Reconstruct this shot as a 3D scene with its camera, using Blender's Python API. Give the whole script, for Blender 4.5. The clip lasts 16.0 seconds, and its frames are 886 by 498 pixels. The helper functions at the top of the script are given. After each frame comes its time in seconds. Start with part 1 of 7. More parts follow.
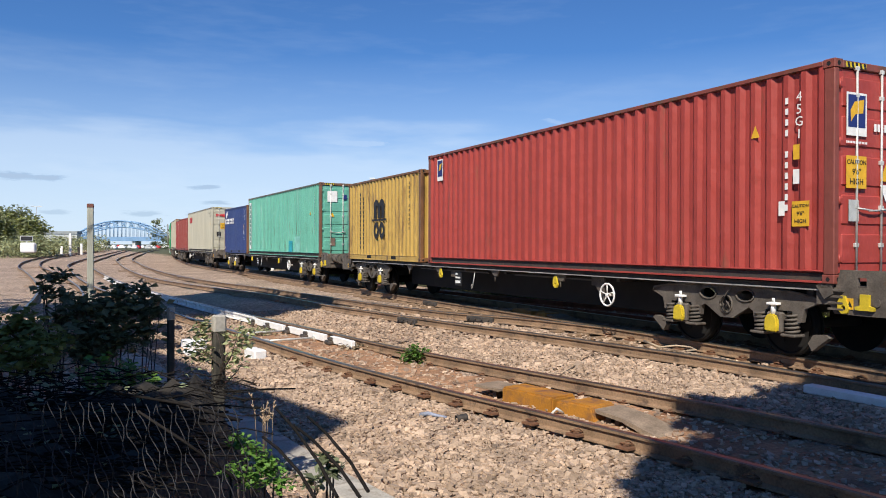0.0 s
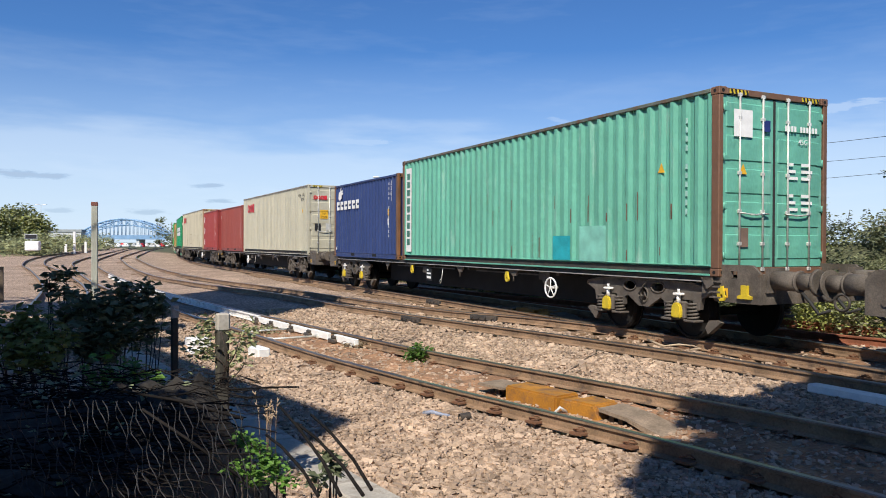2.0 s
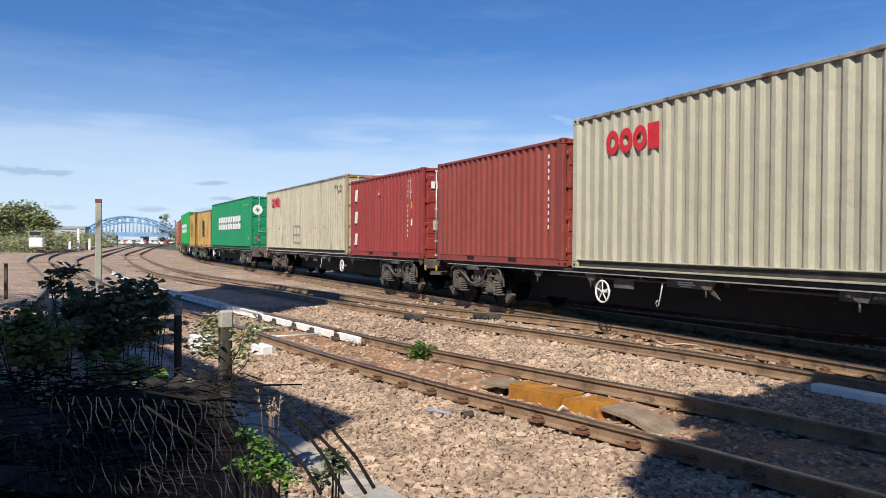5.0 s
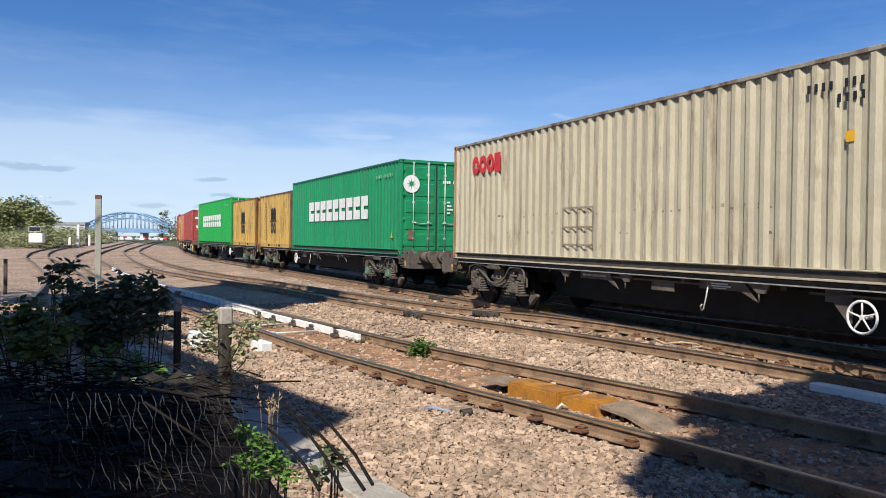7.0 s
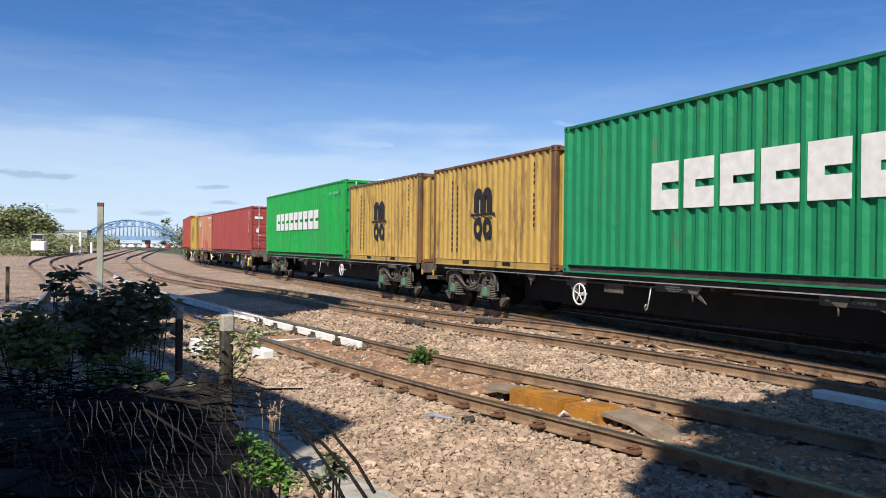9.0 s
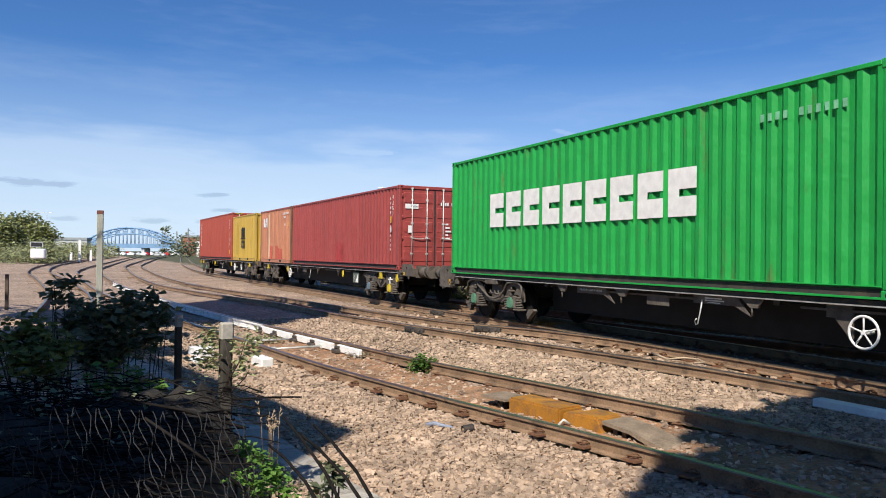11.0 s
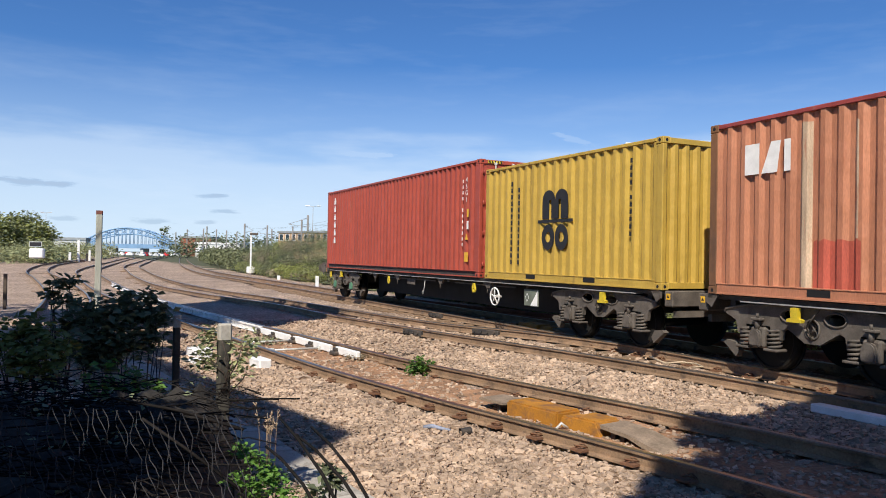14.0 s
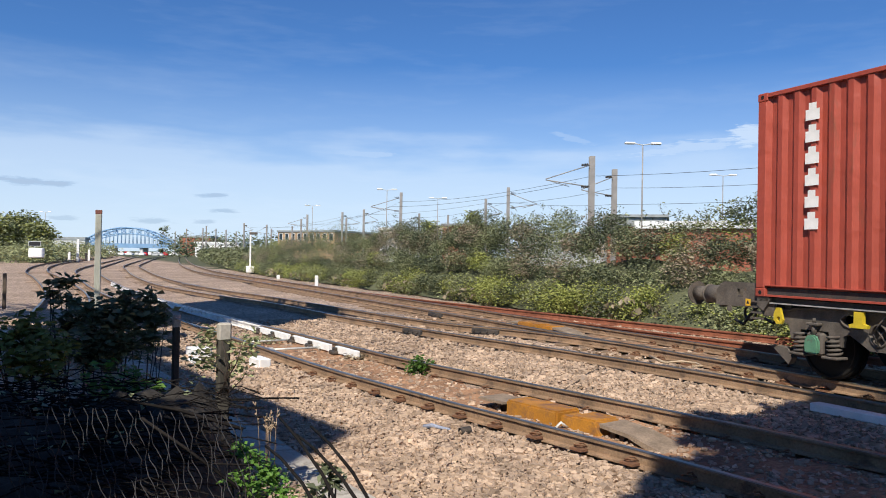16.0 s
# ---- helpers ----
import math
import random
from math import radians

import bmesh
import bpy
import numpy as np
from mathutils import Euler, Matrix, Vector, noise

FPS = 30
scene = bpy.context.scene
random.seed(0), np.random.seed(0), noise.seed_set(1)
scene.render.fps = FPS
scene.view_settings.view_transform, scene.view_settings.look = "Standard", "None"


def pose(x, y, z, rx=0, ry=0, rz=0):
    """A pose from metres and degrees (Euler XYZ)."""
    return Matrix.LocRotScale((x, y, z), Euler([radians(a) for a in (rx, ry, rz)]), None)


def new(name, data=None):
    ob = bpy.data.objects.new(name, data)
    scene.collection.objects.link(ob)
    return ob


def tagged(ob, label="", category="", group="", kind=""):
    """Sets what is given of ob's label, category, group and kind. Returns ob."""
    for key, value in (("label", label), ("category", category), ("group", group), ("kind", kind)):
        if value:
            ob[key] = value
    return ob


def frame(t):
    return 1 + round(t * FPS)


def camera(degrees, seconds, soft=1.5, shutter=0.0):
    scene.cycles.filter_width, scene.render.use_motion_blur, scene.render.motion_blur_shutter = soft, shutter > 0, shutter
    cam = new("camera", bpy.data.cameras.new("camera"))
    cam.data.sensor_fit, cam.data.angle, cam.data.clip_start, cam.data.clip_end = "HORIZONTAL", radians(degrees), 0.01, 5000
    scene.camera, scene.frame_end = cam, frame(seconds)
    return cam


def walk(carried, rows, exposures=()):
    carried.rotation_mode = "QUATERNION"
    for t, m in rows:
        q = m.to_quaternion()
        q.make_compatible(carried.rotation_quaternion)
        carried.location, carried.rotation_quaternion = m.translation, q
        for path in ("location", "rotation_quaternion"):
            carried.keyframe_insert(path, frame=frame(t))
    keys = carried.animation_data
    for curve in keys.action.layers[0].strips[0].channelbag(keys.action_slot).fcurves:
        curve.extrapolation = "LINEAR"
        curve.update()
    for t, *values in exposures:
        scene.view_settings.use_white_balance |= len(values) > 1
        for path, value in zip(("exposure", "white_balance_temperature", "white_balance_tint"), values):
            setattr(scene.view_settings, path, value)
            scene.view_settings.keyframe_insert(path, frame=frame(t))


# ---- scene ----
cam = camera(60.4, 16.0, soft=0.95)
EYE = (0.0, 0.0, 1.56)


def aim(yaw, pitch, roll):
    """Camera pose at EYE: degrees to the left, up, and of roll."""
    R = Matrix.Rotation
    return (Matrix.Translation(EYE) @ R(radians(yaw), 4, "Z") @ R(radians(pitch), 4, "X")
            @ R(radians(roll), 4, "Y") @ R(radians(90), 4, "X"))


walk(cam, [(t, aim(*a)) for t, *a in (
    (0.0, -0.54, -0.31, -0.16), (0.5, -0.47, -0.38, -0.17), (1.0, -0.40, -0.43, -0.18), (1.5, -0.34, -0.44, -0.18),
    (2.0, -0.28, -0.42, -0.21), (2.5, -0.24, -0.42, -0.24), (3.0, -0.19, -0.42, -0.25), (3.5, -0.13, -0.43, -0.25),
    (4.0, -0.06, -0.45, -0.28), (4.2, -0.05, -0.47, -0.30), (6.3, -0.05, -0.68, -0.63), (6.5, -0.05, -0.70, -0.65),
    (7.0, -0.06, -0.74, -0.68), (7.5, -0.06, -0.75, -0.69), (8.0, -0.04, -0.67, -0.69), (8.5, 0.02, -0.45, -0.66),
    (9.0, 0.07, -0.20, -0.62), (9.2, 0.07, -0.12, -0.62), (11.3, 0.04, 0.46, -0.68), (11.5, 0.03, 0.49, -0.70),
    (12.0, -0.02, 0.52, -0.78), (12.5, -0.02, 0.57, -0.91), (13.0, -0.02, 0.60, -1.01), (13.5, -0.02, 0.60, -1.06),
    (14.0, -0.02, 0.60, -1.07), (14.5, -0.01, 0.60, -1.08), (15.0, -0.02, 0.60, -1.05), (15.5, -0.06, 0.57, -1.02),
    (16.0, -0.06, 0.55, -1.04))])

# ---- light ----
SUN_AZ, SUN_EL = radians(196.0), radians(46.0)   # clockwise from +y, where the sun stands
world = bpy.data.worlds.new("world")
scene.world = world
world.use_nodes = True
wn = world.node_tree.nodes
sky = wn.new("ShaderNodeTexSky")
sky.sky_type, sky.sun_disc = "NISHITA", False
sky.sun_elevation, sky.sun_rotation = SUN_EL, SUN_AZ
sky.air_density, sky.dust_density, sky.ozone_density = 1.0, 0.0, 5.0
wn["Background"].inputs["Strength"].default_value = 0.069
tint = wn.new("ShaderNodeVectorMath")
tint.operation = "MULTIPLY"
tint.inputs[1].default_value = (0.61, 0.96, 1.38)
world.node_tree.links.new(sky.outputs["Color"], tint.inputs[0])
world.node_tree.links.new(tint.outputs["Vector"], wn["Background"].inputs["Color"])
sun = new("sun", bpy.data.lights.new("sun", "SUN"))
sun.data.energy, sun.data.angle, sun.data.color = 5.0, radians(0.6), (1.0, 0.93, 0.82)
to_sun = Vector((math.sin(SUN_AZ) * math.cos(SUN_EL), math.cos(SUN_AZ) * math.cos(SUN_EL), math.sin(SUN_EL)))
sun.matrix_world = to_sun.to_track_quat("Z", "Y").to_matrix().to_4x4()
scene.view_settings.exposure = 0.19


# ---- materials ----
def mat(name, color, rough=0.7, metal=0.0, var=0.25, scale=3.0, fine=60.0, bump=0.15, dist=0.004, dirt=None, dirt_at=0.62,
        stretch=(1, 1, 1), rand=0.0, spec=0.4, wave=0.0):
    """A painted, mineral or metal surface: two scales of variation, a little relief, and stains of the colour dirt."""
    m = bpy.data.materials.new(name)
    m.use_nodes = True
    nt = m.node_tree
    N, L = nt.nodes, nt.links
    b = N["Principled BSDF"]
    b.inputs["Roughness"].default_value, b.inputs["Metallic"].default_value = rough, metal
    b.inputs["Specular IOR Level"].default_value = spec
    tc, mp = N.new("ShaderNodeTexCoord"), N.new("ShaderNodeMapping")
    mp.inputs["Scale"].default_value = stretch
    L.new(tc.outputs["Object"], mp.inputs["Vector"])
    big, small = N.new("ShaderNodeTexNoise"), N.new("ShaderNodeTexNoise")
    big.inputs["Scale"].default_value, small.inputs["Scale"].default_value = scale, fine
    big.inputs["Detail"].default_value = 6
    for n in (big, small):
        L.new(mp.outputs["Vector"], n.inputs["Vector"])
    ramp = N.new("ShaderNodeMapRange")
    ramp.inputs["From Min"].default_value, ramp.inputs["From Max"].default_value = 0.3, 0.7
    ramp.inputs["To Min"].default_value, ramp.inputs["To Max"].default_value = 1 - var, 1 + var
    L.new(big.outputs["Fac"], ramp.inputs["Value"])
    grain = N.new("ShaderNodeMapRange")
    grain.inputs["From Min"].default_value, grain.inputs["From Max"].default_value = 0.3, 0.7
    grain.inputs["To Min"].default_value, grain.inputs["To Max"].default_value = 1 - var * 0.6, 1 + var * 0.6
    L.new(small.outputs["Fac"], grain.inputs["Value"])
    k = N.new("ShaderNodeMath")
    k.operation = "MULTIPLY"
    L.new(ramp.outputs[0], k.inputs[0]), L.new(grain.outputs[0], k.inputs[1])
    last = k.outputs[0]
    if rand:
        oi, r2, k2 = N.new("ShaderNodeObjectInfo"), N.new("ShaderNodeMapRange"), N.new("ShaderNodeMath")
        geo, ad = N.new("ShaderNodeNewGeometry"), N.new("ShaderNodeMath")
        ad.operation = "ADD"
        L.new(oi.outputs["Random"], ad.inputs[0]), L.new(geo.outputs["Random Per Island"], ad.inputs[1])
        r2.inputs["From Max"].default_value = 2.0
        r2.inputs["To Min"].default_value, r2.inputs["To Max"].default_value = 1 - rand, 1 + rand
        L.new(ad.outputs[0], r2.inputs["Value"])
        k2.operation = "MULTIPLY"
        L.new(last, k2.inputs[0]), L.new(r2.outputs[0], k2.inputs[1])
        last = k2.outputs[0]
    vm = N.new("ShaderNodeVectorMath")
    vm.operation = "SCALE"
    vm.inputs[0].default_value = color
    L.new(last, vm.inputs["Scale"])
    out = vm.outputs["Vector"]
    if dirt:
        dn, dm, mx = N.new("ShaderNodeTexNoise"), N.new("ShaderNodeMapRange"), N.new("ShaderNodeMix")
        dn.inputs["Scale"].default_value, dn.inputs["Detail"].default_value, dn.inputs["Roughness"].default_value = scale * 1.7, 9, 0.7
        L.new(mp.outputs["Vector"], dn.inputs["Vector"])
        dm.inputs["From Min"].default_value, dm.inputs["From Max"].default_value = dirt_at - 0.06, dirt_at + 0.1
        L.new(dn.outputs["Fac"], dm.inputs["Value"])
        mx.data_type = "RGBA"
        L.new(dm.outputs[0], mx.inputs["Factor"]), L.new(out, mx.inputs["A"])
        mx.inputs["B"].default_value = (*dirt, 1)
        out = mx.outputs["Result"]
    L.new(out, b.inputs["Base Color"])
    if bump:
        bp = N.new("ShaderNodeBump")
        bp.inputs["Strength"].default_value, bp.inputs["Distance"].default_value = bump, dist
        L.new(small.outputs["Fac"], bp.inputs["Height"])
        L.new(bp.outputs["Normal"], b.inputs["Normal"])
        if wave:
            b2, wn2 = N.new("ShaderNodeBump"), N.new("ShaderNodeTexNoise")
            wn2.inputs["Scale"].default_value, wn2.inputs["Detail"].default_value = 2.6, 3
            L.new(tc.outputs["Object"], wn2.inputs["Vector"])
            b2.inputs["Strength"].default_value, b2.inputs["Distance"].default_value = 1.0, wave
            L.new(wn2.outputs["Fac"], b2.inputs["Height"])
            L.new(b2.outputs["Normal"], bp.inputs["Normal"])
    return m


def leaf_mat(name, color, var=0.5, trans=0.25):
    """Leaves: each its own shade, a little light shining through."""
    m = mat(name, color, rough=0.55, var=0.2, scale=0.6, fine=9.0, bump=0, rand=var, spec=0.3)
    N, L = m.node_tree.nodes, m.node_tree.links
    b = N["Principled BSDF"]
    t, mx = N.new("ShaderNodeBsdfTranslucent"), N.new("ShaderNodeMixShader")
    mx.inputs["Fac"].default_value = trans
    src = b.inputs["Base Color"].links[0].from_socket
    L.new(src, t.inputs["Color"])
    L.new(b.outputs[0], mx.inputs[1]), L.new(t.outputs[0], mx.inputs[2])
    L.new(mx.outputs[0], N["Material Output"].inputs["Surface"])
    return m


RUST = (0.16, 0.07, 0.035)
M_STEEL_DARK = mat("dark_steel", (0.05, 0.045, 0.042), 0.75, 0.0, 0.35, 2.5, 40, 0.3, dirt=(0.10, 0.075, 0.055), dirt_at=0.55)
M_BOGIE = mat("bogie_grey", (0.115, 0.098, 0.082), 0.75, 0.0, 0.3, 5, 60, 0.3, dirt=(0.07, 0.05, 0.04), dirt_at=0.6)
M_PLATFORM = mat("grimy_platform", (0.115, 0.097, 0.08), 0.75, 0, 0.35, 4, 50, 0.3, dirt=(0.16, 0.085, 0.04), dirt_at=0.66)
# black that puts shade into the colour: under wagons, in pockets and holes
M_BLACK = mat("shade_black", (0.012, 0.012, 0.013), 0.8, 0.0, 0.3, 3, 40, 0.2)
M_WHEEL = mat("wheel_steel", (0.009, 0.008, 0.007), 0.85, 0.0, 0.25, 4, 50, 0.2)
M_YELLOW_PAINT = mat("yellow_paint", (0.62, 0.46, 0.03), 0.5, 0, 0.15, 9, 80, 0.1, dirt=(0.2, 0.15, 0.06), dirt_at=0.68)
M_STICKER = mat("yellow_sticker", (0.74, 0.42, 0.03), 0.5, 0, 0.12, 9, 80, 0.05, dirt=(0.3, 0.2, 0.08), dirt_at=0.7)
M_GREEN_BOX = mat("green_paint", (0.10, 0.24, 0.15), 0.6, 0, 0.2, 9, 80, 0.1, dirt=(0.12, 0.09, 0.07))
M_BLUE_BOX = mat("blue_paint", (0.14, 0.20, 0.26), 0.6, 0, 0.2, 9, 80, 0.1, dirt=(0.12, 0.09, 0.07))
M_WHITE = mat("white_paint", (0.84, 0.83, 0.80), 0.55, 0, 0.1, 6, 80, 0.05)
M_GALV = mat("galvanised_rod", (0.62, 0.62, 0.58), 0.45, 0.3, 0.15, 8, 70, 0.1, dirt=(0.28, 0.16, 0.09), dirt_at=0.68)
M_BLACKMARK = mat("black_marking", (0.02, 0.02, 0.022), 0.6, 0, 0.2, 6, 80, 0.02)
M_REDMARK = mat("red_marking", (0.62, 0.03, 0.04), 0.55, 0, 0.12, 6, 80, 0.02)
M_BLUEMARK = mat("blue_marking", (0.02, 0.035, 0.16), 0.55, 0, 0.12, 6, 80, 0.02)
M_RUBBER = mat("seal", (0.03, 0.03, 0.03), 0.8, 0, 0.2, 9, 60, 0.1)
M_RAILSIDE = mat("rail_rust", (0.255, 0.165, 0.10), 0.85, 0.0, 0.3, 3.0, 45, 0.35, dirt=(0.07, 0.05, 0.04), dirt_at=0.6)
M_RAILTOP = mat("rail_running_face", (0.30, 0.25, 0.20), 0.32, 0.85, 0.15, 2.0, 60, 0.06)
M_RUSTYRAIL = mat("rusty_rail", (0.24, 0.085, 0.045), 0.9, 0.0, 0.3, 4.0, 60, 0.4)
M_SLEEPER = mat("concrete_sleeper", (0.22, 0.145, 0.09), 0.9, 0, 0.3, 2.5, 40, 0.5, dirt=(0.12, 0.08, 0.055), dirt_at=0.55)
M_CLIP = mat("clip_rust", (0.20, 0.10, 0.055), 0.8, 0.2, 0.3, 9, 90, 0.3)


# ---- mesh helpers ----
def part(name, bm, material, parent=None, label=""):
    """Link a bmesh as one mesh object, under parent where given."""
    me = bpy.data.meshes.new(name)
    bm.to_mesh(me)
    bm.free()
    for m in (material if isinstance(material, (list, tuple)) else [material]):
        me.materials.append(m)
    ob = new(name, me)
    ob.parent = parent
    if label:
        ob["label"] = label
    return ob


def again(name, ob, m, parent=None):
    """A further object on the mesh of ob, at the pose m."""
    o = new(name, ob.data)
    o.parent = parent
    o.matrix_basis = m
    return o


def empty(name, m=None):
    ob = new(name)
    ob.empty_display_size = 0.2
    if m is not None:
        ob.matrix_basis = m
    return ob


def box(bm, x0, x1, y0, y1, z0, z1, mi=0, bevel=0.0):
    v = [bm.verts.new((x, y, z)) for x in (x0, x1) for y in (y0, y1) for z in (z0, z1)]
    fs = [bm.faces.new([v[i] for i in q]) for q in ((0, 1, 3, 2), (4, 6, 7, 5), (0, 4, 5, 1), (2, 3, 7, 6), (0, 2, 6, 4), (1, 5, 7, 3))]
    for f in fs:
        f.material_index = mi
    if bevel:
        bmesh.ops.bevel(bm, geom=list({e for f in fs for e in f.edges}), offset=bevel, segments=1, affect="EDGES", clamp_overlap=True)
    return v


def cyl(bm, p, q, r, n=10, r2=None, caps=True, mi=0):
    p, q = Vector(p), Vector(q)
    m = (q - p).to_track_quat("Z", "Y").to_matrix()
    a = [[c + m @ Vector((math.cos(i / n * math.tau), math.sin(i / n * math.tau), 0)) * rr for i in range(n)]
         for c, rr in ((p, r), (q, r if r2 is None else r2))]
    a = [[bm.verts.new(v) for v in ring] for ring in a]
    fs = [bm.faces.new((a[0][i], a[0][(i + 1) % n], a[1][(i + 1) % n], a[1][i])) for i in range(n)]
    for f in fs:
        f.smooth = True
    if caps:
        fs += [bm.faces.new(a[0][::-1]), bm.faces.new(a[1])]
    for f in fs:
        f.material_index = mi


def plate(bm, pts, y0, y1, mi=0):
    """An outline in x and z, made a plate between y0 and y1."""
    a = [bm.verts.new((x, y0, z)) for x, z in pts]
    b = [bm.verts.new((x, y1, z)) for x, z in pts]
    n = len(pts)
    fs = [bm.faces.new(a), bm.faces.new(b[::-1])]
    fs += [bm.faces.new((a[i], b[i], b[(i + 1) % n], a[(i + 1) % n])) for i in range(n)]
    for f in fs:
        f.material_index = mi
    bmesh.ops.recalc_face_normals(bm, faces=fs)


def pierced(bm, outer, holes, y0, y1, mi=0):
    """A plate in x and z between y0 and y1, with openings through it."""
    loops = []
    for pts in (outer, *holes):
        a = [bm.verts.new((x, y0, z)) for x, z in pts]
        b = [bm.verts.new((x, y1, z)) for x, z in pts]
        loops.append((a, b))
    fs = []
    for k in (0, 1):
        ed = [bm.edges.new((q[k][i], q[k][(i + 1) % len(q[k])])) for q in loops for i in range(len(q[k]))]
        fs += [f for f in bmesh.ops.triangle_fill(bm, edges=ed, use_beauty=True)["geom"] if isinstance(f, bmesh.types.BMFace)]
    for a, b in loops:
        fs += [bm.faces.new((a[i], b[i], b[(i + 1) % len(a)], a[(i + 1) % len(a)])) for i in range(len(a))]
    for f in fs:
        f.material_index = mi
    bmesh.ops.recalc_face_normals(bm, faces=fs)


def oval(x, z, a, b, n=12, turn=0.0):
    c, s = math.cos(turn), math.sin(turn)
    return [(x + a * math.cos(i / n * math.tau) * c - b * math.sin(i / n * math.tau) * s,
             z + a * math.cos(i / n * math.tau) * s + b * math.sin(i / n * math.tau) * c) for i in range(n)]


def tube(bm, pts, r, n=6, r2=None, mi=0):
    """A round bar along points."""
    pts = [Vector(p) for p in pts]
    rings = []
    for i, p in enumerate(pts):
        d = (pts[min(i + 1, len(pts) - 1)] - pts[max(i - 1, 0)]).normalized()
        m = d.to_track_quat("Z", "Y").to_matrix()
        rr = r if r2 is None else r + (r2 - r) * i / (len(pts) - 1)
        rings.append([bm.verts.new(p + m @ Vector((math.cos(k / n * math.tau), math.sin(k / n * math.tau), 0)) * rr) for k in range(n)])
    for a, b in zip(rings, rings[1:]):
        for k in range(n):
            f = bm.faces.new((a[k], a[(k + 1) % n], b[(k + 1) % n], b[k]))
            f.smooth, f.material_index = True, mi
    for f in (bm.faces.new(rings[0][::-1]), bm.faces.new(rings[-1])):
        f.material_index = mi


def ring(bm, c, R, r, axis="Y", n=24, k=6, mi=0):
    c = Vector(c)
    e1, e2 = (Vector((1, 0, 0)), Vector((0, 0, 1))) if axis == "Y" else (Vector((0, 1, 0)), Vector((0, 0, 1)))
    e3 = e1.cross(e2)
    vs = []
    for i in range(n):
        a = i / n * math.tau
        o = e1 * math.cos(a) + e2 * math.sin(a)
        vs.append([bm.verts.new(c + o * (R + r * math.cos(j / k * math.tau)) + e3 * r * math.sin(j / k * math.tau)) for j in range(k)])
    for i in range(n):
        for j in range(k):
            f = bm.faces.new((vs[i][j], vs[(i + 1) % n][j], vs[(i + 1) % n][(j + 1) % k], vs[i][(j + 1) % k]))
            f.smooth, f.material_index = True, mi


def spline(pts, step):
    """Points every step metres along a smooth line through pts (numpy, 2D or 3D)."""
    p = np.array(pts, float)
    p = np.vstack([2 * p[0] - p[1], p, 2 * p[-1] - p[-2]])
    out = []
    for i in range(1, len(p) - 2):
        n = max(2, int(np.hypot(*(p[i + 1] - p[i])[:2]) / 0.5))
        t = np.linspace(0, 1, n, endpoint=False)[:, None]
        a, b, c, d = p[i - 1:i + 3]
        out.append(0.5 * (2 * b + (c - a) * t + (2 * a - 5 * b + 4 * c - d) * t ** 2 + (3 * b - a - 3 * c + d) * t ** 3))
    q = np.vstack(out + [p[-2:-1]])
    s = np.concatenate([[0], np.cumsum(np.linalg.norm(np.diff(q, axis=0), axis=1))])
    u = np.arange(0, s[-1], step)
    return np.stack([np.interp(u, s, q[:, k]) for k in range(q.shape[1])], 1)


def side_of(line):
    """Unit normals to the right of a line of points (towards larger x for a line that runs away)."""
    d = np.gradient(line[:, :2], axis=0)
    d /= np.linalg.norm(d, axis=1)[:, None]
    return np.stack([d[:, 1], -d[:, 0]], 1)


def mesh_of(name, verts, faces, material, parent=None, mats=None, smooth=False):
    me = bpy.data.meshes.new(name)
    me.from_pydata(np.asarray(verts).tolist(), [], faces if isinstance(faces, list) else faces.tolist())
    for m in (material if isinstance(material, (list, tuple)) else [material]):
        me.materials.append(m)
    if mats is not None:
        me.polygons.foreach_set("material_index", np.asarray(mats, dtype=np.int32))
    if smooth:
        me.polygons.foreach_set("use_smooth", np.ones(len(me.polygons), dtype=bool))
    me.update()
    ob = new(name, me)
    ob.parent = parent
    return ob


_words = {}


def words(text, size, spacing=1.0):
    """Mesh data of a line of lettering with the built-in font, cap height near size, lying in x and y, centred."""
    key = (text, size)
    if key not in _words:
        cu = bpy.data.curves.new("lettering", "FONT")
        cu.body, cu.size, cu.align_x, cu.align_y = text, size * 1.4, "CENTER", "CENTER"
        cu.resolution_u, cu.extrude = 2, 0.0015
        ob = new("lettering", cu)
        bpy.context.view_layer.update()
        me = bpy.data.meshes.new_from_object(ob.evaluated_get(bpy.context.evaluated_depsgraph_get()))
        bpy.data.objects.remove(ob)
        _words[key] = me
    return _words[key]


def lettering(text, size, material, m, parent):
    me = words(text, size).copy()
    me.materials.clear()
    me.materials.append(material)
    ob = new("lettering", me)
    ob.parent, ob.matrix_basis = parent, m
    return ob


# ---- the lines of the tracks ----
# centre of the train's track, from beside the camera to the distance
TRAIN_LINE = spline([(21.4, -25.7), (12.04, -3.54), (9.71, 1.99), (7.32, 7.51), (4.84, 13.0), (2.26, 18.44), (-0.39, 23.84), (-5.69, 34.6),
                     (-11.05, 45.35), (-16.41, 56.08), (-21.3, 67.2), (-30.2, 90.5), (-42.4, 125.0), (-55.5, 163.0), (-75.6, 222.0),
                     (-100.0, 298.0)], 0.25)
_i0 = int(np.argmin(np.hypot(TRAIN_LINE[:, 0] - 8.94, TRAIN_LINE[:, 1] - 3.77)))
TRAIN_S = (np.arange(len(TRAIN_LINE)) - _i0) * 0.25


def on_line(s):
    return np.array([np.interp(s, TRAIN_S, TRAIN_LINE[:, 0]), np.interp(s, TRAIN_S, TRAIN_LINE[:, 1])])


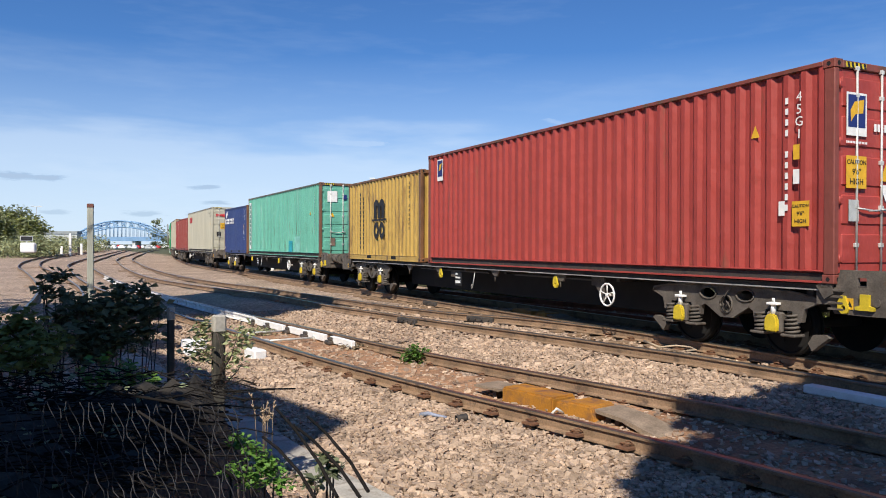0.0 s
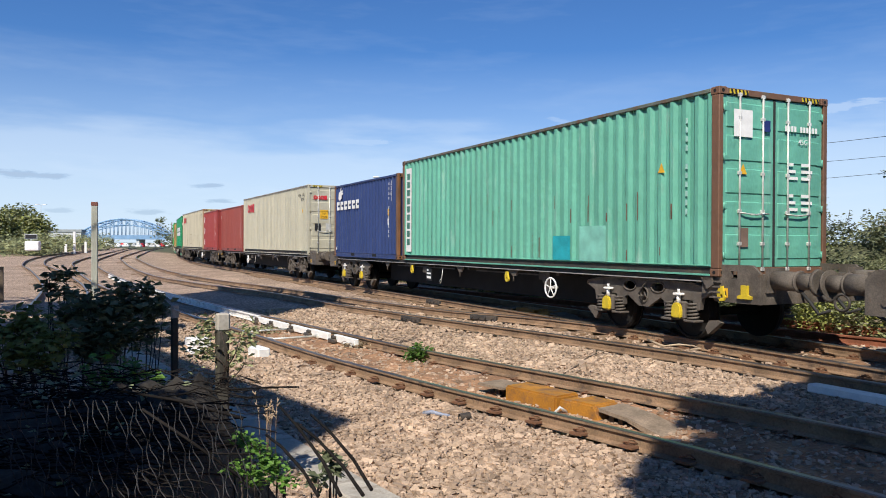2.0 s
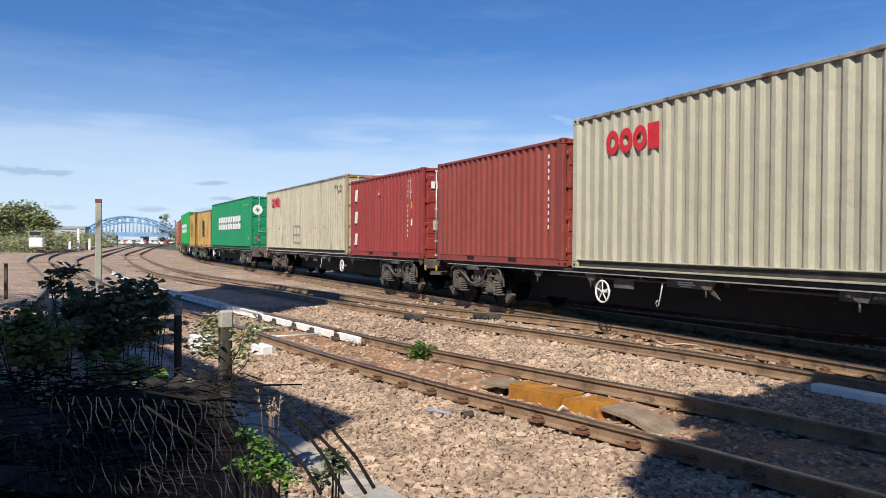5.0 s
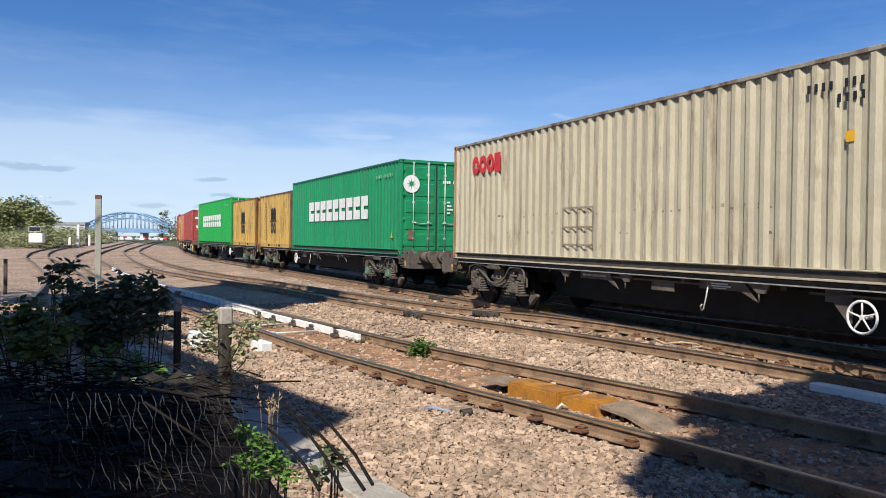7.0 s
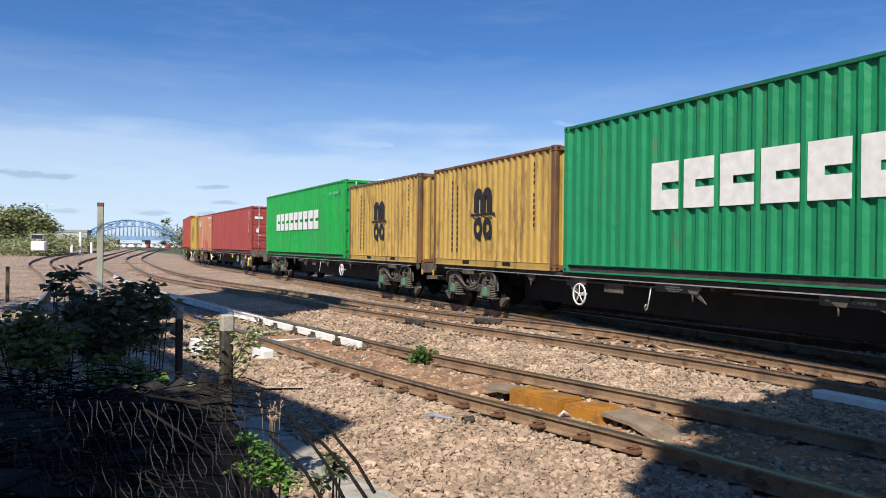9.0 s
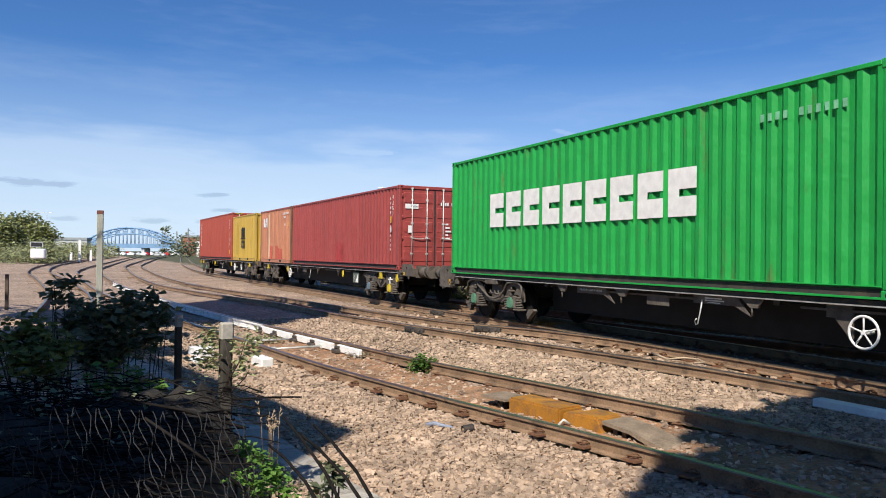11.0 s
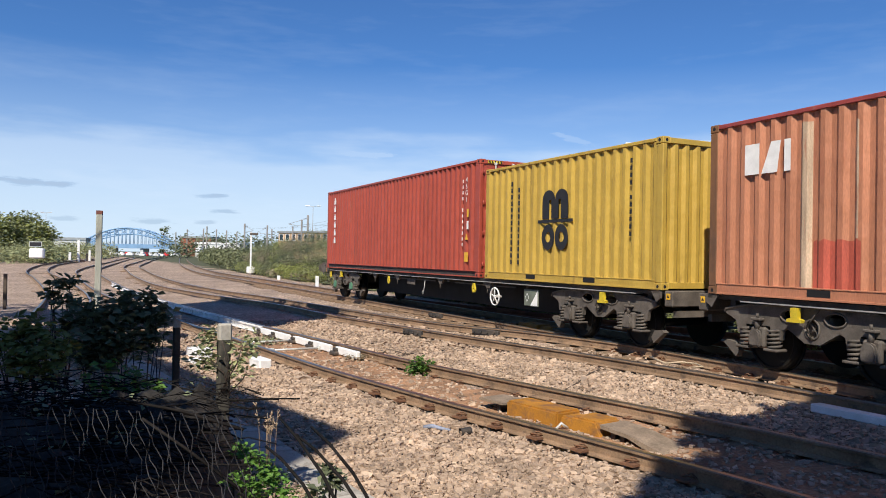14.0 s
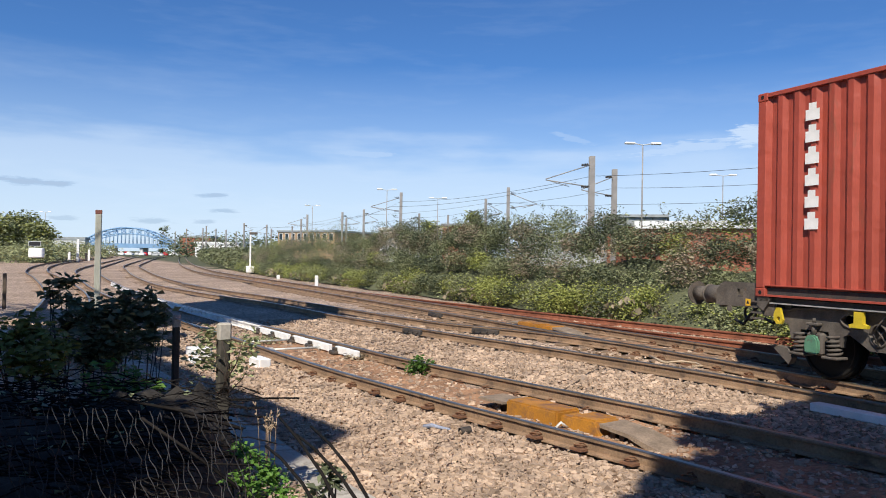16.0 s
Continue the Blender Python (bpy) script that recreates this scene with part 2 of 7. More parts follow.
T1 = spline([(12.0, -8.0), (8.0, -0.6), (5.1, 3.75), (3.07, 6.77), (1.92, 8.38), (0.0, 10.95), (-1.35, 12.85), (-3.10, 15.6), (-5.4, 19.2), (-9.0, 24.8),
             (-14.3, 33.6), (-19.2, 42.6), (-25.0, 54.0), (-31.6, 68.1), (-45.3, 104.0), (-62.0, 149.0), (-90.0, 225.0)], 0.25)
P1 = spline([(-2.25, 21.6), (-5.0, 26.4), (-7.6, 30.2), (-10.2, 34.1), (-14.9, 41.7), (-20.8, 53.5), (-27.0, 67.2), (-34.0, 83.5), (-44.5, 113.0), (-62.0, 163.0), (-82.0, 225.0)], 0.25)
T0 = spline([(-10.5, 21.0), (-14.5, 29.5), (-18.6, 37.1), (-25.0, 48.2), (-31.8, 59.8), (-40.0, 76.5), (-50.5, 101.5), (-63.0, 136.0), (-88.0, 205.0)], 0.25)


def level(x, y):
    """Height of the rail tops: the ground rises a little from the near track to the train's."""
    d = x * 0.9 + y * 0.436
    return np.interp(d, [4.3, 8.9], [-0.25, 0.0]) * np.interp(y, [30, 80], [1, 0.3])


# ---- ground ----
def ballast_mat():
    m = mat("ballast", (0.40, 0.292, 0.215), 0.92, 0, 0.22, 0.35, 14, 0.0)
    N, L = m.node_tree.nodes, m.node_tree.links
    b = N["Principled BSDF"]
    tc = N["Texture Coordinate"]
    vo, vc = N.new("ShaderNodeTexVoronoi"), N.new("ShaderNodeTexVoronoi")
    for v in (vo, vc):
        v.inputs["Scale"].default_value = 19.0
        L.new(tc.outputs["Object"], v.inputs["Vector"])
    vo.feature = "DISTANCE_TO_EDGE"
    hsv, mx = N.new("ShaderNodeSeparateColor"), N.new("ShaderNodeMix")
    L.new(vc.outputs["Color"], hsv.inputs[0])
    mr = N.new("ShaderNodeMapRange")
    mr.inputs["To Min"].default_value, mr.inputs["To Max"].default_value = 0.5, 1.45
    L.new(hsv.outputs[0], mr.inputs["Value"])
    vm = N.new("ShaderNodeVectorMath")
    vm.operation = "SCALE"
    src = b.inputs["Base Color"].links[0].from_socket
    L.new(src, vm.inputs[0]), L.new(mr.outputs[0], vm.inputs["Scale"])
    L.new(vm.outputs["Vector"], b.inputs["Base Color"])
    bp = N.new("ShaderNodeBump")
    bp.inputs["Strength"].default_value, bp.inputs["Distance"].default_value = 0.9, 0.05
    cl = N.new("ShaderNodeMath")
    cl.operation = "MINIMUM"
    cl.inputs[1].default_value = 0.25
    L.new(vo.outputs["Distance"], cl.inputs[0])
    ad = N.new("ShaderNodeMath")
    ad.operation = "MULTIPLY_ADD"
    ad.inputs[1].default_value = 0.35
    L.new(hsv.outputs[1], ad.inputs[0]), L.new(cl.outputs[0], ad.inputs[2])
    L.new(ad.outputs[0], bp.inputs["Height"])
    L.new(bp.outputs["Normal"], b.inputs["Normal"])
    return m


M_BALLAST = ballast_mat()
M_STONE = mat("ballast_stone", (0.388, 0.285, 0.206), 0.9, 0, 0.22, 2.0, 40, 0.4, 0.004, rand=0.62)
M_EARTH = mat("earth", (0.085, 0.09, 0.045), 0.95, 0, 0.4, 0.8, 12, 0.6, 0.03)


def ground_height(x, y):
    z = level(x, y) - 0.2
    # the embankment on which the camera stands, at the fence
    d = x * 0.82 + y * 0.57
    z = z + np.interp(d, [0.2, 1.9], [0.35, 0.0]) * (y < 14)
    return z


def build_ground():
    gx = np.concatenate([np.linspace(-2500, -130, 12), np.linspace(-120, -22, 30), np.arange(-20, 25, 0.5), np.linspace(26, 130, 30), np.linspace(150, 2500, 12)])
    gy = np.concatenate([np.linspace(-800, -22, 10), np.arange(-20, 50, 0.5), np.linspace(51, 300, 70), np.linspace(330, 4500, 16)])
    X, Y = np.meshgrid(gx, gy)
    Z = ground_height(X, Y)
    Z = Z + 0.03 * np.sin(X * 1.7 + 0.6 * Y) * np.sin(Y * 1.3 - X * 0.4)
    nx, ny = len(gx), len(gy)
    i = (np.arange(ny - 1)[:, None] * nx + np.arange(nx - 1)[None, :]).ravel()
    faces = np.stack([i, i + 1, i + nx + 1, i + nx], 1)
    cx = (X[:-1, :-1] + X[1:, 1:]).ravel() / 2
    cy = (Y[:-1, :-1] + Y[1:, 1:]).ravel() / 2
    d = cx * 0.9 + cy * 0.436
    earth = (d > 13.8) | (cy > 230) | (cy < -15) | (cx < -60 - 0.35 * cy)
    ob = mesh_of("ground", np.stack([X, Y, Z], -1).reshape(-1, 3), faces, [M_BALLAST, M_EARTH], None, earth.astype(int), True)
    tagged(ob, "pinkish-brown stone ballast with earth beyond the tracks", "ground", kind="structure")


build_ground()

# ---- rails ----
RAIL = [(-0.07, 0.0), (-0.07, 0.012), (-0.012, 0.03), (-0.009, 0.115), (-0.035, 0.125), (-0.036, 0.15), (-0.028, 0.159),
        (0.028, 0.159), (0.036, 0.15), (0.035, 0.125), (0.009, 0.115), (0.012, 0.03), (0.07, 0.012), (0.07, 0.0)]


def rail(line, off, parent, name="rail", materials=None, dz=0.0):
    """A flat-bottomed rail along a line, off metres to its right, its head at the level of the rails."""
    nrm = side_of(line)
    p = line + nrm * off
    z = level(p[:, 0], p[:, 1]) - 0.159 + dz
    k = len(RAIL)
    prof = np.array(RAIL)
    V = np.concatenate([p[:, None, :] + nrm[:, None, :] * prof[None, :, 0:1], (z[:, None] + prof[None, :, 1])[..., None]], -1).reshape(-1, 3)
    n = len(line)
    F, I = [], []
    for j in range(k - 1):
        a = np.arange(n - 1) * k + j
        F.append(np.stack([a, a + k, a + k + 1, a + 1], 1))
        I.append(np.full(n - 1, 1 if j in (5, 6, 7) else 0))
    F, I = np.concatenate(F), np.concatenate(I)
    return mesh_of(name, V, F, materials or [M_RAILSIDE, M_RAILTOP], parent, I)


def thin(line, step):
    """Fewer points far off."""
    d = np.hypot(line[:, 0], line[:, 1])
    keep = (np.arange(len(line)) % step == 0) | (d < 40)
    return line[keep]


sleeper_bm = bmesh.new()
box(sleeper_bm, -1.25, 1.25, -0.13, 0.13, -0.2, 0.0, bevel=0.02)
SLEEPER = None


def track(name, line, rails, label, materials=None, sleepers=(0, 0), sink=0.0, clips=(0, 0), dz=0.0):
    global SLEEPER
    tr = tagged(empty(name), label, "railway track", kind="structure")
    for off in rails:
        rail(thin(line, 6), off, tr, materials=materials, dz=dz)
    nrm = side_of(line)
    i0, i1 = sleepers
    s = np.arange(len(line)) * 0.25
    for u in np.arange(i0, i1, 0.65):
        x, y = np.interp(u, s, line[:, 0]), np.interp(u, s, line[:, 1])
        i = min(int(u / 0.25), len(line) - 1)
        m = pose(x, y, float(level(x, y)) - 0.163 - sink + dz, rz=math.degrees(math.atan2(nrm[i, 1], nrm[i, 0])))
        if SLEEPER is None:
            SLEEPER = part("sleeper", sleeper_bm, M_SLEEPER, tr)
            SLEEPER.matrix_basis = m
        else:
            again("sleeper", SLEEPER, m, tr)
        if clips[0] < u < clips[1]:
            for off in rails:
                for sd in (-1, 1):
                    q = pose(x + nrm[i, 0] * (off + sd * 0.085), y + nrm[i, 1] * (off + sd * 0.085), float(level(x, y)) - 0.148 + dz,
                             rz=math.degrees(math.atan2(nrm[i, 1], nrm[i, 0])) + (0 if sd > 0 else 180))
                    again("rail_clip", CLIP, q, tr)
    return tr


def clip_mesh():
    bm = bmesh.new()
    tube(bm, [(-0.03, -0.06, 0.01), (0.05, -0.05, 0.03), (0.06, 0.0, 0.045), (0.02, 0.03, 0.035), (-0.03, 0.045, 0.02), (-0.03, 0.0, 0.05), (0.03, 0.0, 0.055)], 0.009, 5)
    box(bm, -0.02, 0.09, -0.075, 0.075, -0.015, 0.008)
    ob = part("rail_clip", bm, M_CLIP)
    return ob


CLIP = clip_mesh()
near_track = track("railway_track", T1, (-0.75, 0.75), "rust-brown rails on sleepers bedded in stone ballast", sleepers=(4, 60), clips=(9, 26), sink=0.06)
CLIP.parent = near_track
CLIP.matrix_basis = pose(3.9, 6.1, -0.4)
track("railway_track", TRAIN_LINE, (-0.75, 0.75), "rails of the freight line with worn bright heads", sleepers=(18, 75), clips=(24, 45))
# the joining track: its near rail runs on beside the train's track, its far rail ends at the crossing
join = spline([(9.0, 1.3), (6.6, 5.9), (4.87, 9.11), (3.85, 10.95), (2.95, 12.35), (2.2, 13.5), (1.3, 14.8), (0.2, 16.4), (-1.1, 18.4), (-2.9, 21.2), (-5.6, 25.9),
               (-8.3, 29.9), (-10.9, 33.8), (-15.6, 41.4), (-21.5, 53.2), (-27.7, 66.9)], 0.25)
third = track("railway_track", join, (0.0,), "single rusty running rail of a joining track", clips=(0, 0))
jj = spline([(3.75, 13.7), (3.2, 14.6), (2.55, 15.5), (1.5, 16.8), (0.3, 18.1), (-1.15, 20.3), (-2.2, 22.0), (-4.5, 25.9), (-6.9, 29.9), (-9.5, 33.9), (-14.2, 41.6)], 0.25)
rail(jj, 0.0, third)
track("railway_track", P1[80:], (-0.75, 0.75), "distant curving rails on pale ballast", sleepers=(0, 60), sink=0.05)
track("railway_track", T0, (-0.75, 0.75), "distant curving rails on pale ballast", sleepers=(10, 60), sink=0.05)
L4 = spline([(13.0, 8.2), (9.3, 12.9), (6.35, 17.1), (3.45, 21.2), (1.95, 23.3), (-1.0, 27.8), (-3.9, 32.8)], 0.25)
rusty = track("railway_track", L4, (0.0,), "disused rails thick with orange rust", materials=[M_RUSTYRAIL, M_RUSTYRAIL])
rail(spline([(11.9, 6.9), (8.2, 11.6), (5.35, 15.5), (3.3, 18.9), (1.75, 21.6)], 0.25), 0.0, rusty, materials=[M_RUSTYRAIL, M_RUSTYRAIL])


M_RUSTBED = mat("rust_stained_ballast", (0.34, 0.19, 0.105), 0.92, 0, 0.35, 1.4, 26, 0.9, 0.03, dirt=(0.15, 0.10, 0.065), dirt_at=0.55)


def stained_bed(line, a, b, name, label):
    """Ballast stained by rust and brake dust between rails, a to b metres to the right of a line."""
    nr = side_of(line)
    offs = np.linspace(a, b, 5)
    V = []
    for k, o in enumerate(offs):
        q = line + nr * (o + 0.05 * np.sin(np.arange(len(line)) * 0.9 + k) * (k in (0, 4)))[:, None] if k in (0, 4) else line + nr * o
        V.append(np.concatenate([q, (level(q[:, 0], q[:, 1]) - 0.172 + 0.012 * np.sin(np.arange(len(line)) * 1.3 + 2 * k))[:, None]], 1))
    V = np.stack(V, 1)
    n = len(line)
    i = (np.arange(n - 1)[:, None] * 5 + np.arange(4)[None]).ravel()
    tagged(mesh_of(name, V.reshape(-1, 3), np.stack([i, i + 1, i + 6, i + 5], 1), M_RUSTBED, smooth=True), label, "ballast", kind="structure")


stained_bed(TRAIN_LINE[40:330], -0.68, 0.68, "ballast_bed_train", "rust-stained ballast between the freight line's rails")
stained_bed(TRAIN_LINE[60:150], -1.5, -0.84, "ballast_bed_join", "rust-stained ballast beside the freight line")
stained_bed(T1[20:120], -0.66, 0.66, "ballast_bed_near", "brown earthy ballast between the near rails")


M_PAINTEDRAIL = mat("worn_white_rail_paint", (0.72, 0.70, 0.66), 0.6, 0, 0.15, 3, 50, 0.2, dirt=(0.3, 0.22, 0.16), dirt_at=0.6)
blade = T1[(T1[:, 1] > 18.4) & (T1[:, 1] < 42)]
rail(blade, 0.62, near_track, name="switch_blade", materials=[M_PAINTEDRAIL, M_PAINTEDRAIL], dz=0.004)["label"] = "white-painted long switch blade beside the rail"

# ---- the train ----
def travel(t):
    """Metres gone along the line at t seconds."""
    u = t - 8
    return 10.3498 * t - 0.025 + 0.01245 * u * u - 0.001505 * u ** 3


DECK, BOGIE_AT, WHEEL_R = 1.07, 7.1, 0.44


def wagon_pose(s, z=0.0):
    a, b = on_line(s - BOGIE_AT), on_line(s + BOGIE_AT)
    c, d = (a + b) / 2, b - a
    return pose(c[0], c[1], z, rz=math.degrees(math.atan2(d[1], d[0])))


def paint(name, color, fade=(0.5, 0.4, 0.33), dirt=(0.13, 0.07, 0.04), dirt_at=0.68, var=0.12):
    return mat(name, color, 0.5, 0, var, 1.1, 45, 0.12, 0.003, dirt=dirt, dirt_at=dirt_at - 0.02, stretch=(1.6, 1.6, 0.3), wave=0.035)


def corrugated(bm, x0, x1, z0, z1, y, depth, sign, pitch=0.278):
    """A corrugated sheet in x and z at y, its troughs depth behind; sign: the way that it faces."""
    n = max(2, round((x1 - x0) / pitch))
    p = (x1 - x0) / n
    xs = []
    for i in range(n):
        a = x0 + i * p
        xs += [(a, 0), (a + 0.27 * p, 0), (a + 0.5 * p, 1), (a + 0.77 * p, 1)]
    xs.append((x1, 0))
    lo = [bm.verts.new((x, y - sign * depth * k, z0)) for x, k in xs]
    hi = [bm.verts.new((x, y - sign * depth * k, z1)) for x, k in xs]
    for i in range(len(xs) - 1):
        q = (lo[i], lo[i + 1], hi[i + 1], hi[i])
        bm.faces.new(q if sign < 0 else q[::-1])


W = 2.438


def container(name, L, H, col, label, s_mid, wagon, door="near", post=None, rods=4, stripes=False, rail_mat=None, panel=None):
    """A shipping container: origin at the middle of its underside, +x to the far end, +y to the camera's side."""
    ob = tagged(empty(name), label, "shipping container", group="containers of the train")
    post = post or col
    rail_mat = rail_mat or post
    h, w = L / 2, W / 2
    for sg in (1, -1):
        bm = bmesh.new()
        corrugated(bm, -h + 0.16, h - 0.16, 0.15, H - 0.07, sg * (w - 0.012), 0.045, sg)
        part("side_panel", bm, panel or col, ob)
        bm = bmesh.new()
        box(bm, -h + 0.178, h - 0.178, sg * w - 0.03 - 0.03 * sg, sg * w + 0.03 - 0.03 * sg, H - 0.075, H - 0.012, bevel=0.008)
        part("top_rail", bm, rail_mat, ob)
        bm = bmesh.new()
        deep = 0.08 if L > 7 else 0.014
        y0, y1 = sorted((sg * (w - deep - 0.02), sg * (w - deep)))
        box(bm, -h + 0.178, h - 0.178, y0, y1, 0.012, 0.152)
        y0, y1 = sorted((sg * (w - 0.12), sg * (w - 0.004)))
        box(bm, -h + 0.178, h - 0.178, y0, y1, 0.152, 0.172, bevel=0.004)
        y0, y1 = sorted((sg * (w - 0.12), sg * (w - 0.002)))
        box(bm, -h + 0.178, h - 0.178, y0, y1, 0.004, 0.034, bevel=0.004)
        br = part("bottom_rail", bm, col, ob)
        if L < 7:
            # solid blocks, coloured black for the shade inside the pockets
            for x in (-1.03, 1.03):
                bm = bmesh.new()
                y0, y1 = sorted((sg * (w - 0.2), sg * (w - 0.01)))
                box(bm, x - 0.18, x + 0.18, y0, y1, 0.054, 0.148)
                part("fork_pocket", bm, M_BLACK, br, "fork-lift pocket, its inner shade painted black")
        for e in (1, -1):
            bm = bmesh.new()
            x0, x1 = sorted((e * (h - 0.16), e * (h - 0.004)))
            y0, y1 = sorted((sg * (w - 0.1), sg * (w - 0.004)))
            box(bm, x0, x1, y0, y1, 0.118, H - 0.118, bevel=0.012)
            part("corner_post", bm, post, ob)
            for z0 in (0.0, H - 0.118):
                bm = bmesh.new()
                x0, x1 = sorted((e * (h - 0.178), e * h))
                y0, y1 = sorted((sg * (w - 0.162), sg * w))
                box(bm, x0, x1, y0, y1, z0, z0 + 0.118, bevel=0.01)
                bm.normal_update()
                # no real holes: black discs carry the shade inside them
                cyl(bm, (e * (h - 0.089), sg * (w - 0.02), z0 + 0.059), (e * (h - 0.089), sg * (w + 0.002), z0 + 0.059), 0.03, 8, mi=1)
                cyl(bm, (e * (h - 0.02), sg * (w - 0.08), z0 + 0.059), (e * (h + 0.002), sg * (w - 0.08), z0 + 0.059), 0.03, 8, mi=1)
                part("corner_casting", bm, [post, M_BLACK], ob)
    bm = bmesh.new()
    box(bm, -h + 0.05, h - 0.05, -w + 0.04, w - 0.04, H - 0.045, H - 0.02)
    part("roof", bm, col, ob)
    bm = bmesh.new()
    box(bm, -h + 0.05, h - 0.05, -w + 0.05, w - 0.05, 0.03, 0.13)
    part("floor", bm, M_STEEL_DARK, ob)
    de = -1 if door == "near" else 1
    # plain end
    bm = bmesh.new()
    corrugated(bm, -w + 0.1, w - 0.1, 0.12, H - 0.1, 0.0, 0.045, 1, 0.25)
    bmesh.ops.rotate(bm, verts=bm.verts, cent=(0, 0, 0), matrix=Matrix.Rotation(radians(90 if de > 0 else -90), 3, "Z"))
    bmesh.ops.translate(bm, verts=bm.verts, vec=(-de * (h - 0.02), 0, 0))
    part("end_wall", bm, col, ob)
    for e in (1, -1):
        for z0, z1 in ((0.02, 0.13), (H - 0.11, H - 0.012)):
            bm = bmesh.new()
            x0, x1 = sorted((e * (h - 0.1), e * (h - 0.006)))
            box(bm, x0, x1, -w + 0.165, w - 0.165, z0, z1, bevel=0.008)
            hd = part("end_beam", bm, post, ob)
            if stripes and e == de and z0 > 1:
                for sg in (1, -1):
                    bm = bmesh.new()
                    box(bm, e * (h - 0.004) - 0.002, e * (h - 0.004) + 0.002, sg * 0.8 - 0.2, sg * 0.8 + 0.2, z0 + 0.015, z1 - 0.015)
                    for k in range(5):
                        y = sg * 0.8 - 0.2 + 0.08 * k
                        a = [bm.verts.new((e * h, yy, zz)) for yy, zz in ((y, z0 + 0.015), (y + 0.04, z0 + 0.015), (y + 0.06, z1 - 0.015), (y + 0.02, z1 - 0.015))]
                        bm.faces.new(a).material_index = 1
                    part("hazard_stripe", bm, [M_YELLOW_PAINT, M_BLACKMARK], hd, "yellow and black height warning stripes")
    # doors
    for sg in (1, -1):
        xd = de * (h - 0.055)
        bm = bmesh.new()
        y0, y1 = sorted((sg * 0.012, sg * (w - 0.11)))
        box(bm, xd - 0.02, xd + 0.02, y0, y1, 0.14, H - 0.12)
        zs = np.linspace(0.2, H - 0.16, 6)
        dr = part("door", bm, col, ob)
        for a, b in zip(zs, zs[1:]):
            bm = bmesh.new()
            box(bm, xd + de * 0.02 - 0.016, xd + de * 0.02 + 0.016, y0 + 0.06, y1 - 0.06, a + 0.06, b - 0.06, bevel=0.015)
            part("door_panel", bm, col, dr)
        bm = bmesh.new()
        box(bm, xd + de * 0.021 - 0.006, xd + de * 0.021 + 0.006, sg * 0.012 - 0.012, sg * 0.012 + 0.012, 0.14, H - 0.12)
        part("door_seal", bm, M_RUBBER, dr, "black rubber seal")
        for z in np.linspace(0.32, H - 0.32, 4):
            bm = bmesh.new()
            cyl(bm, (xd + de * 0.04, sg * (w - 0.12), z - 0.06), (xd + de * 0.04, sg * (w - 0.12), z + 0.06), 0.016, 6)
            y0, y1 = sorted((sg * (w - 0.12), sg * (w - 0.24)))
            box(bm, xd + de * 0.03 - 0.008, xd + de * 0.03 + 0.008, y0, y1, z - 0.035, z + 0.035)
            part("hinge", bm, col, dr)
        for y in ((0.28, 0.78) if rods == 4 else (0.5,)):
            bm = bmesh.new()
            cyl(bm, (xd + de * 0.052, sg * y, 0.08), (xd + de * 0.052, sg * y, H - 0.07), 0.017, 7)
            for z in (0.1, 0.5, 1.0, H * 0.55, H - 0.45, H - 0.1):
                box(bm, xd + de * 0.045 - 0.02, xd + de * 0.045 + 0.02, sg * y - 0.04, sg * y + 0.04, z - 0.028, z + 0.028, bevel=0.006)
            r = part("lock_rod", bm, M_GALV, dr, "pale galvanised locking rod")
            bm = bmesh.new()
            tube(bm, [(xd + de * 0.06, sg * y, 0.98), (xd + de * 0.085, sg * (y - 0.1), 0.97), (xd + de * 0.085, sg * (y - 0.36) if y > 0.4 else sg * (y + 0.3), 0.95)], 0.013, 6)
            part("lock_handle", bm, M_GALV, r)
    TRAIN.append((ob, wagon, s_mid))
    return ob, h, w, H, de


TRAIN = []


def on_side(x, z, w, up=False):
    """A frame on the camera's side: lettering's x runs to the near end, or downwards where up is set."""
    m = Matrix(((-1, 0, 0, x), (0, 0, 1, w + 0.003), (0, 1, 0, z), (0, 0, 0, 1)))
    return m


def on_end(y, z, h):
    """A frame on the near end."""
    return Matrix(((0, 0, -1, -h - 0.006), (-1, 0, 0, y), (0, 1, 0, z), (0, 0, 0, 1)))


def blocks(c, m, shapes, material, label="", name="marking", up=0.0):
    """Plain rectangles (x0, x1, y0, y1), or outlines, of a marking in the frame m."""
    bm = bmesh.new()
    for r in shapes:
        pts = [(r[0], r[2]), (r[1], r[2]), (r[1], r[3]), (r[0], r[3])] if not isinstance(r[0], tuple) else r
        bm.faces.new([bm.verts.new((x, y, up)) for x, y in pts])
    bm.normal_update()
    bmesh.ops.reverse_faces(bm, faces=[f for f in bm.faces if f.normal.z < 0])
    ob = part(name, bm, material, c, label)
    ob.matrix_basis = m
    if name == "marking" and len(shapes) > 1:
        tagged(ob, kind="stuff")
    return ob


def row_of(n, w, h, gap, x0=0.0, y0=0.0, blanks=()):
    """n upright bars in a row, for a line of writing that is not lettered."""
    out, x = [], x0
    for i in range(n):
        if i not in blanks:
            out.append((x, x + w, y0, y0 + h))
        x += w + gap
    return out


def column_of(n, w, h, gap, x0=0.0, y0=0.0, blanks=()):
    return [(x0, x0 + w, y0 - i * (h + gap) - h, y0 - i * (h + gap)) for i in range(n) if i not in blanks]


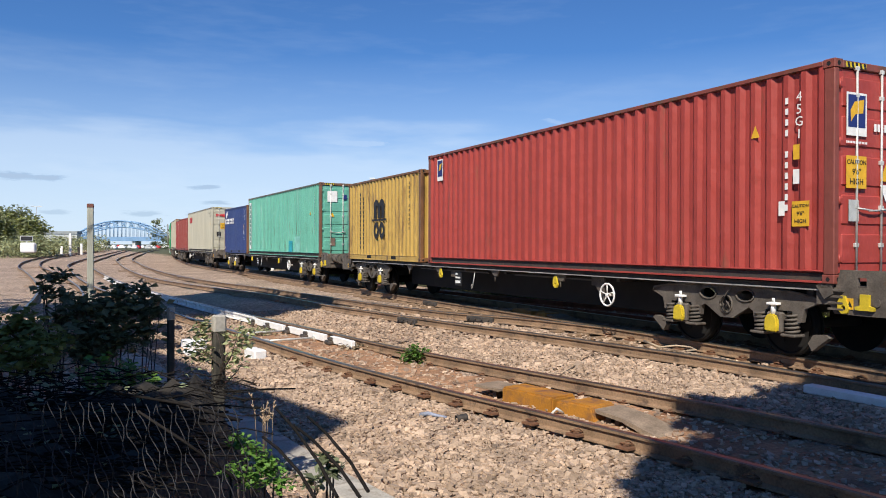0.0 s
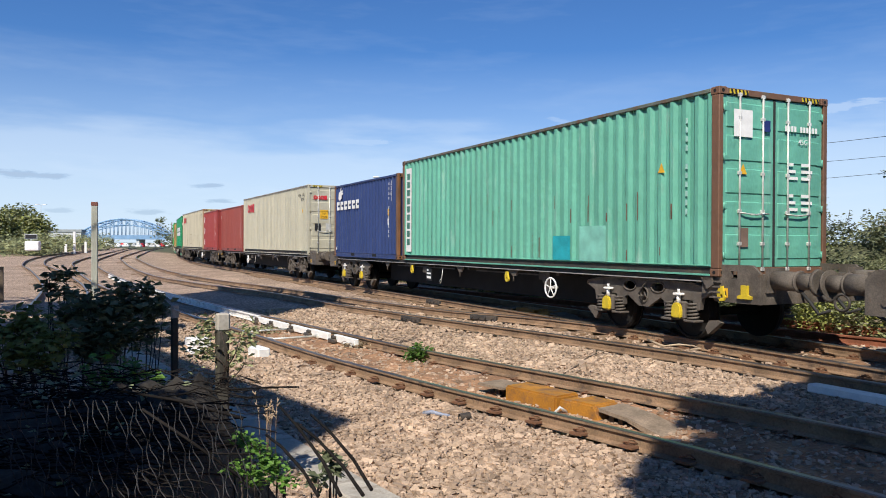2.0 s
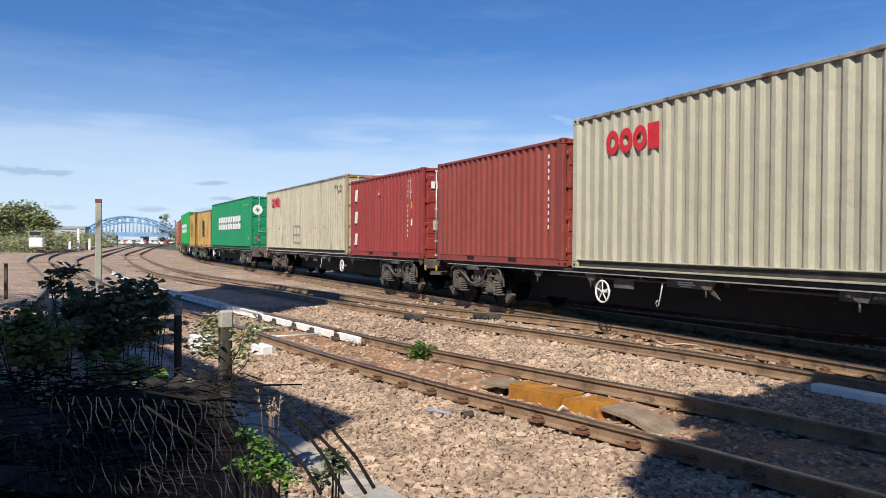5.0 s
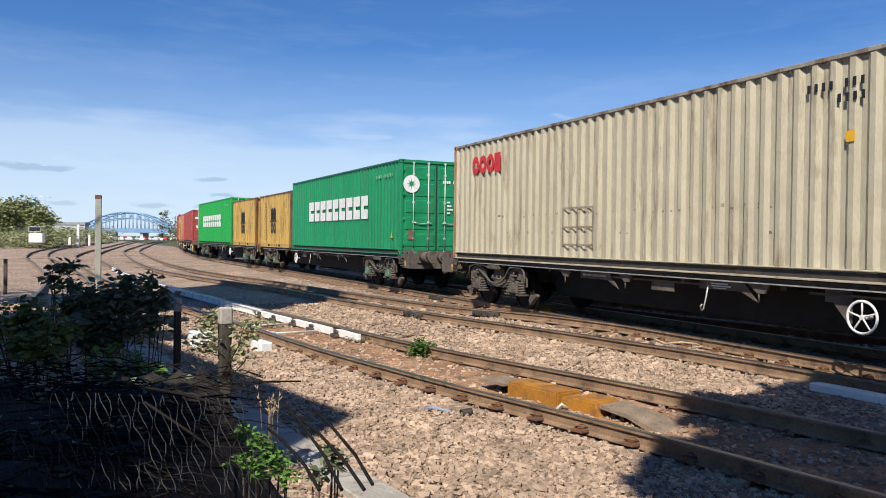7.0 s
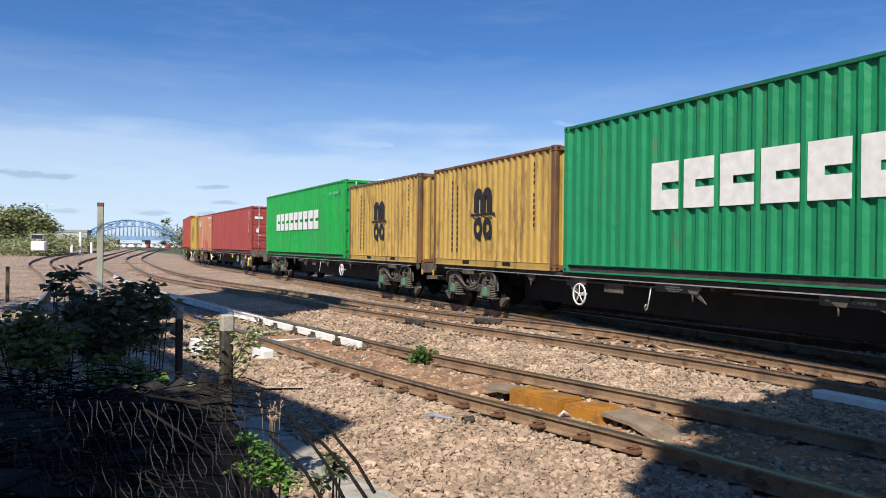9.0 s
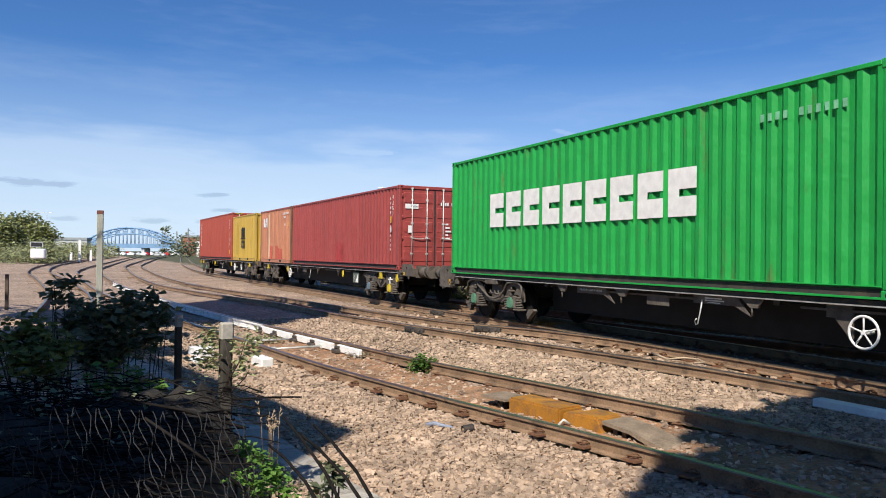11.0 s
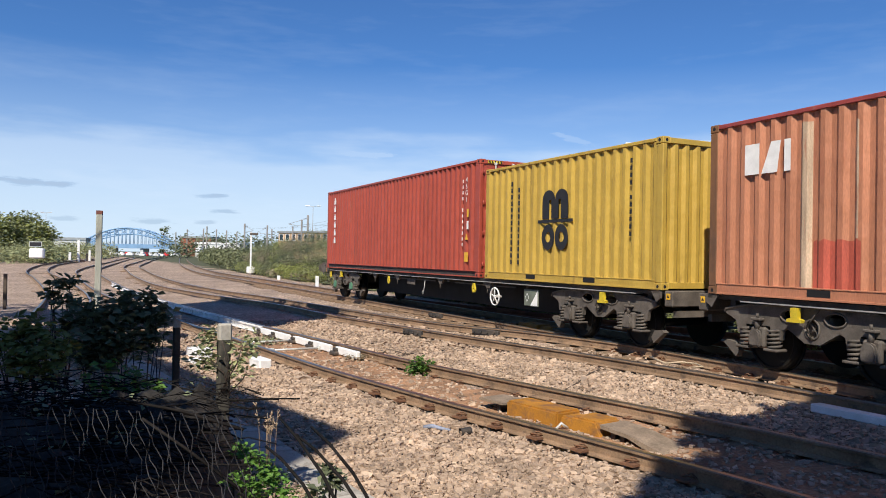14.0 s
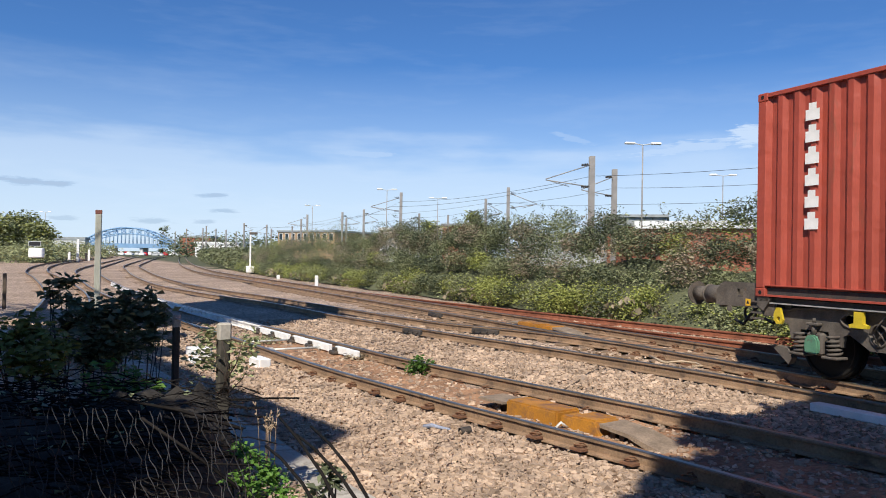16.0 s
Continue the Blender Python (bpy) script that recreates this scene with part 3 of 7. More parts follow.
def bogie(parent, x, boxes, kind, name="bogie"):
    """A two-axle bogie: side frames, bolster, axle boxes with coil springs, brake pipes."""
    bm = bmesh.new()
    for sg in (1, -1):
        y0, y1 = sorted((sg * 1.0, sg * 1.07))
        if kind == "plate":
            top = [(-1.58, 0.80), (-1.56, 0.86), (-1.2, 0.93), (-0.5, 0.97), (0.5, 0.97), (1.2, 0.93), (1.56, 0.86), (1.58, 0.80)]
            low = [(1.36, 0.70), (1.32, 0.52), (1.2, 0.50), (1.16, 0.66), (0.72, 0.66), (0.68, 0.5), (0.52, 0.48), (0.5, 0.62), (0.42, 0.66), (0.12, 0.48), (-0.12, 0.48), (-0.42, 0.66),
                   (-0.5, 0.62), (-0.52, 0.48), (-0.68, 0.5), (-0.72, 0.66), (-1.16, 0.66), (-1.2, 0.50), (-1.32, 0.52), (-1.36, 0.70)]
            pierced(bm, top + low, [oval(-0.36, 0.83, 0.16, 0.085, 14, -0.12), oval(0.36, 0.83, 0.16, 0.085, 14, 0.12), oval(0.0, 0.68, 0.11, 0.13, 12)], y0, y1)
            for hx, a, b in ((-0.36, 0.165, 0.09), (0.36, 0.165, 0.09), (0.0, 0.115, 0.135)):
                lip = [(px, sg * 1.075, pz) for px, pz in oval(hx, 0.83 if hx else 0.68, a, b, 16)]
                tube(bm, lip + lip[:1], 0.016, 5)
            tube(bm, [(px, sg * 1.08, pz) for px, pz in top], 0.018, 5)
            for q in (-1, 1):
                cyl(bm, (q * 0.08, sg * 1.03, 0.58), (-q * 0.08, sg * 1.03, 0.79), 0.018, 6)
            tube(bm, [(-0.02, sg * 1.1, 0.55), (0.05, sg * 1.12, 0.7), (-0.06, sg * 1.12, 0.86), (-0.16, sg * 1.08, 1.0)], 0.012, 5)
        else:
            for e in (-1, 1):
                pierced(bm, [(e * 0.56, 0.52), (e * 0.6, 0.84), (e * 0.8, 0.91), (e * 1.12, 0.91), (e * 1.3, 0.82), (e * 1.33, 0.52), (e * 1.18, 0.5), (e * 1.14, 0.66), (e * 0.74, 0.66), (e * 0.7, 0.5)],
                        [oval(e * 0.9, 0.79, 0.13, 0.06, 10)], y0, y1)
            plate(bm, [(-0.62, 0.70), (-0.4, 0.56), (0.4, 0.56), (0.62, 0.70), (0.62, 0.58), (0.35, 0.45), (-0.35, 0.45), (-0.62, 0.58)], y0, y1)
            box(bm, -0.3, 0.3, sg * 1.08 - 0.09, sg * 1.08 + 0.09, 0.86, 1.0, bevel=0.02)
            tube(bm, [(-1.36, sg * 1.1, 0.6), (-1.33, sg * 1.12, 0.88), (-1.2, sg * 1.13, 0.945), (-0.75, sg * 1.14, 0.93), (-0.58, sg * 1.14, 0.74), (-0.4, sg * 1.14, 0.6),
                      (-0.1, sg * 1.14, 0.53), (0.2, sg * 1.14, 0.57), (0.5, sg * 1.14, 0.72), (0.78, sg * 1.13, 0.83)], 0.026, 6)
            tube(bm, [(0.2, sg * 1.1, 0.87), (0.5, sg * 1.13, 0.945), (1.05, sg * 1.13, 0.945), (1.28, sg * 1.12, 0.88), (1.36, sg * 1.1, 0.62)], 0.026, 6)
            for q in (-0.3, -0.12, 0.08):
                cyl(bm, (q, sg * 1.1, 0.62), (q + 0.06, sg * 1.1, 0.72), 0.02, 5)
            tube(bm, [(-0.32, sg * 1.1, 0.64), (0.2, sg * 1.1, 0.66)], 0.02, 5)
    box(bm, -0.25, 0.25, -1.0, 1.0, 0.55, 0.85)
    bg = part(name, bm, M_BOGIE, parent, "grey cast bogie frame with dark openings")
    bg.matrix_basis = pose(x, 0, 0)
    for ax in (-0.9, 0.9):
        for sg in (1, -1):
            mt = boxes[0 if ax < 0 else 1]
            bm = bmesh.new()
            y0, y1 = sorted((sg * 0.96, sg * 1.13))
            box(bm, ax - 0.13, ax + 0.13, y0, y1, 0.34, 0.64, bevel=0.03)
            part("axle_box", bm, M_BOGIE, bg)
            bm = bmesh.new()
            y0, y1 = sorted((sg * 1.12, sg * 1.19))
            plate(bm, [(ax - 0.1, 0.36), (ax + 0.1, 0.36), (ax + 0.115, 0.45), (ax + 0.1, 0.56), (ax + 0.05, 0.61), (ax - 0.05, 0.61), (ax - 0.1, 0.56), (ax - 0.115, 0.45)], y0, y1)
            bmesh.ops.bevel(bm, geom=list(bm.edges), offset=0.02, segments=2, affect="EDGES", clamp_overlap=True)
            part("axle_cover", bm, mt, bg)
            bm = bmesh.new()
            cyl(bm, (ax, sg * 1.12, 0.61), (ax, sg * 1.12, 0.76), 0.042, 8, 0.03)
            box(bm, ax - 0.09, ax + 0.09, sg * 1.12 - 0.05, sg * 1.12 + 0.05, 0.73, 0.77, bevel=0.01)
            cyl(bm, (ax, sg * 1.12, 0.77), (ax, sg * 1.12, 0.83), 0.022, 6)
            part("damper", bm, M_WHITE if mt is M_YELLOW_PAINT else M_BOGIE, bg)
            for sp in (-0.26, 0.26):
                bm = bmesh.new()
                turns = [(ax + sp + 0.085 * math.cos(k / 8 * math.tau), sg * 1.05 + 0.085 * math.sin(k / 8 * math.tau), 0.36 + 0.28 * k / 40) for k in range(41)]
                tube(bm, turns, 0.02, 5)
                part("spring", bm, M_BOGIE, bg)
                bm = bmesh.new()
                box(bm, ax + sp - 0.12, ax + sp + 0.12, sg * 1.05 - 0.11, sg * 1.05 + 0.11, 0.31, 0.35, bevel=0.012)
                part("spring_seat", bm, M_BOGIE, bg)
    for e in (-1, 1):
        bm = bmesh.new()
        plate(bm, [(e * 1.42, 0.14), (e * 1.68, 0.34), (e * 1.62, 0.38), (e * 1.44, 0.36), (e * 1.36, 0.24)], 0.9, 1.0)
        part("brake_block", bm, M_BOGIE, bg)
    return bg


def wheelset_mesh():
    bm = bmesh.new()
    for sg in (1, -1):
        cyl(bm, (0, sg * 0.70, 0), (0, sg * 0.82, 0), WHEEL_R, 28)
        cyl(bm, (0, sg * 0.675, 0), (0, sg * 0.70, 0), WHEEL_R + 0.028, 28)
        ring(bm, (0, sg * 0.82, 0), WHEEL_R - 0.035, 0.03, "Y", 28, 5)
        cyl(bm, (0, sg * 0.82, 0), (0, sg * 0.86, 0), 0.13, 14)
        for k in range(4):
            a = k / 4 * math.tau
            cyl(bm, (0.24 * math.cos(a), sg * 0.80, 0.24 * math.sin(a)), (0.24 * math.cos(a), sg * 0.826, 0.24 * math.sin(a)), 0.03, 6)
    cyl(bm, (0, -1.0, 0), (0, 1.0, 0), 0.075, 10)
    return bm


WHEELSET = None
WHEELSETS = []


def wagon(s0, s1, near_end, far_end, kind, boxes, sill, hooks, wheel_x, label, shallow=False):
    """A flat container wagon under containers from s0 to s1 along the train; ends: outer (buffers) or inner (close coupling)."""
    global WHEELSET
    s_mid = (s0 + s1) / 2
    h = (s1 - s0) / 2
    ob = tagged(empty("container_wagon"), label, "freight wagon", group="wagons of the train")
    xe = {-1: -h - (0.88 if near_end == "outer" else 0.25), 1: h + (0.88 if far_end == "outer" else 0.25)}
    bm = bmesh.new()
    for sg in (1, -1):
        y0, y1 = sorted((sg * 1.08, sg * 1.14))
        box(bm, xe[-1] + 0.3, xe[1] - 0.3, y0, y1, DECK - 0.075, DECK - 0.012)
    sl = part("side_sill", bm, M_STEEL_DARK, ob)
    # paler strip: the light caught by the sill's edge, put into its colour
    for sg in (1, -1):
        bm = bmesh.new()
        box(bm, xe[-1] + 0.9, xe[1] - 0.9, sg * 1.11 - 0.1, sg * 1.11 + 0.07, DECK - 0.092, DECK - 0.075)
        part("sill_flange", bm, sill, sl, "edge of the sill with its bright highlight painted in")
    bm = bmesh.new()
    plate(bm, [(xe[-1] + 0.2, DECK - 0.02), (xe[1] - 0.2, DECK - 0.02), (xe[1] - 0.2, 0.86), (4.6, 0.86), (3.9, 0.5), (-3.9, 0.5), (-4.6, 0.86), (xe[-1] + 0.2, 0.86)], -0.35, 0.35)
    # block added to hide bright ground behind, black as the shade there
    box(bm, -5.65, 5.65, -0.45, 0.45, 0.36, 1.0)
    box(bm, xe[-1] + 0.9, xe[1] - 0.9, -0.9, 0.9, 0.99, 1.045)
    part("centre_sill", bm, M_BLACK, ob, "centre beam with filler block, black for the shade beneath")
    for x in np.linspace(-h + 0.4, h - 0.4, 10):
        bm = bmesh.new()
        box(bm, x - 0.05, x + 0.05, -1.07, 1.07, 0.90, DECK - 0.012)
        part("cross_member", bm, M_STEEL_DARK, ob)
    for e, kind_end in ((-1, near_end), (1, far_end)):
        bm = bmesh.new()
        x0, x1 = sorted((xe[e], xe[e] - e * (0.85 if kind_end == "outer" else 0.2)))
        if kind_end == "outer":
            a, zl = e * h, 0.69 if shallow is False else 0.9
            for sg in (1, -1):
                y0, y1 = sorted((sg * 1.10, sg * 1.15))
                pierced(bm, [(a - e * 0.24, 0.80), (a - e * 0.24, 1.0), (a + e * 0.04, 1.03), (a + e * 0.1, 1.255), (a + e * 0.74, 1.255), (a + e * 0.88, 1.13), (a + e * 0.88, zl), (a + e * 0.02, zl), (a - e * 0.04, 0.80)],
                        [[(a + e * 0.34, 1.04), (a + e * 0.46, 1.04), (a + e * 0.46, 1.16), (a + e * 0.34, 1.16)]], y0, y1)
                for k in range(4):
                    box(bm, min(a - e * 0.05, a + e * 0.16), max(a - e * 0.05, a + e * 0.16), sg * 1.15 - 0.012, sg * 1.15 + 0.035, 0.74 + 0.08 * k, 0.765 + 0.08 * k)
                cyl(bm, (a + e * 0.6, sg * 1.15, 0.86), (a + e * 0.6, sg * 1.165, 0.86), 0.05, 10)
            box(bm, min(a + e * 0.8, a + e * 0.88), max(a + e * 0.8, a + e * 0.88), -1.1, 1.1, zl, 1.13)
            box(bm, min(a + e * 0.1, a + e * 0.8), max(a + e * 0.1, a + e * 0.8), -1.1, 1.1, 0.98, 1.03)
        else:
            box(bm, x0, x1, -1.15, 1.15, 0.8, DECK - 0.005, bevel=0.015)
            box(bm, x0 + 0.06, x1 - 0.06, -1.0, 1.0, 0.62, 0.73)
        eb = part("end_platform", bm, M_PLATFORM, ob, "grey steel wagon end")
        bm = bmesh.new()
        px = e * h + e * 0.24 if kind_end == "outer" else (x0 + x1) / 2
        box(bm, px - 0.045, px + 0.045, 1.148, 1.158, 0.76 if not shallow else 0.92, 0.9 if not shallow else 1.02)
        plate(bm, [(px - 0.03, 0.79 if not shallow else 0.95), (px + 0.03, 0.79 if not shallow else 0.95), (px, 0.87 if not shallow else 1.0)], 1.156, 1.16, mi=1)
        part("warning_plate", bm, [M_STICKER, M_BLACKMARK], eb, "small yellow warning plate")
        if kind_end == "outer":
            for sg in (1, -1):
                bm = bmesh.new()
                cyl(bm, (xe[e], sg * 0.87, 1.04), (xe[e] + e * 0.46, sg * 0.87, 1.04), 0.14, 16)
                ring(bm, (xe[e] + e * 0.44, sg * 0.87, 1.04), 0.14, 0.02, "X", 16, 5)
                cyl(bm, (xe[e] + e * 0.46, sg * 0.87, 1.04), (xe[e] + e * 0.72, sg * 0.87, 1.04), 0.115, 14)
                cyl(bm, (xe[e] + e * 0.72, sg * 0.87, 1.04), (xe[e] + e * 0.76, sg * 0.87, 1.04), 0.19, 18, 0.175)
                box(bm, min(xe[e], xe[e] + e * 0.04), max(xe[e], xe[e] + e * 0.04), sg * 0.87 - 0.18, sg * 0.87 + 0.18, 0.86, 1.22)
                part("buffer", bm, M_PLATFORM, ob)
            bm = bmesh.new()
            ring(bm, (xe[e] + e * 0.25, 0, 0.86), 0.13, 0.025, "Y", 14, 6)
            ring(bm, (xe[e] + e * 0.45, 0, 0.72), 0.12, 0.022, "Y", 14, 6)
            box(bm, min(xe[e], xe[e] + e * 0.2), max(xe[e], xe[e] + e * 0.2), -0.05, 0.05, 0.92, 1.02)
            part("coupling", bm, M_STEEL_DARK, ob)
            for y in (-0.35, 0.3):
                bm = bmesh.new()
                tube(bm, [(xe[e], y, 0.86), (xe[e] + e * 0.15, y, 0.72), (xe[e] + e * 0.3, y, 0.55), (xe[e] + e * 0.48, y, 0.62)], 0.025, 6)
                part("brake_hose", bm, M_RUBBER, ob)
        else:
            bm = bmesh.new()
            cyl(bm, (xe[e], 0, 0.85), (xe[e] + e * 0.28, 0, 0.85), 0.09, 10)
            part("draw_bar", bm, M_STEEL_DARK, ob)
        for sg in (1, -1):
            bm = bmesh.new()
            x = e * (h - 0.089)
            box(bm, x - 0.09, x + 0.09, sg * 1.02, sg * 1.02 + sg * 0.18, DECK - 0.06, DECK)
            plate(bm, [(x - e * 0.13, DECK - 0.02), (x + e * 0.11, DECK - 0.02), (x + e * 0.11, DECK - 0.13), (x, DECK - 0.2)], sg * 1.17, sg * 1.2)
            part("container_rest", bm, M_BOGIE, ob)
    for e in (-1, 1):
        x = e * (7.45 if kind == "plate" else 7.25)
        bogie(ob, x, boxes[e], kind)
        for ax in (-0.9, 0.9):
            if WHEELSET is None:
                ws = WHEELSET = part("wheelset", wheelset_mesh(), M_WHEEL, ob, "dark steel wheels on an axle")
            else:
                ws = again("wheelset", WHEELSET, Matrix(), ob)
                ws["label"] = "dark steel wheels on an axle"
            ws.location = (x + ax, 0, WHEEL_R)
            WHEELSETS.append((ws, x + ax))
    # brake gear and fittings along the camera's side
    for x in wheel_x:
        bm = bmesh.new()
        ring(bm, (x, 1.17, 0.66), 0.2, 0.018, "Y", 26, 6)
        for k in range(5):
            a = k / 5 * math.tau + 0.3
            cyl(bm, (x, 1.17, 0.66), (x + 0.2 * math.cos(a), 1.17, 0.66 + 0.2 * math.sin(a)), 0.012, 5)
        cyl(bm, (x, 1.0, 0.66), (x, 1.19, 0.66), 0.03, 8)
        part("brake_wheel", bm, M_WHITE, ob, "white-painted handbrake wheel")
        bm = bmesh.new()
        plate(bm, [(x + 0.24, 0.98), (x + 0.62, 0.98), (x + 0.62, 0.8), (x + 0.5, 0.8), (x + 0.28, 0.55), (x + 0.24, 0.55)], 1.02, 1.05)
        part("bracket", bm, M_BOGIE, ob)
    for x in (-3.2, -0.6, 2.4, 4.3):
        bm = bmesh.new()
        plate(bm, [(x - 0.2, 0.98), (x + 0.2, 0.98), (x + 0.02, 0.84), (x - 0.12, 0.84)], 1.09, 1.13)
        cyl(bm, (x, 1.11, 0.86), (x, 1.11, 0.72), 0.015, 6)
        part("bracket", bm, M_BOGIE, ob)
    bm = bmesh.new()
    box(bm, 1.2, 1.75, 1.05, 1.07, 0.74, 0.9, bevel=0.004)
    part("data_plate", bm, M_BOGIE, ob)
    if kind == "cast":
        sgn = -1 if wheel_x[0] > 0 else 1
        for x, txt in ((sgn * 3.35, "MINIMUM CURVE 70 METRES"), (sgn * 0.15, "")):
            bm = bmesh.new()
            plate(bm, [(x + 0.45, 0.97), (x - 0.45, 0.97), (x - 0.72, 0.7), (x - 0.4, 0.84), (x + 0.45, 0.84)], 1.07, 1.09)
            pl = part("data_plate", bm, M_BOGIE, ob, "grey plate with pale writing")
            m = Matrix(((-1, 0, 0, x), (0, 0, 1, 1.093), (0, 1, 0, 0.905), (0, 0, 0, 1)))
            if txt:
                lettering(txt, 0.04, M_GALV, m, pl)
            else:
                blocks(pl, m, [(-0.2, 0.15, 0.015, 0.035), (-0.2, 0.2, -0.02, 0.0), (-0.15, 0.12, -0.05, -0.035)], M_GALV)
    bm = bmesh.new()
    box(bm, -4.4, -1.4, 1.05, 1.075, 0.885, 0.915)
    box(bm, -0.2, 3.6, 1.05, 1.075, 0.885, 0.915)
    part("brake_pipe", bm, M_BOGIE, ob)
    bm = bmesh.new()
    tube(bm, [(0.4, 1.1, 0.9), (0.42, 1.12, 0.7), (0.46, 1.13, 0.52), (0.5, 1.13, 0.5), (0.53, 1.13, 0.55), (0.49, 1.13, 0.6)], 0.012, 5)
    part("release_handle", bm, M_GALV, ob)
    for x in (hooks or ()):
        bm = bmesh.new()
        pierced(bm, [(x - 0.03, 0.93), (x - 0.085, 0.77), (x - 0.06, 0.71), (x + 0.02, 0.7), (x + 0.07, 0.76), (x + 0.075, 0.84), (x + 0.03, 0.93)], [oval(x - 0.01, 0.775, 0.03, 0.035, 10)], 1.14, 1.18)
        part("lashing_hook", bm, M_YELLOW_PAINT, ob, "bright yellow lug with a hole")
    if kind == "plate":
        for x in ((-7.65, 7.65) if shallow else (-9.75,)):
            bm = bmesh.new()
            plate(bm, [(x - 0.06, 0.96), (x + 0.06, 0.96), (x + 0.06, 0.82), (x + 0.13, 0.8), (x + 0.12, 0.76), (x - 0.12, 0.76), (x - 0.13, 0.8), (x - 0.06, 0.82)], 1.13, 1.19)
            part("lifting_lug", bm, M_YELLOW_PAINT, ob, "bright yellow anchor-shaped lug")
        bx = (-5.1 if shallow else 1.28)
        wd = 0.28 if shallow else 0.17
        bm = bmesh.new()
        box(bm, bx - wd, bx + wd, 1.08, 1.10, 0.53, 0.89, bevel=0.004)
        bd = part("data_board", bm, M_BOARD if shallow else M_BLACKMARK, ob, "grey-green board with a white triangle" if shallow else "black board with white writing")
        m = Matrix(((-1, 0, 0, bx), (0, 0, 1, 1.104), (0, 1, 0, 0.71), (0, 0, 0, 1)))
        if shallow:
            blocks(bd, m, [((-0.02, -0.17), (0.26, -0.17), (0.26, 0.17))], M_WHITE)
            blocks(bd, m, [((-0.15, -0.1), (-0.07, 0.0), (-0.15, 0.1), (-0.23, 0.0))], M_WHITE, up=0.001)
            blocks(bd, m, [((-0.15, -0.08), (-0.086, 0.0), (-0.15, 0.08), (-0.214, 0.0))], M_BOARD, up=0.003)
        else:
            blocks(bd, m, [(-0.14, -0.02, 0.09, 0.14), (-0.14, 0.12, 0.0, 0.045), (-0.14, 0.13, -0.12, -0.05)], M_WHITE)
    TRAIN.append((ob, None, s_mid))
    return s_mid


Y, B_, G, U = M_YELLOW_PAINT, M_BOGIE, M_GREEN_BOX, M_BLUE_BOX
M_BOARD = mat("grey_green_board", (0.16, 0.18, 0.14), 0.7, 0, 0.2, 6, 60, 0.1)
SILL_GREY = mat("sill_grey", (0.34, 0.33, 0.31), 0.7, 0, 0.25, 4, 50, 0.2)
GREY_A = "flat container wagon with grey bogies and yellow axle boxes"
GREY_B = "dark flat container wagon with sprung bogies and end platform"
GREY_C = "flat container wagon with grey bogies and yellow hooks"
W1 = wagon(8.59, 27.18, "outer", "outer", "plate", {-1: (Y, Y), 1: (Y, Y)}, SILL_GREY, (-9.45, -3.1, 2.15), (-4.75,), GREY_A)
W2 = wagon(30.63, 48.89, "outer", "outer", "plate", {-1: (Y, Y), 1: (Y, Y)}, SILL_GREY, (-9.3, -3.0, 2.3), (-4.75,), GREY_A)
W3 = wagon(52.48, 71.1, "outer", "inner", "cast", {-1: (B_, B_), 1: (B_, B_)}, SILL_GREY, (), (1.95,), GREY_B)
W4 = wagon(72.02, 90.59, "inner", "outer", "cast", {-1: (B_, B_), 1: (B_, B_)}, SILL_GREY, (), (-2.25,), GREY_B)
W5 = wagon(94.1, 112.65, "outer", "inner", "cast", {-1: (G, G), 1: (G, G)}, SILL_GREY, (), (2.4,), GREY_B)
W6 = wagon(113.58, 132.27, "inner", "outer", "cast", {-1: (G, G), 1: (G, G)}, SILL_GREY, (), (-2.4,), GREY_B)
W7 = wagon(135.73, 154.28, "outer", "inner", "plate", {-1: (Y, U), 1: (B_, B_)}, SILL_GREY, (-9.0, -3.9, 3.9), (3.45,), GREY_C, shallow=True)
W8 = wagon(155.41, 173.87, "inner", "outer", "plate", {-1: (B_, B_), 1: (G, G)}, SILL_GREY, (-2.6, 3.0, 8.9), (-3.65,), GREY_C, shallow=True)

# ---- containers ----
HC, ST, F40, F20 = 2.896, 2.591, 12.192, 6.058
P_RED = paint("red_container", (0.36, 0.055, 0.044))
P_REDPOST = paint("red_worn_post", (0.22, 0.06, 0.045), dirt_at=0.58)
P_MSC1 = paint("mustard_container", (0.50, 0.325, 0.085), dirt_at=0.6)
P_BROWNRUST = paint("rust_brown_post", (0.23, 0.11, 0.05), dirt_at=0.55)
P_TEAL = paint("teal_container", (0.135, 0.41, 0.305), dirt=(0.3, 0.5, 0.42), dirt_at=0.66)
P_TEALPOST = paint("rusted_teal_post", (0.17, 0.09, 0.055), dirt=(0.12, 0.2, 0.15), dirt_at=0.66)
P_TEALRAIL = paint("grey_green_rail", (0.13, 0.15, 0.12), dirt_at=0.58)
P_CREAMRAIL = paint("grimy_cream_rail", (0.30, 0.29, 0.25), dirt_at=0.58)
P_CREAMRUST = paint("rust_streaked_cream_post", (0.42, 0.31, 0.19), dirt=(0.3, 0.13, 0.05), dirt_at=0.54)
P_BLUE = paint("navy_container", (0.03, 0.052, 0.16), dirt=(0.12, 0.15, 0.25), dirt_at=0.68)
P_CREAM = paint("cream_container", (0.45, 0.425, 0.325), dirt=(0.33, 0.25, 0.16), dirt_at=0.72)
P_CREAM2 = paint("stained_cream_container", (0.49, 0.445, 0.325), dirt=(0.22, 0.16, 0.10), dirt_at=0.64)
P_BROWNRED = paint("brown_red_container", (0.27, 0.06, 0.045))
P_MAROON = paint("maroon_container", (0.30, 0.048, 0.042), dirt=(0.35, 0.2, 0.17), dirt_at=0.74)
P_GREEN1 = paint("green_container", (0.013, 0.245, 0.10))
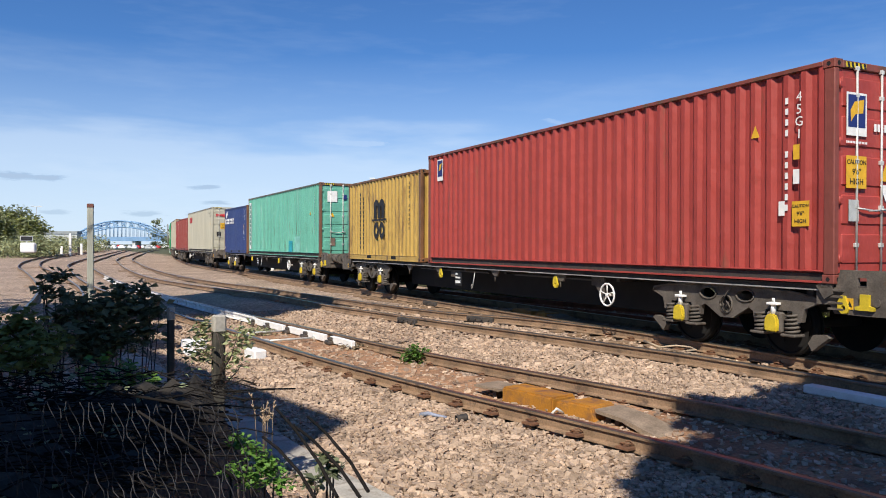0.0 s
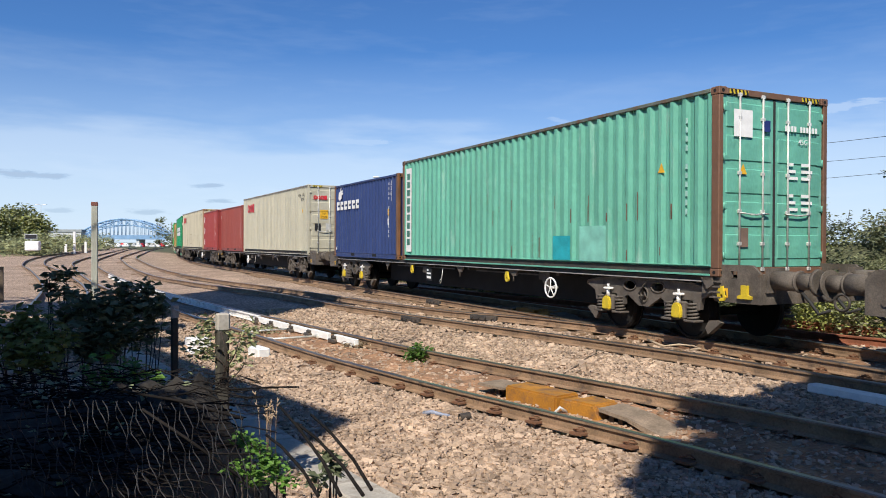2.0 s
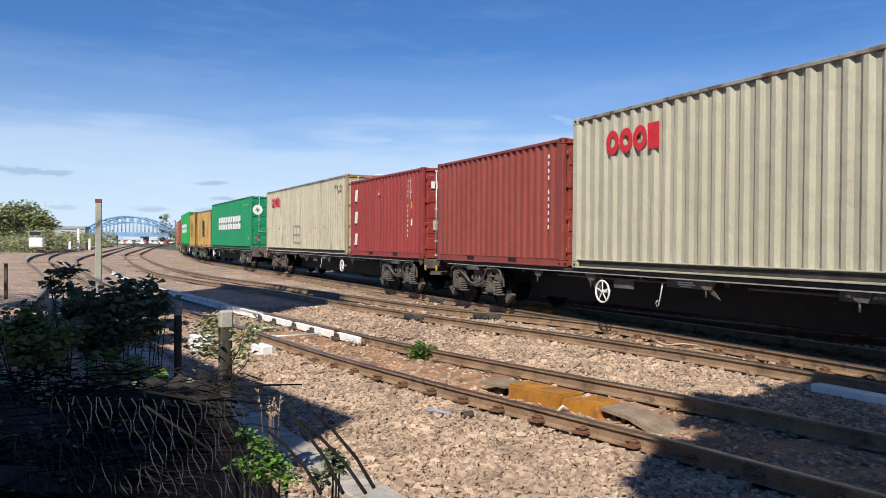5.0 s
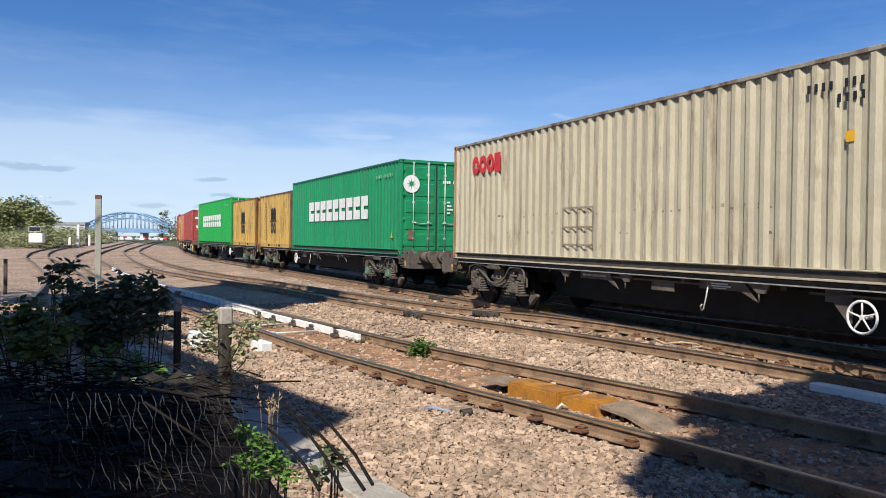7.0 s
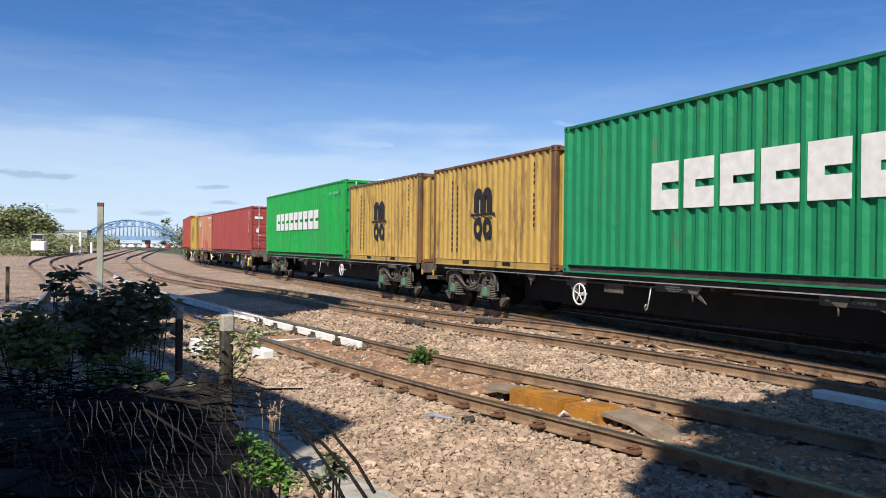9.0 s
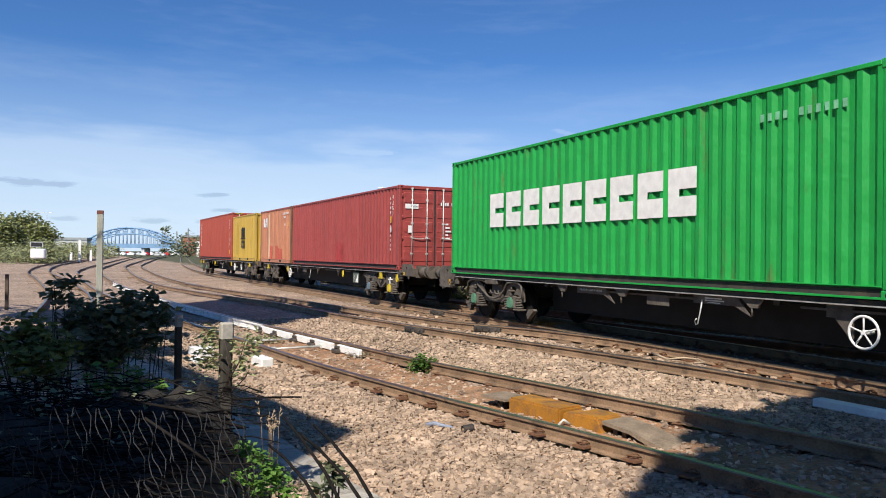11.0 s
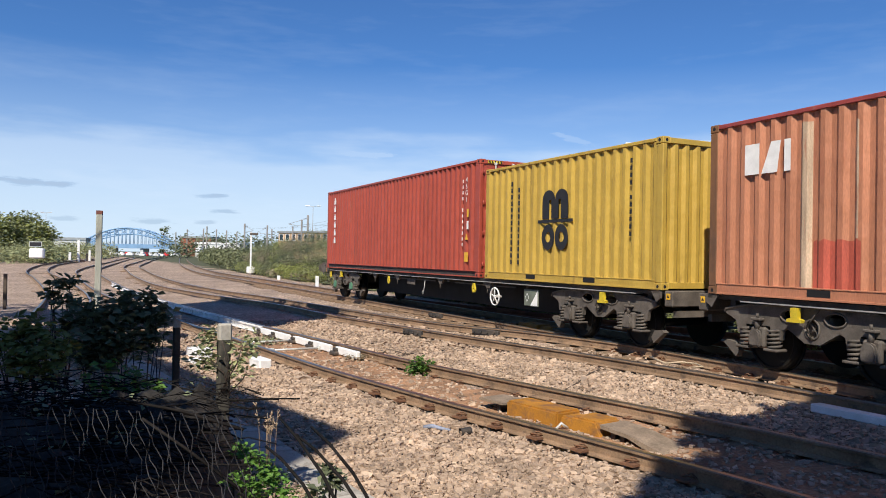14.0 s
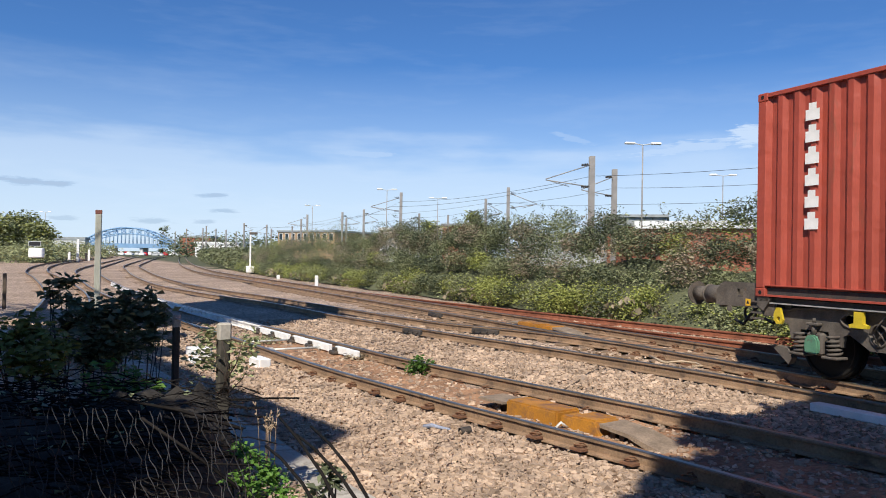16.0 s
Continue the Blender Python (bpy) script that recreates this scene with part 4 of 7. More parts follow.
P_GREEN2 = paint("bright_green_container", (0.015, 0.33, 0.06))
P_DKGREEN = paint("dark_green_rail", (0.01, 0.14, 0.07))
P_MAROON2 = paint("dull_maroon_container", (0.33, 0.062, 0.054), dirt=(0.36, 0.15, 0.12), dirt_at=0.7)
P_SALMON = paint("faded_orange_container", (0.48, 0.2, 0.11), dirt=(0.36, 0.11, 0.06), dirt_at=0.66, var=0.2)
P_MSC2 = paint("yellow_container", (0.5, 0.33, 0.06))
P_RED2 = paint("brick_red_container", (0.365, 0.068, 0.042))


def con(name, near, L, H, col, label, wg, **kw):
    return container(name, L, H, col, label, near + L / 2 - wg, wg, **kw)


def code(c, x, z, w, n, material, size=0.1, text="", blanks=(4,), gap=0.045):
    """Upright number on the side near an end: bars for the serial, and the readable size code beside it."""
    blocks(c, on_side(x, z, w), column_of(n, 0.05, size * 0.85, gap + 0.015, blanks=blanks), material)
    for i, ch in enumerate(text):
        lettering(ch, 0.13, material, on_side(x - 0.22, z - 0.02 - i * 0.165, w), c)


def caution(c, m, w=0.34, h=0.44):
    blocks(c, m, [(-w / 2, w / 2, -h / 2, h / 2)], M_STICKER, "yellow height caution sticker", "sticker")
    for k, (txt, s) in enumerate((("CAUTION", 0.15 * w), ("9'6\"", 0.2 * w), ("HIGH", 0.2 * w))):
        lettering(txt, s, M_BLACKMARK, m @ Matrix.Translation((0, h * 0.3 - k * h * 0.3, 0.004)), c)


def drape(c, h, w, xa, xb, z0, z1, material, label, slope=0.0):
    """A coat of touched-up paint that follows the ridges of the side from xa to xb."""
    n = max(2, round((2 * h - 0.32) / 0.278))
    p = (2 * h - 0.32) / n
    X = [-h + 0.16 + (i + f) * p for i in range(n) for f in (0, 0.27, 0.5, 0.77)] + [h - 0.16]
    K = [0, 0, 1, 1] * n + [0]
    xs = [xa] + [x for x in X if xa < x < xb] + [xb]
    ks = np.interp(xs, X, K)
    bm = bmesh.new()
    rg = random.Random(int(1000 * xa))
    V = [[bm.verts.new((x, w - 0.0085 - 0.045 * k, z)) for z in (z0, z1 + slope * (x - xa) + rg.uniform(-0.02, 0.02))] for x, k in zip(xs, ks)]
    for a, b in zip(V, V[1:]):
        bm.faces.new((a[0], a[1], b[1], b[0]))
    return part("patch", bm, material, c, label)


def data_panel(c, m, rows, material):
    """Small print in bars."""
    blocks(c, m, [(0, 0.10 + 0.05 * ((i * 7) % 3), -i * 0.11, -i * 0.11 + 0.05) for i in range(rows)] +
           [(0.28, 0.46 + 0.04 * ((i * 5) % 3), -i * 0.11, -i * 0.11 + 0.05) for i in range(rows)], material)


def twin_mark(c, x, z, w, material, s=1.0):
    """The line's mark in black: a round-topped slab with two slots on a thin bar, over two rings side by side."""
    m = on_side(x, z, w)
    n = 8
    q = 0.8 * s
    sh = [(-0.5 * q, -0.23 * q, 0.06 * s, 0.4 * s), (-0.14 * q, 0.14 * q, 0.06 * s, 0.4 * s), (0.23 * q, 0.5 * q, 0.06 * s, 0.4 * s)]
    for x0 in (-0.25, 0.25):
        sh.append([((x0 + 0.25 * math.cos(math.pi * k / n)) * q, (0.4 + 0.18 * math.sin(math.pi * k / n)) * s) for k in range(n + 1)])
    sh.append((-0.68 * q, 0.68 * q, -0.01 * s, 0.045 * s))
    for x0 in (-0.26, 0.26):
        for k in range(18):
            a, b = k / 18 * math.tau, (k + 1) / 18 * math.tau
            sh.append([((x0 + f * 0.25 * math.cos(t)) * q, (-0.27 + f * 0.23 * math.sin(t)) * s) for f, t in ((1, a), (1, b), (0.4, b), (0.4, a))])
    blocks(c, m, sh, material, "large black shipping line mark", "logo")


def mustard(near, wg, col, label, post=None):
    c, h, w, H, de = con("shipping_container", near, F20, ST, col, label, wg, door="far", post=post)
    twin_mark(c, 0.12, 1.25, w, M_BLACKMARK, 1.15)
    blocks(c, on_side(1.55, 2.05, w), column_of(12, 0.07, 0.1, 0.045), M_BLACKMARK)
    blocks(c, on_side(1.85, 2.2, w), column_of(13, 0.07, 0.1, 0.045), M_BLACKMARK)
    blocks(c, on_side(-2.2, 2.3, w), column_of(11, 0.06, 0.08, 0.05, blanks=(4,)), M_BLACKMARK)
    return c


# brick-red high cube
c, h, w, H, de = con("shipping_container", 8.528, F40, HC, P_RED, "bright red corrugated forty-foot container with yellow stickers", W1, post=P_REDPOST, stripes=True)
code(c, -5.35, 2.5, w, 12, M_WHITE, text="45G1", blanks=(4, 11))
blocks(c, on_side(-5.3, 1.0, w), [(-0.05, 0.05, -0.1, 0.1)], M_WHITE)
caution(c, on_side(-5.6, 0.92, w), 0.27, 0.34)
blocks(c, on_side(-5.58, 1.75, w), [(-0.1, 0.0, -0.1, 0.1)], M_STICKER, name="sticker")
blocks(c, on_side(-5.58, 1.42, w), [(-0.1, 0.0, -0.1, 0.1)], M_WHITE, name="sticker")
blocks(c, on_side(-4.85, 2.1, w), [((-0.075, -0.08), (0.075, -0.08), (0.0, 0.1))], M_STICKER, "yellow warning triangle", "sticker")
m = on_side(5.35, 2.45, w)
blocks(c, m, [(-0.17, 0.17, -0.28, 0.28)], M_WHITE, "white, blue and yellow company sticker", "sticker")
blocks(c, m, [(-0.14, 0.14, -0.17, 0.25)], M_BLUEMARK, up=0.003)
blocks(c, m, [((-0.08, -0.02), (0.03, 0.0), (0.11, 0.17), (-0.02, 0.14))], M_STICKER, up=0.006)
m = on_end(0.8, 2.2, h)
blocks(c, m, [(-0.2, 0.2, -0.28, 0.28)], M_WHITE, "white, blue and yellow company sticker", "sticker")
blocks(c, m, [(-0.17, 0.17, -0.17, 0.25)], M_BLUEMARK, up=0.003)
blocks(c, m, [((-0.12, -0.1), (-0.03, 0.0), (0.12, 0.02), (0.14, 0.2), (-0.05, 0.16), (-0.13, 0.05))], M_STICKER, up=0.006)
blocks(c, on_end(0.8, 1.82, h), row_of(14, 0.022, 0.03, 0.008, -0.2), M_WHITE)
caution(c, on_end(0.8, 1.45, h), 0.4, 0.42)
blocks(c, on_end(0.85, 0.95, h), [(-0.1, 0.1, -0.14, 0.14)], M_GALV, name="data_plate")
blocks(c, on_end(0.2, 1.45, h), [((-0.12, -0.1), (0.12, -0.1), (0.0, 0.14))], M_STICKER, name="sticker")
blocks(c, on_end(0.2, 1.2, h), [((-0.12, 0.1), (0.12, 0.1), (0.0, -0.12))], M_WHITE, name="sticker")
blocks(c, on_end(0.25, 2.0, h), row_of(5, 0.05, 0.1, 0.02, -0.2), M_WHITE)

mustard(21.188, W1, P_MSC1, "mustard-yellow twenty-foot container with a black mark", P_BROWNRUST)

c, h, w, H, de = con("shipping_container", 30.471, F40, HC, P_TEAL, "teal-green corrugated forty-foot container with closed doors", W2, post=P_TEALPOST, stripes=True, rail_mat=P_TEALRAIL)
blocks(c, on_side(5.6, 2.55, w), [(-0.19, 0.19, -2.3, 0.1)], M_WHITE, "tall white panel with dark upright writing", "sign_panel")
blocks(c, on_side(5.72, 2.5, w), column_of(9, 0.2, 0.18, 0.055), mat("teal_marking", (0.06, 0.2, 0.15), 0.6), up=0.003)
code(c, -5.4, 2.5, w, 11, mat("pale_teal_marking", (0.35, 0.6, 0.52), 0.6))
blocks(c, on_side(-4.85, 1.75, w), [((-0.085, -0.075), (0.085, -0.075), (0.0, 0.09))], M_STICKER, "yellow warning triangle", "sticker")
blocks(c, on_side(-2.0, 0.45, w), [(-0.3, 0.3, -0.28, 0.2)], mat("fresh_teal_patch", (0.02, 0.36, 0.42), 0.5), "fresh blue-green paint patch", "patch")
blocks(c, on_side(-3.0, 0.55, w), [(-0.4, 0.4, -0.38, 0.28)], mat("pale_teal_patch", (0.22, 0.55, 0.45), 0.5), name="patch")
M_STREAK = mat("rust_streak", (0.17, 0.09, 0.06), 0.85, 0, 0.4, 5, 50, 0.2)
rgk = random.Random(44)
for k in range(34):
    x, z = -5.5 + 0.278 * rgk.randrange(1, 40) + 0.13, rgk.choice((0.2, 0.3, 0.9, 1.2))
    drape(c, h, w, x, x + rgk.uniform(0.012, 0.035), z, z + rgk.uniform(0.12, 0.5), M_STREAK, "rust streak")
blocks(c, on_end(0.72, 2.35, h), [(-0.2, 0.2, -0.2, 0.22)], M_WHITE, "white square sticker with a red mark", "sticker")
blocks(c, on_end(0.2, 2.35, h), [(-0.07, 0.07, -0.09, 0.09)], M_BLUEMARK, name="sticker")
blocks(c, on_end(0.72, 1.65, h), [((-0.085, -0.075), (0.085, -0.075), (0.0, 0.09))], M_STICKER, name="sticker")
blocks(c, on_end(0.7, 0.6, h), [(-0.1, 0.1, -0.15, 0.15)], mat("brown_end_plate", (0.19, 0.13, 0.10), 0.7), name="data_plate")
blocks(c, on_end(-0.2, 2.3, h), row_of(11, 0.05, 0.09, 0.02, blanks=(4,)), M_WHITE)
lettering("45G1", 0.09, M_WHITE, on_end(-0.65, 2.14, h), c)
data_panel(c, on_end(-0.3, 1.75, h), 3, M_WHITE)
data_panel(c, on_end(-0.3, 1.25, h), 3, M_WHITE)

c, h, w, H, de = con("shipping_container", 42.994, F20, ST, P_BLUE, "navy-blue twenty-foot container with white markings", W2, door="far", post=P_BROWNRUST, rail_mat=P_BLUE)
code(c, -2.3, 2.35, w, 12, M_WHITE, text="22G1")
word = []
for k in range(6):
    x = 0.41 * k
    word += [(x, x + 0.12, 0.0, 0.3), (x + 0.12, x + 0.3, 0.0, 0.11), (x + 0.12, x + 0.3, 0.18, 0.3)]
blocks(c, on_side(2.72, 1.68, w), word, M_WHITE, "white company mark of plain bars", "logo")
blocks(c, on_side(2.3, 2.2, w), [((-0.25, -0.1), (-0.1, -0.18), (0.1, -0.12), (0.12, 0.0), (0.3, 0.05), (0.18, 0.1), (0.26, 0.2), (0.08, 0.16), (0.05, 0.3), (-0.04, 0.16), (-0.2, 0.1))], M_WHITE, "white emblem", "logo")
blocks(c, on_side(-2.35, 1.45, w), [(-0.12, 0.0, -0.1, 0.1)], M_STICKER, name="sticker")
blocks(c, on_side(-2.35, 1.15, w), [(-0.12, 0.0, -0.1, 0.1)], M_WHITE, name="sticker")
blocks(c, on_side(2.75, 0.3, w), [(-0.05, 0.05, -0.05, 0.05)], M_WHITE, name="sticker")


def ring_mark(c, m, s, n=2):
    """The line's red mark: open blocks side by side."""
    sh = []
    for k in range(n + 1):
        x = (0.17 + k * 0.36) * s
        for q in range(16):
            a, b = q / 16 * math.tau, (q + 1) / 16 * math.tau
            sh.append([(x + f * 0.175 * s * math.cos(t), (0.21 + f * 0.21 * math.sin(t)) * s) for f, t in ((1, a), (1, b), (0.42, b), (0.42, a))])
    x = (n + 1) * 0.36 * s
    sh.append((x, x + 0.28 * s, 0, 0.42 * s))
    blocks(c, m, sh, M_REDMARK, "red shipping line mark", "logo")


def cream(near, wg, col, label):
    c, h, w, H, de = con("shipping_container", near, F40, HC, col, label, wg, stripes=True, rail_mat=P_CREAMRAIL, post=P_CREAMRUST if col is P_CREAM2 else None)
    ring_mark(c, on_side(5.02, 2.08, w), 1.05)
    blocks(c, on_side(-5.0, 2.45, w), row_of(8, 0.05, 0.11, 0.06, -0.3, blanks=(4,)), M_BLACKMARK)
    blocks(c, on_side(-5.0, 2.27, w), row_of(4, 0.05, 0.11, 0.06, 0.15, blanks=()), M_BLACKMARK)
    blocks(c, on_side(-5.35, 1.9, w), [(-0.07, 0.05, -0.14, 0.0)], M_STICKER, name="sticker")
    return c, h, w


c, h, w = cream(52.479, W3, P_CREAM, "clean cream forty-foot container with a red mark")
ring_mark(c, on_end(0.98, 2.28, h), 0.42)
caution(c, on_end(0.53, 1.68, h), 0.34, 0.36)
blocks(c, on_end(0.8, 1.15, h), [(-0.13, 0.13, -0.15, 0.15)], M_BLACKMARK, name="data_plate")
blocks(c, on_end(0.35, 1.15, h), [(-0.11, 0.11, -0.15, 0.15)], M_GALV, name="data_plate")
blocks(c, on_end(-0.28, 2.35, h), row_of(11, 0.045, 0.085, 0.02, blanks=(4,)), M_BLACKMARK)
lettering("45G1", 0.085, M_BLACKMARK, on_end(-0.8, 2.2, h), c)
for k, txt in enumerate(("MGW", "TARE", "NET", "CU.CAP.")):
    lettering(txt, 0.055, M_BLACKMARK, on_end(-0.42, 1.78 - 0.15 * k - (0.3 if k > 1 else 0), h), c)
    blocks(c, on_end(-0.86, 1.74 - 0.15 * k - (0.3 if k > 1 else 0), h), row_of(4, 0.025, 0.05, 0.015), M_GALV)

c, h, w, H, de = con("shipping_container", 65.012, F20, ST, P_BROWNRED, "plain brown-red twenty-foot container", W3)
code(c, -2.5, 2.3, w, 11, M_WHITE)
c, h, w, H, de = con("shipping_container", 71.96, F20, ST, P_MAROON, "maroon twenty-foot container with white upright marks", W4)
code(c, -2.0, 2.3, w, 12, M_WHITE, text="22G1")
for k, z in enumerate((2.05, 1.3, 0.55)):
    blocks(c, on_side(2.45, z, w), [((-0.14, -0.2), (0.12, -0.2), (0.2, 0.2), (-0.06, 0.2))], M_WHITE, "large white upright mark", "logo")
blocks(c, on_side(-2.35, 1.55, w), [(-0.1, 0.0, -0.1, 0.1)], M_STICKER, name="sticker")
blocks(c, on_side(-2.35, 1.05, w), [(-0.1, 0.0, -0.1, 0.1)], M_WHITE, name="sticker")
blocks(c, on_side(0.3, 2.0, w), [(-0.04, 0.04, -0.04, 0.04)], M_WHITE, name="sticker")
blocks(c, on_end(0.75, 2.0, h), row_of(3, 0.12, 0.2, 0.05, -0.2), M_WHITE)
blocks(c, on_end(0.78, 0.95, h), [(-0.1, 0.1, -0.14, 0.14)], M_GALV, name="data_plate")

c, h, w = cream(78.466, W4, P_CREAM2, "dirty cream forty-foot container with a red mark")
stain = mat("grey_stain", (0.30, 0.26, 0.19), 0.8, 0, 0.35, 2, 30, 0.1)
blocks(c, on_side(0.5, 0.75, w), [(-0.5, 0.5, 0.36, 0.4), (-0.5, 0.5, -0.02, 0.02), (-0.5, 0.5, -0.36, -0.32), (-0.52, -0.48, -0.36, 0.4), (-0.02, 0.02, -0.36, 0.4), (0.48, 0.52, -0.36, 0.4)], stain, "grimy outline of a removed placard", "stain")

rgk = random.Random(45)
for k in range(40):
    x = -4.2 + 0.278 * (k % 36) * 0.8 + 0.08
    z = rgk.choice((1.02, 1.0, 0.98, 0.62))
    drape(c, h, w, x, x + rgk.uniform(0.03, 0.07), z, z + rgk.uniform(0.02, 0.06), stain, "grimy dent")


def green(near, wg, col, label, rail_mat, x0=-3.45):
    c, h, w, H, de = con("shipping_container", near, F40, HC, col, label, wg, rail_mat=rail_mat)
    sh = []
    lw, lg, lh = 0.65, 0.12, 0.78
    for k in range(9):
        x = x0 + k * (lw + lg)
        sh += [(x, x + 0.26, 0, lh), (x + 0.26, x + lw, 0, 0.32), (x + 0.26, x + lw, 0.44, lh)]
    blocks(c, on_side(0.0, 1.14, w), sh, M_WHITE, "long white company mark of heavy blocks", "logo")
    blocks(c, on_side(-4.7, 2.4, w), row_of(11, 0.07, 0.11, 0.06, -0.6, blanks=(4,)), mat("pale_green_marking", (0.2, 0.5, 0.3), 0.6))
    return c, h, w


c, h, w = green(94.105, W5, P_GREEN1, "green corrugated forty-foot container with white bars", P_DKGREEN)
bm = bmesh.new()
cyl(bm, (0, 0, 0.0), (0, 0, 0.003), 0.27, 28)
o = part("sticker", bm, M_WHITE, c, "round white badge with a green star")
o.matrix_basis = on_end(0.86, 2.15, h)
blocks(c, on_end(0.86, 2.15, h), [[(0.17 * (1 if k % 2 == 0 else 0.35) * math.cos(k / 16 * math.tau), 0.17 * (1 if k % 2 == 0 else 0.35) * math.sin(k / 16 * math.tau)) for k in range(16)]], P_GREEN1, up=0.005)
blocks(c, on_end(-0.2, 2.2, h), row_of(11, 0.05, 0.09, 0.02, blanks=(4,)), M_WHITE)
lettering("45G1", 0.085, M_WHITE, on_end(-0.72, 2.06, h), c)
data_panel(c, on_end(-0.35, 1.6, h), 4, M_WHITE)
blocks(c, on_end(-0.92, 0.65, h), [((-0.085, -0.075), (0.085, -0.075), (0.0, 0.09))], M_STICKER, "yellow warning triangle", "sticker")
blocks(c, on_side(-5.45, 0.6, w), [((-0.085, -0.09), (0.085, -0.09), (0.0, 0.12))], M_STICKER, "yellow warning triangle", "sticker")
blocks(c, on_end(0.86, 0.62, h), [(-0.1, 0.1, -0.15, 0.15)], mat("brown_plate", (0.2, 0.12, 0.09), 0.7), name="data_plate")

mustard(106.602, W5, P_MSC1, "mustard-yellow twenty-foot container with rusty posts", P_BROWNRUST)
mustard(113.525, W6, P_MSC1, "mustard-yellow twenty-foot container with rusty posts", P_BROWNRUST)
c, h, w = green(120.101, W6, P_GREEN2, "bright green corrugated forty-foot container with white bars", P_GREEN2, -3.95)

c, h, w, H, de = con("shipping_container", 135.763, F40, ST, P_MAROON2, "dull maroon forty-foot container with closed doors", W7)
code(c, -5.4, 2.25, w, 12, M_WHITE, text="42G1")
blocks(c, on_side(-5.5, 1.55, w), [(-0.1, 0.0, -0.1, 0.1)], M_STICKER, name="sticker")
blocks(c, on_side(-5.5, 1.25, w), [(-0.1, 0.0, -0.1, 0.1)], M_WHITE, name="sticker")
drape(c, h, w, -0.85, 0.05, 0.2, 0.85, mat("fresh_red_patch", (0.34, 0.04, 0.04), 0.5, var=0.3, dirt=(0.29, 0.055, 0.05), dirt_at=0.58), "fresh red touched-up paint", 0.1)
blocks(c, on_end(0.8, 1.95, h), [(-0.22, 0.22, -0.07, 0.07)], M_WHITE, "white plate", "sticker")
lettering("Cube", 0.07, M_BLACKMARK, on_end(0.72, 1.95, h) @ Matrix.Translation((0, 0, 0.004)), c)
blocks(c, on_end(-0.18, 2.0, h), row_of(11, 0.05, 0.1, 0.025, blanks=(4,)), M_WHITE)
lettering("42G1", 0.1, M_WHITE, on_end(-0.75, 1.8, h), c)
data_panel(c, on_end(-0.35, 1.4, h), 5, M_WHITE)
blocks(c, on_end(0.85, 1.25, h), [(-0.07, 0.07, -0.11, 0.11)], M_WHITE, "white oval mark", "sticker")

c, h, w, H, de = con("shipping_container", 148.194, F20, ST, P_SALMON, "faded orange twenty-foot container with fresh red patches", W7, door="far", post=P_BROWNRUST, rail_mat=P_MAROON2)
blocks(c, on_side(1.88, 1.98, w), [(-0.43, -0.16, -0.22, 0.22), ((-0.12, -0.22), (0.16, -0.22), (0.22, 0.22), (0.05, 0.22)),
                                   (0.28, 0.39, -0.22, 0.22)], M_WHITE, "white slanted mark", "logo")
blocks(c, on_side(-1.6, 2.25, w), row_of(11, 0.06, 0.1, 0.04, -0.1, blanks=(4,)), M_WHITE)
blocks(c, on_side(-1.6, 2.08, w), row_of(4, 0.06, 0.1, 0.03, 0.1), M_WHITE)
blocks(c, on_side(-1.95, 1.75, w), [(-0.06, 0.06, -0.02, 0.1)], M_WHITE, "small white plate", "sticker")
blocks(c, on_side(-2.5, 1.8, w), [(-0.07, 0.07, -0.1, 0.1)], M_STICKER, "small yellow sticker", "sticker")
M_TOUCH = mat("fresh_red_touch", (0.44, 0.095, 0.06), 0.5, var=0.25, dirt=(0.46, 0.17, 0.1), dirt_at=0.66, stretch=(1.6, 1.6, 0.3))
M_BARE = mat("pale_bare_paint", (0.55, 0.4, 0.27), 0.6, var=0.3, dirt=(0.46, 0.19, 0.11), dirt_at=0.6, stretch=(3, 3, 0.4))
for xa, xb, z1, slope in ((0.42, 1.15, 0.8, 0.0), (-0.68, -0.1, 0.78, 0.06), (-1.42, -0.68, 0.62, 0.1)):
    drape(c, h, w, xa, xb, 0.165, z1, M_TOUCH, "fresh red touched-up paint", slope)
drape(c, h, w, 1.17, 1.36, 0.17, 2.4, M_BARE, "pale worn paint", 0.0)
drape(c, h, w, 0.46, 0.52, 0.82, 2.3, M_BARE, "pale worn paint", 0.0)
mustard(155.362, W8, P_MSC2, "clean yellow twenty-foot container with a black mark")

c, h, w, H, de = con("shipping_container", 161.725, F40, HC, P_RED2, "brick-red corrugated forty-foot container with a white upright mark", W8, door="near", post=P_RED2, stripes=True)
for k in range(6):
    z = 2.5 - 0.29 * k
    sh = [(-0.11, 0.11, -0.115, 0.03), (-0.06, 0.06, 0.03, 0.115)]
    blocks(c, on_side(5.15, z, w), sh, M_WHITE, "white upright mark", "logo")
code(c, -5.2, 2.45, w, 12, M_WHITE, text="45G1")
blocks(c, on_side(-5.55, 1.6, w), [(-0.1, 0.0, -0.1, 0.1)], M_STICKER, name="sticker")
blocks(c, on_side(-5.55, 1.3, w), [(-0.1, 0.0, -0.1, 0.1)], M_WHITE, name="sticker")
blocks(c, on_side(-5.45, 1.0, w), [((-0.085, -0.075), (0.085, -0.075), (0.0, 0.09))], M_STICKER, name="sticker")
blocks(c, on_side(-5.45, 0.5, w), [(-0.1, 0.1, -0.12, 0.12)], M_STICKER, name="sticker")


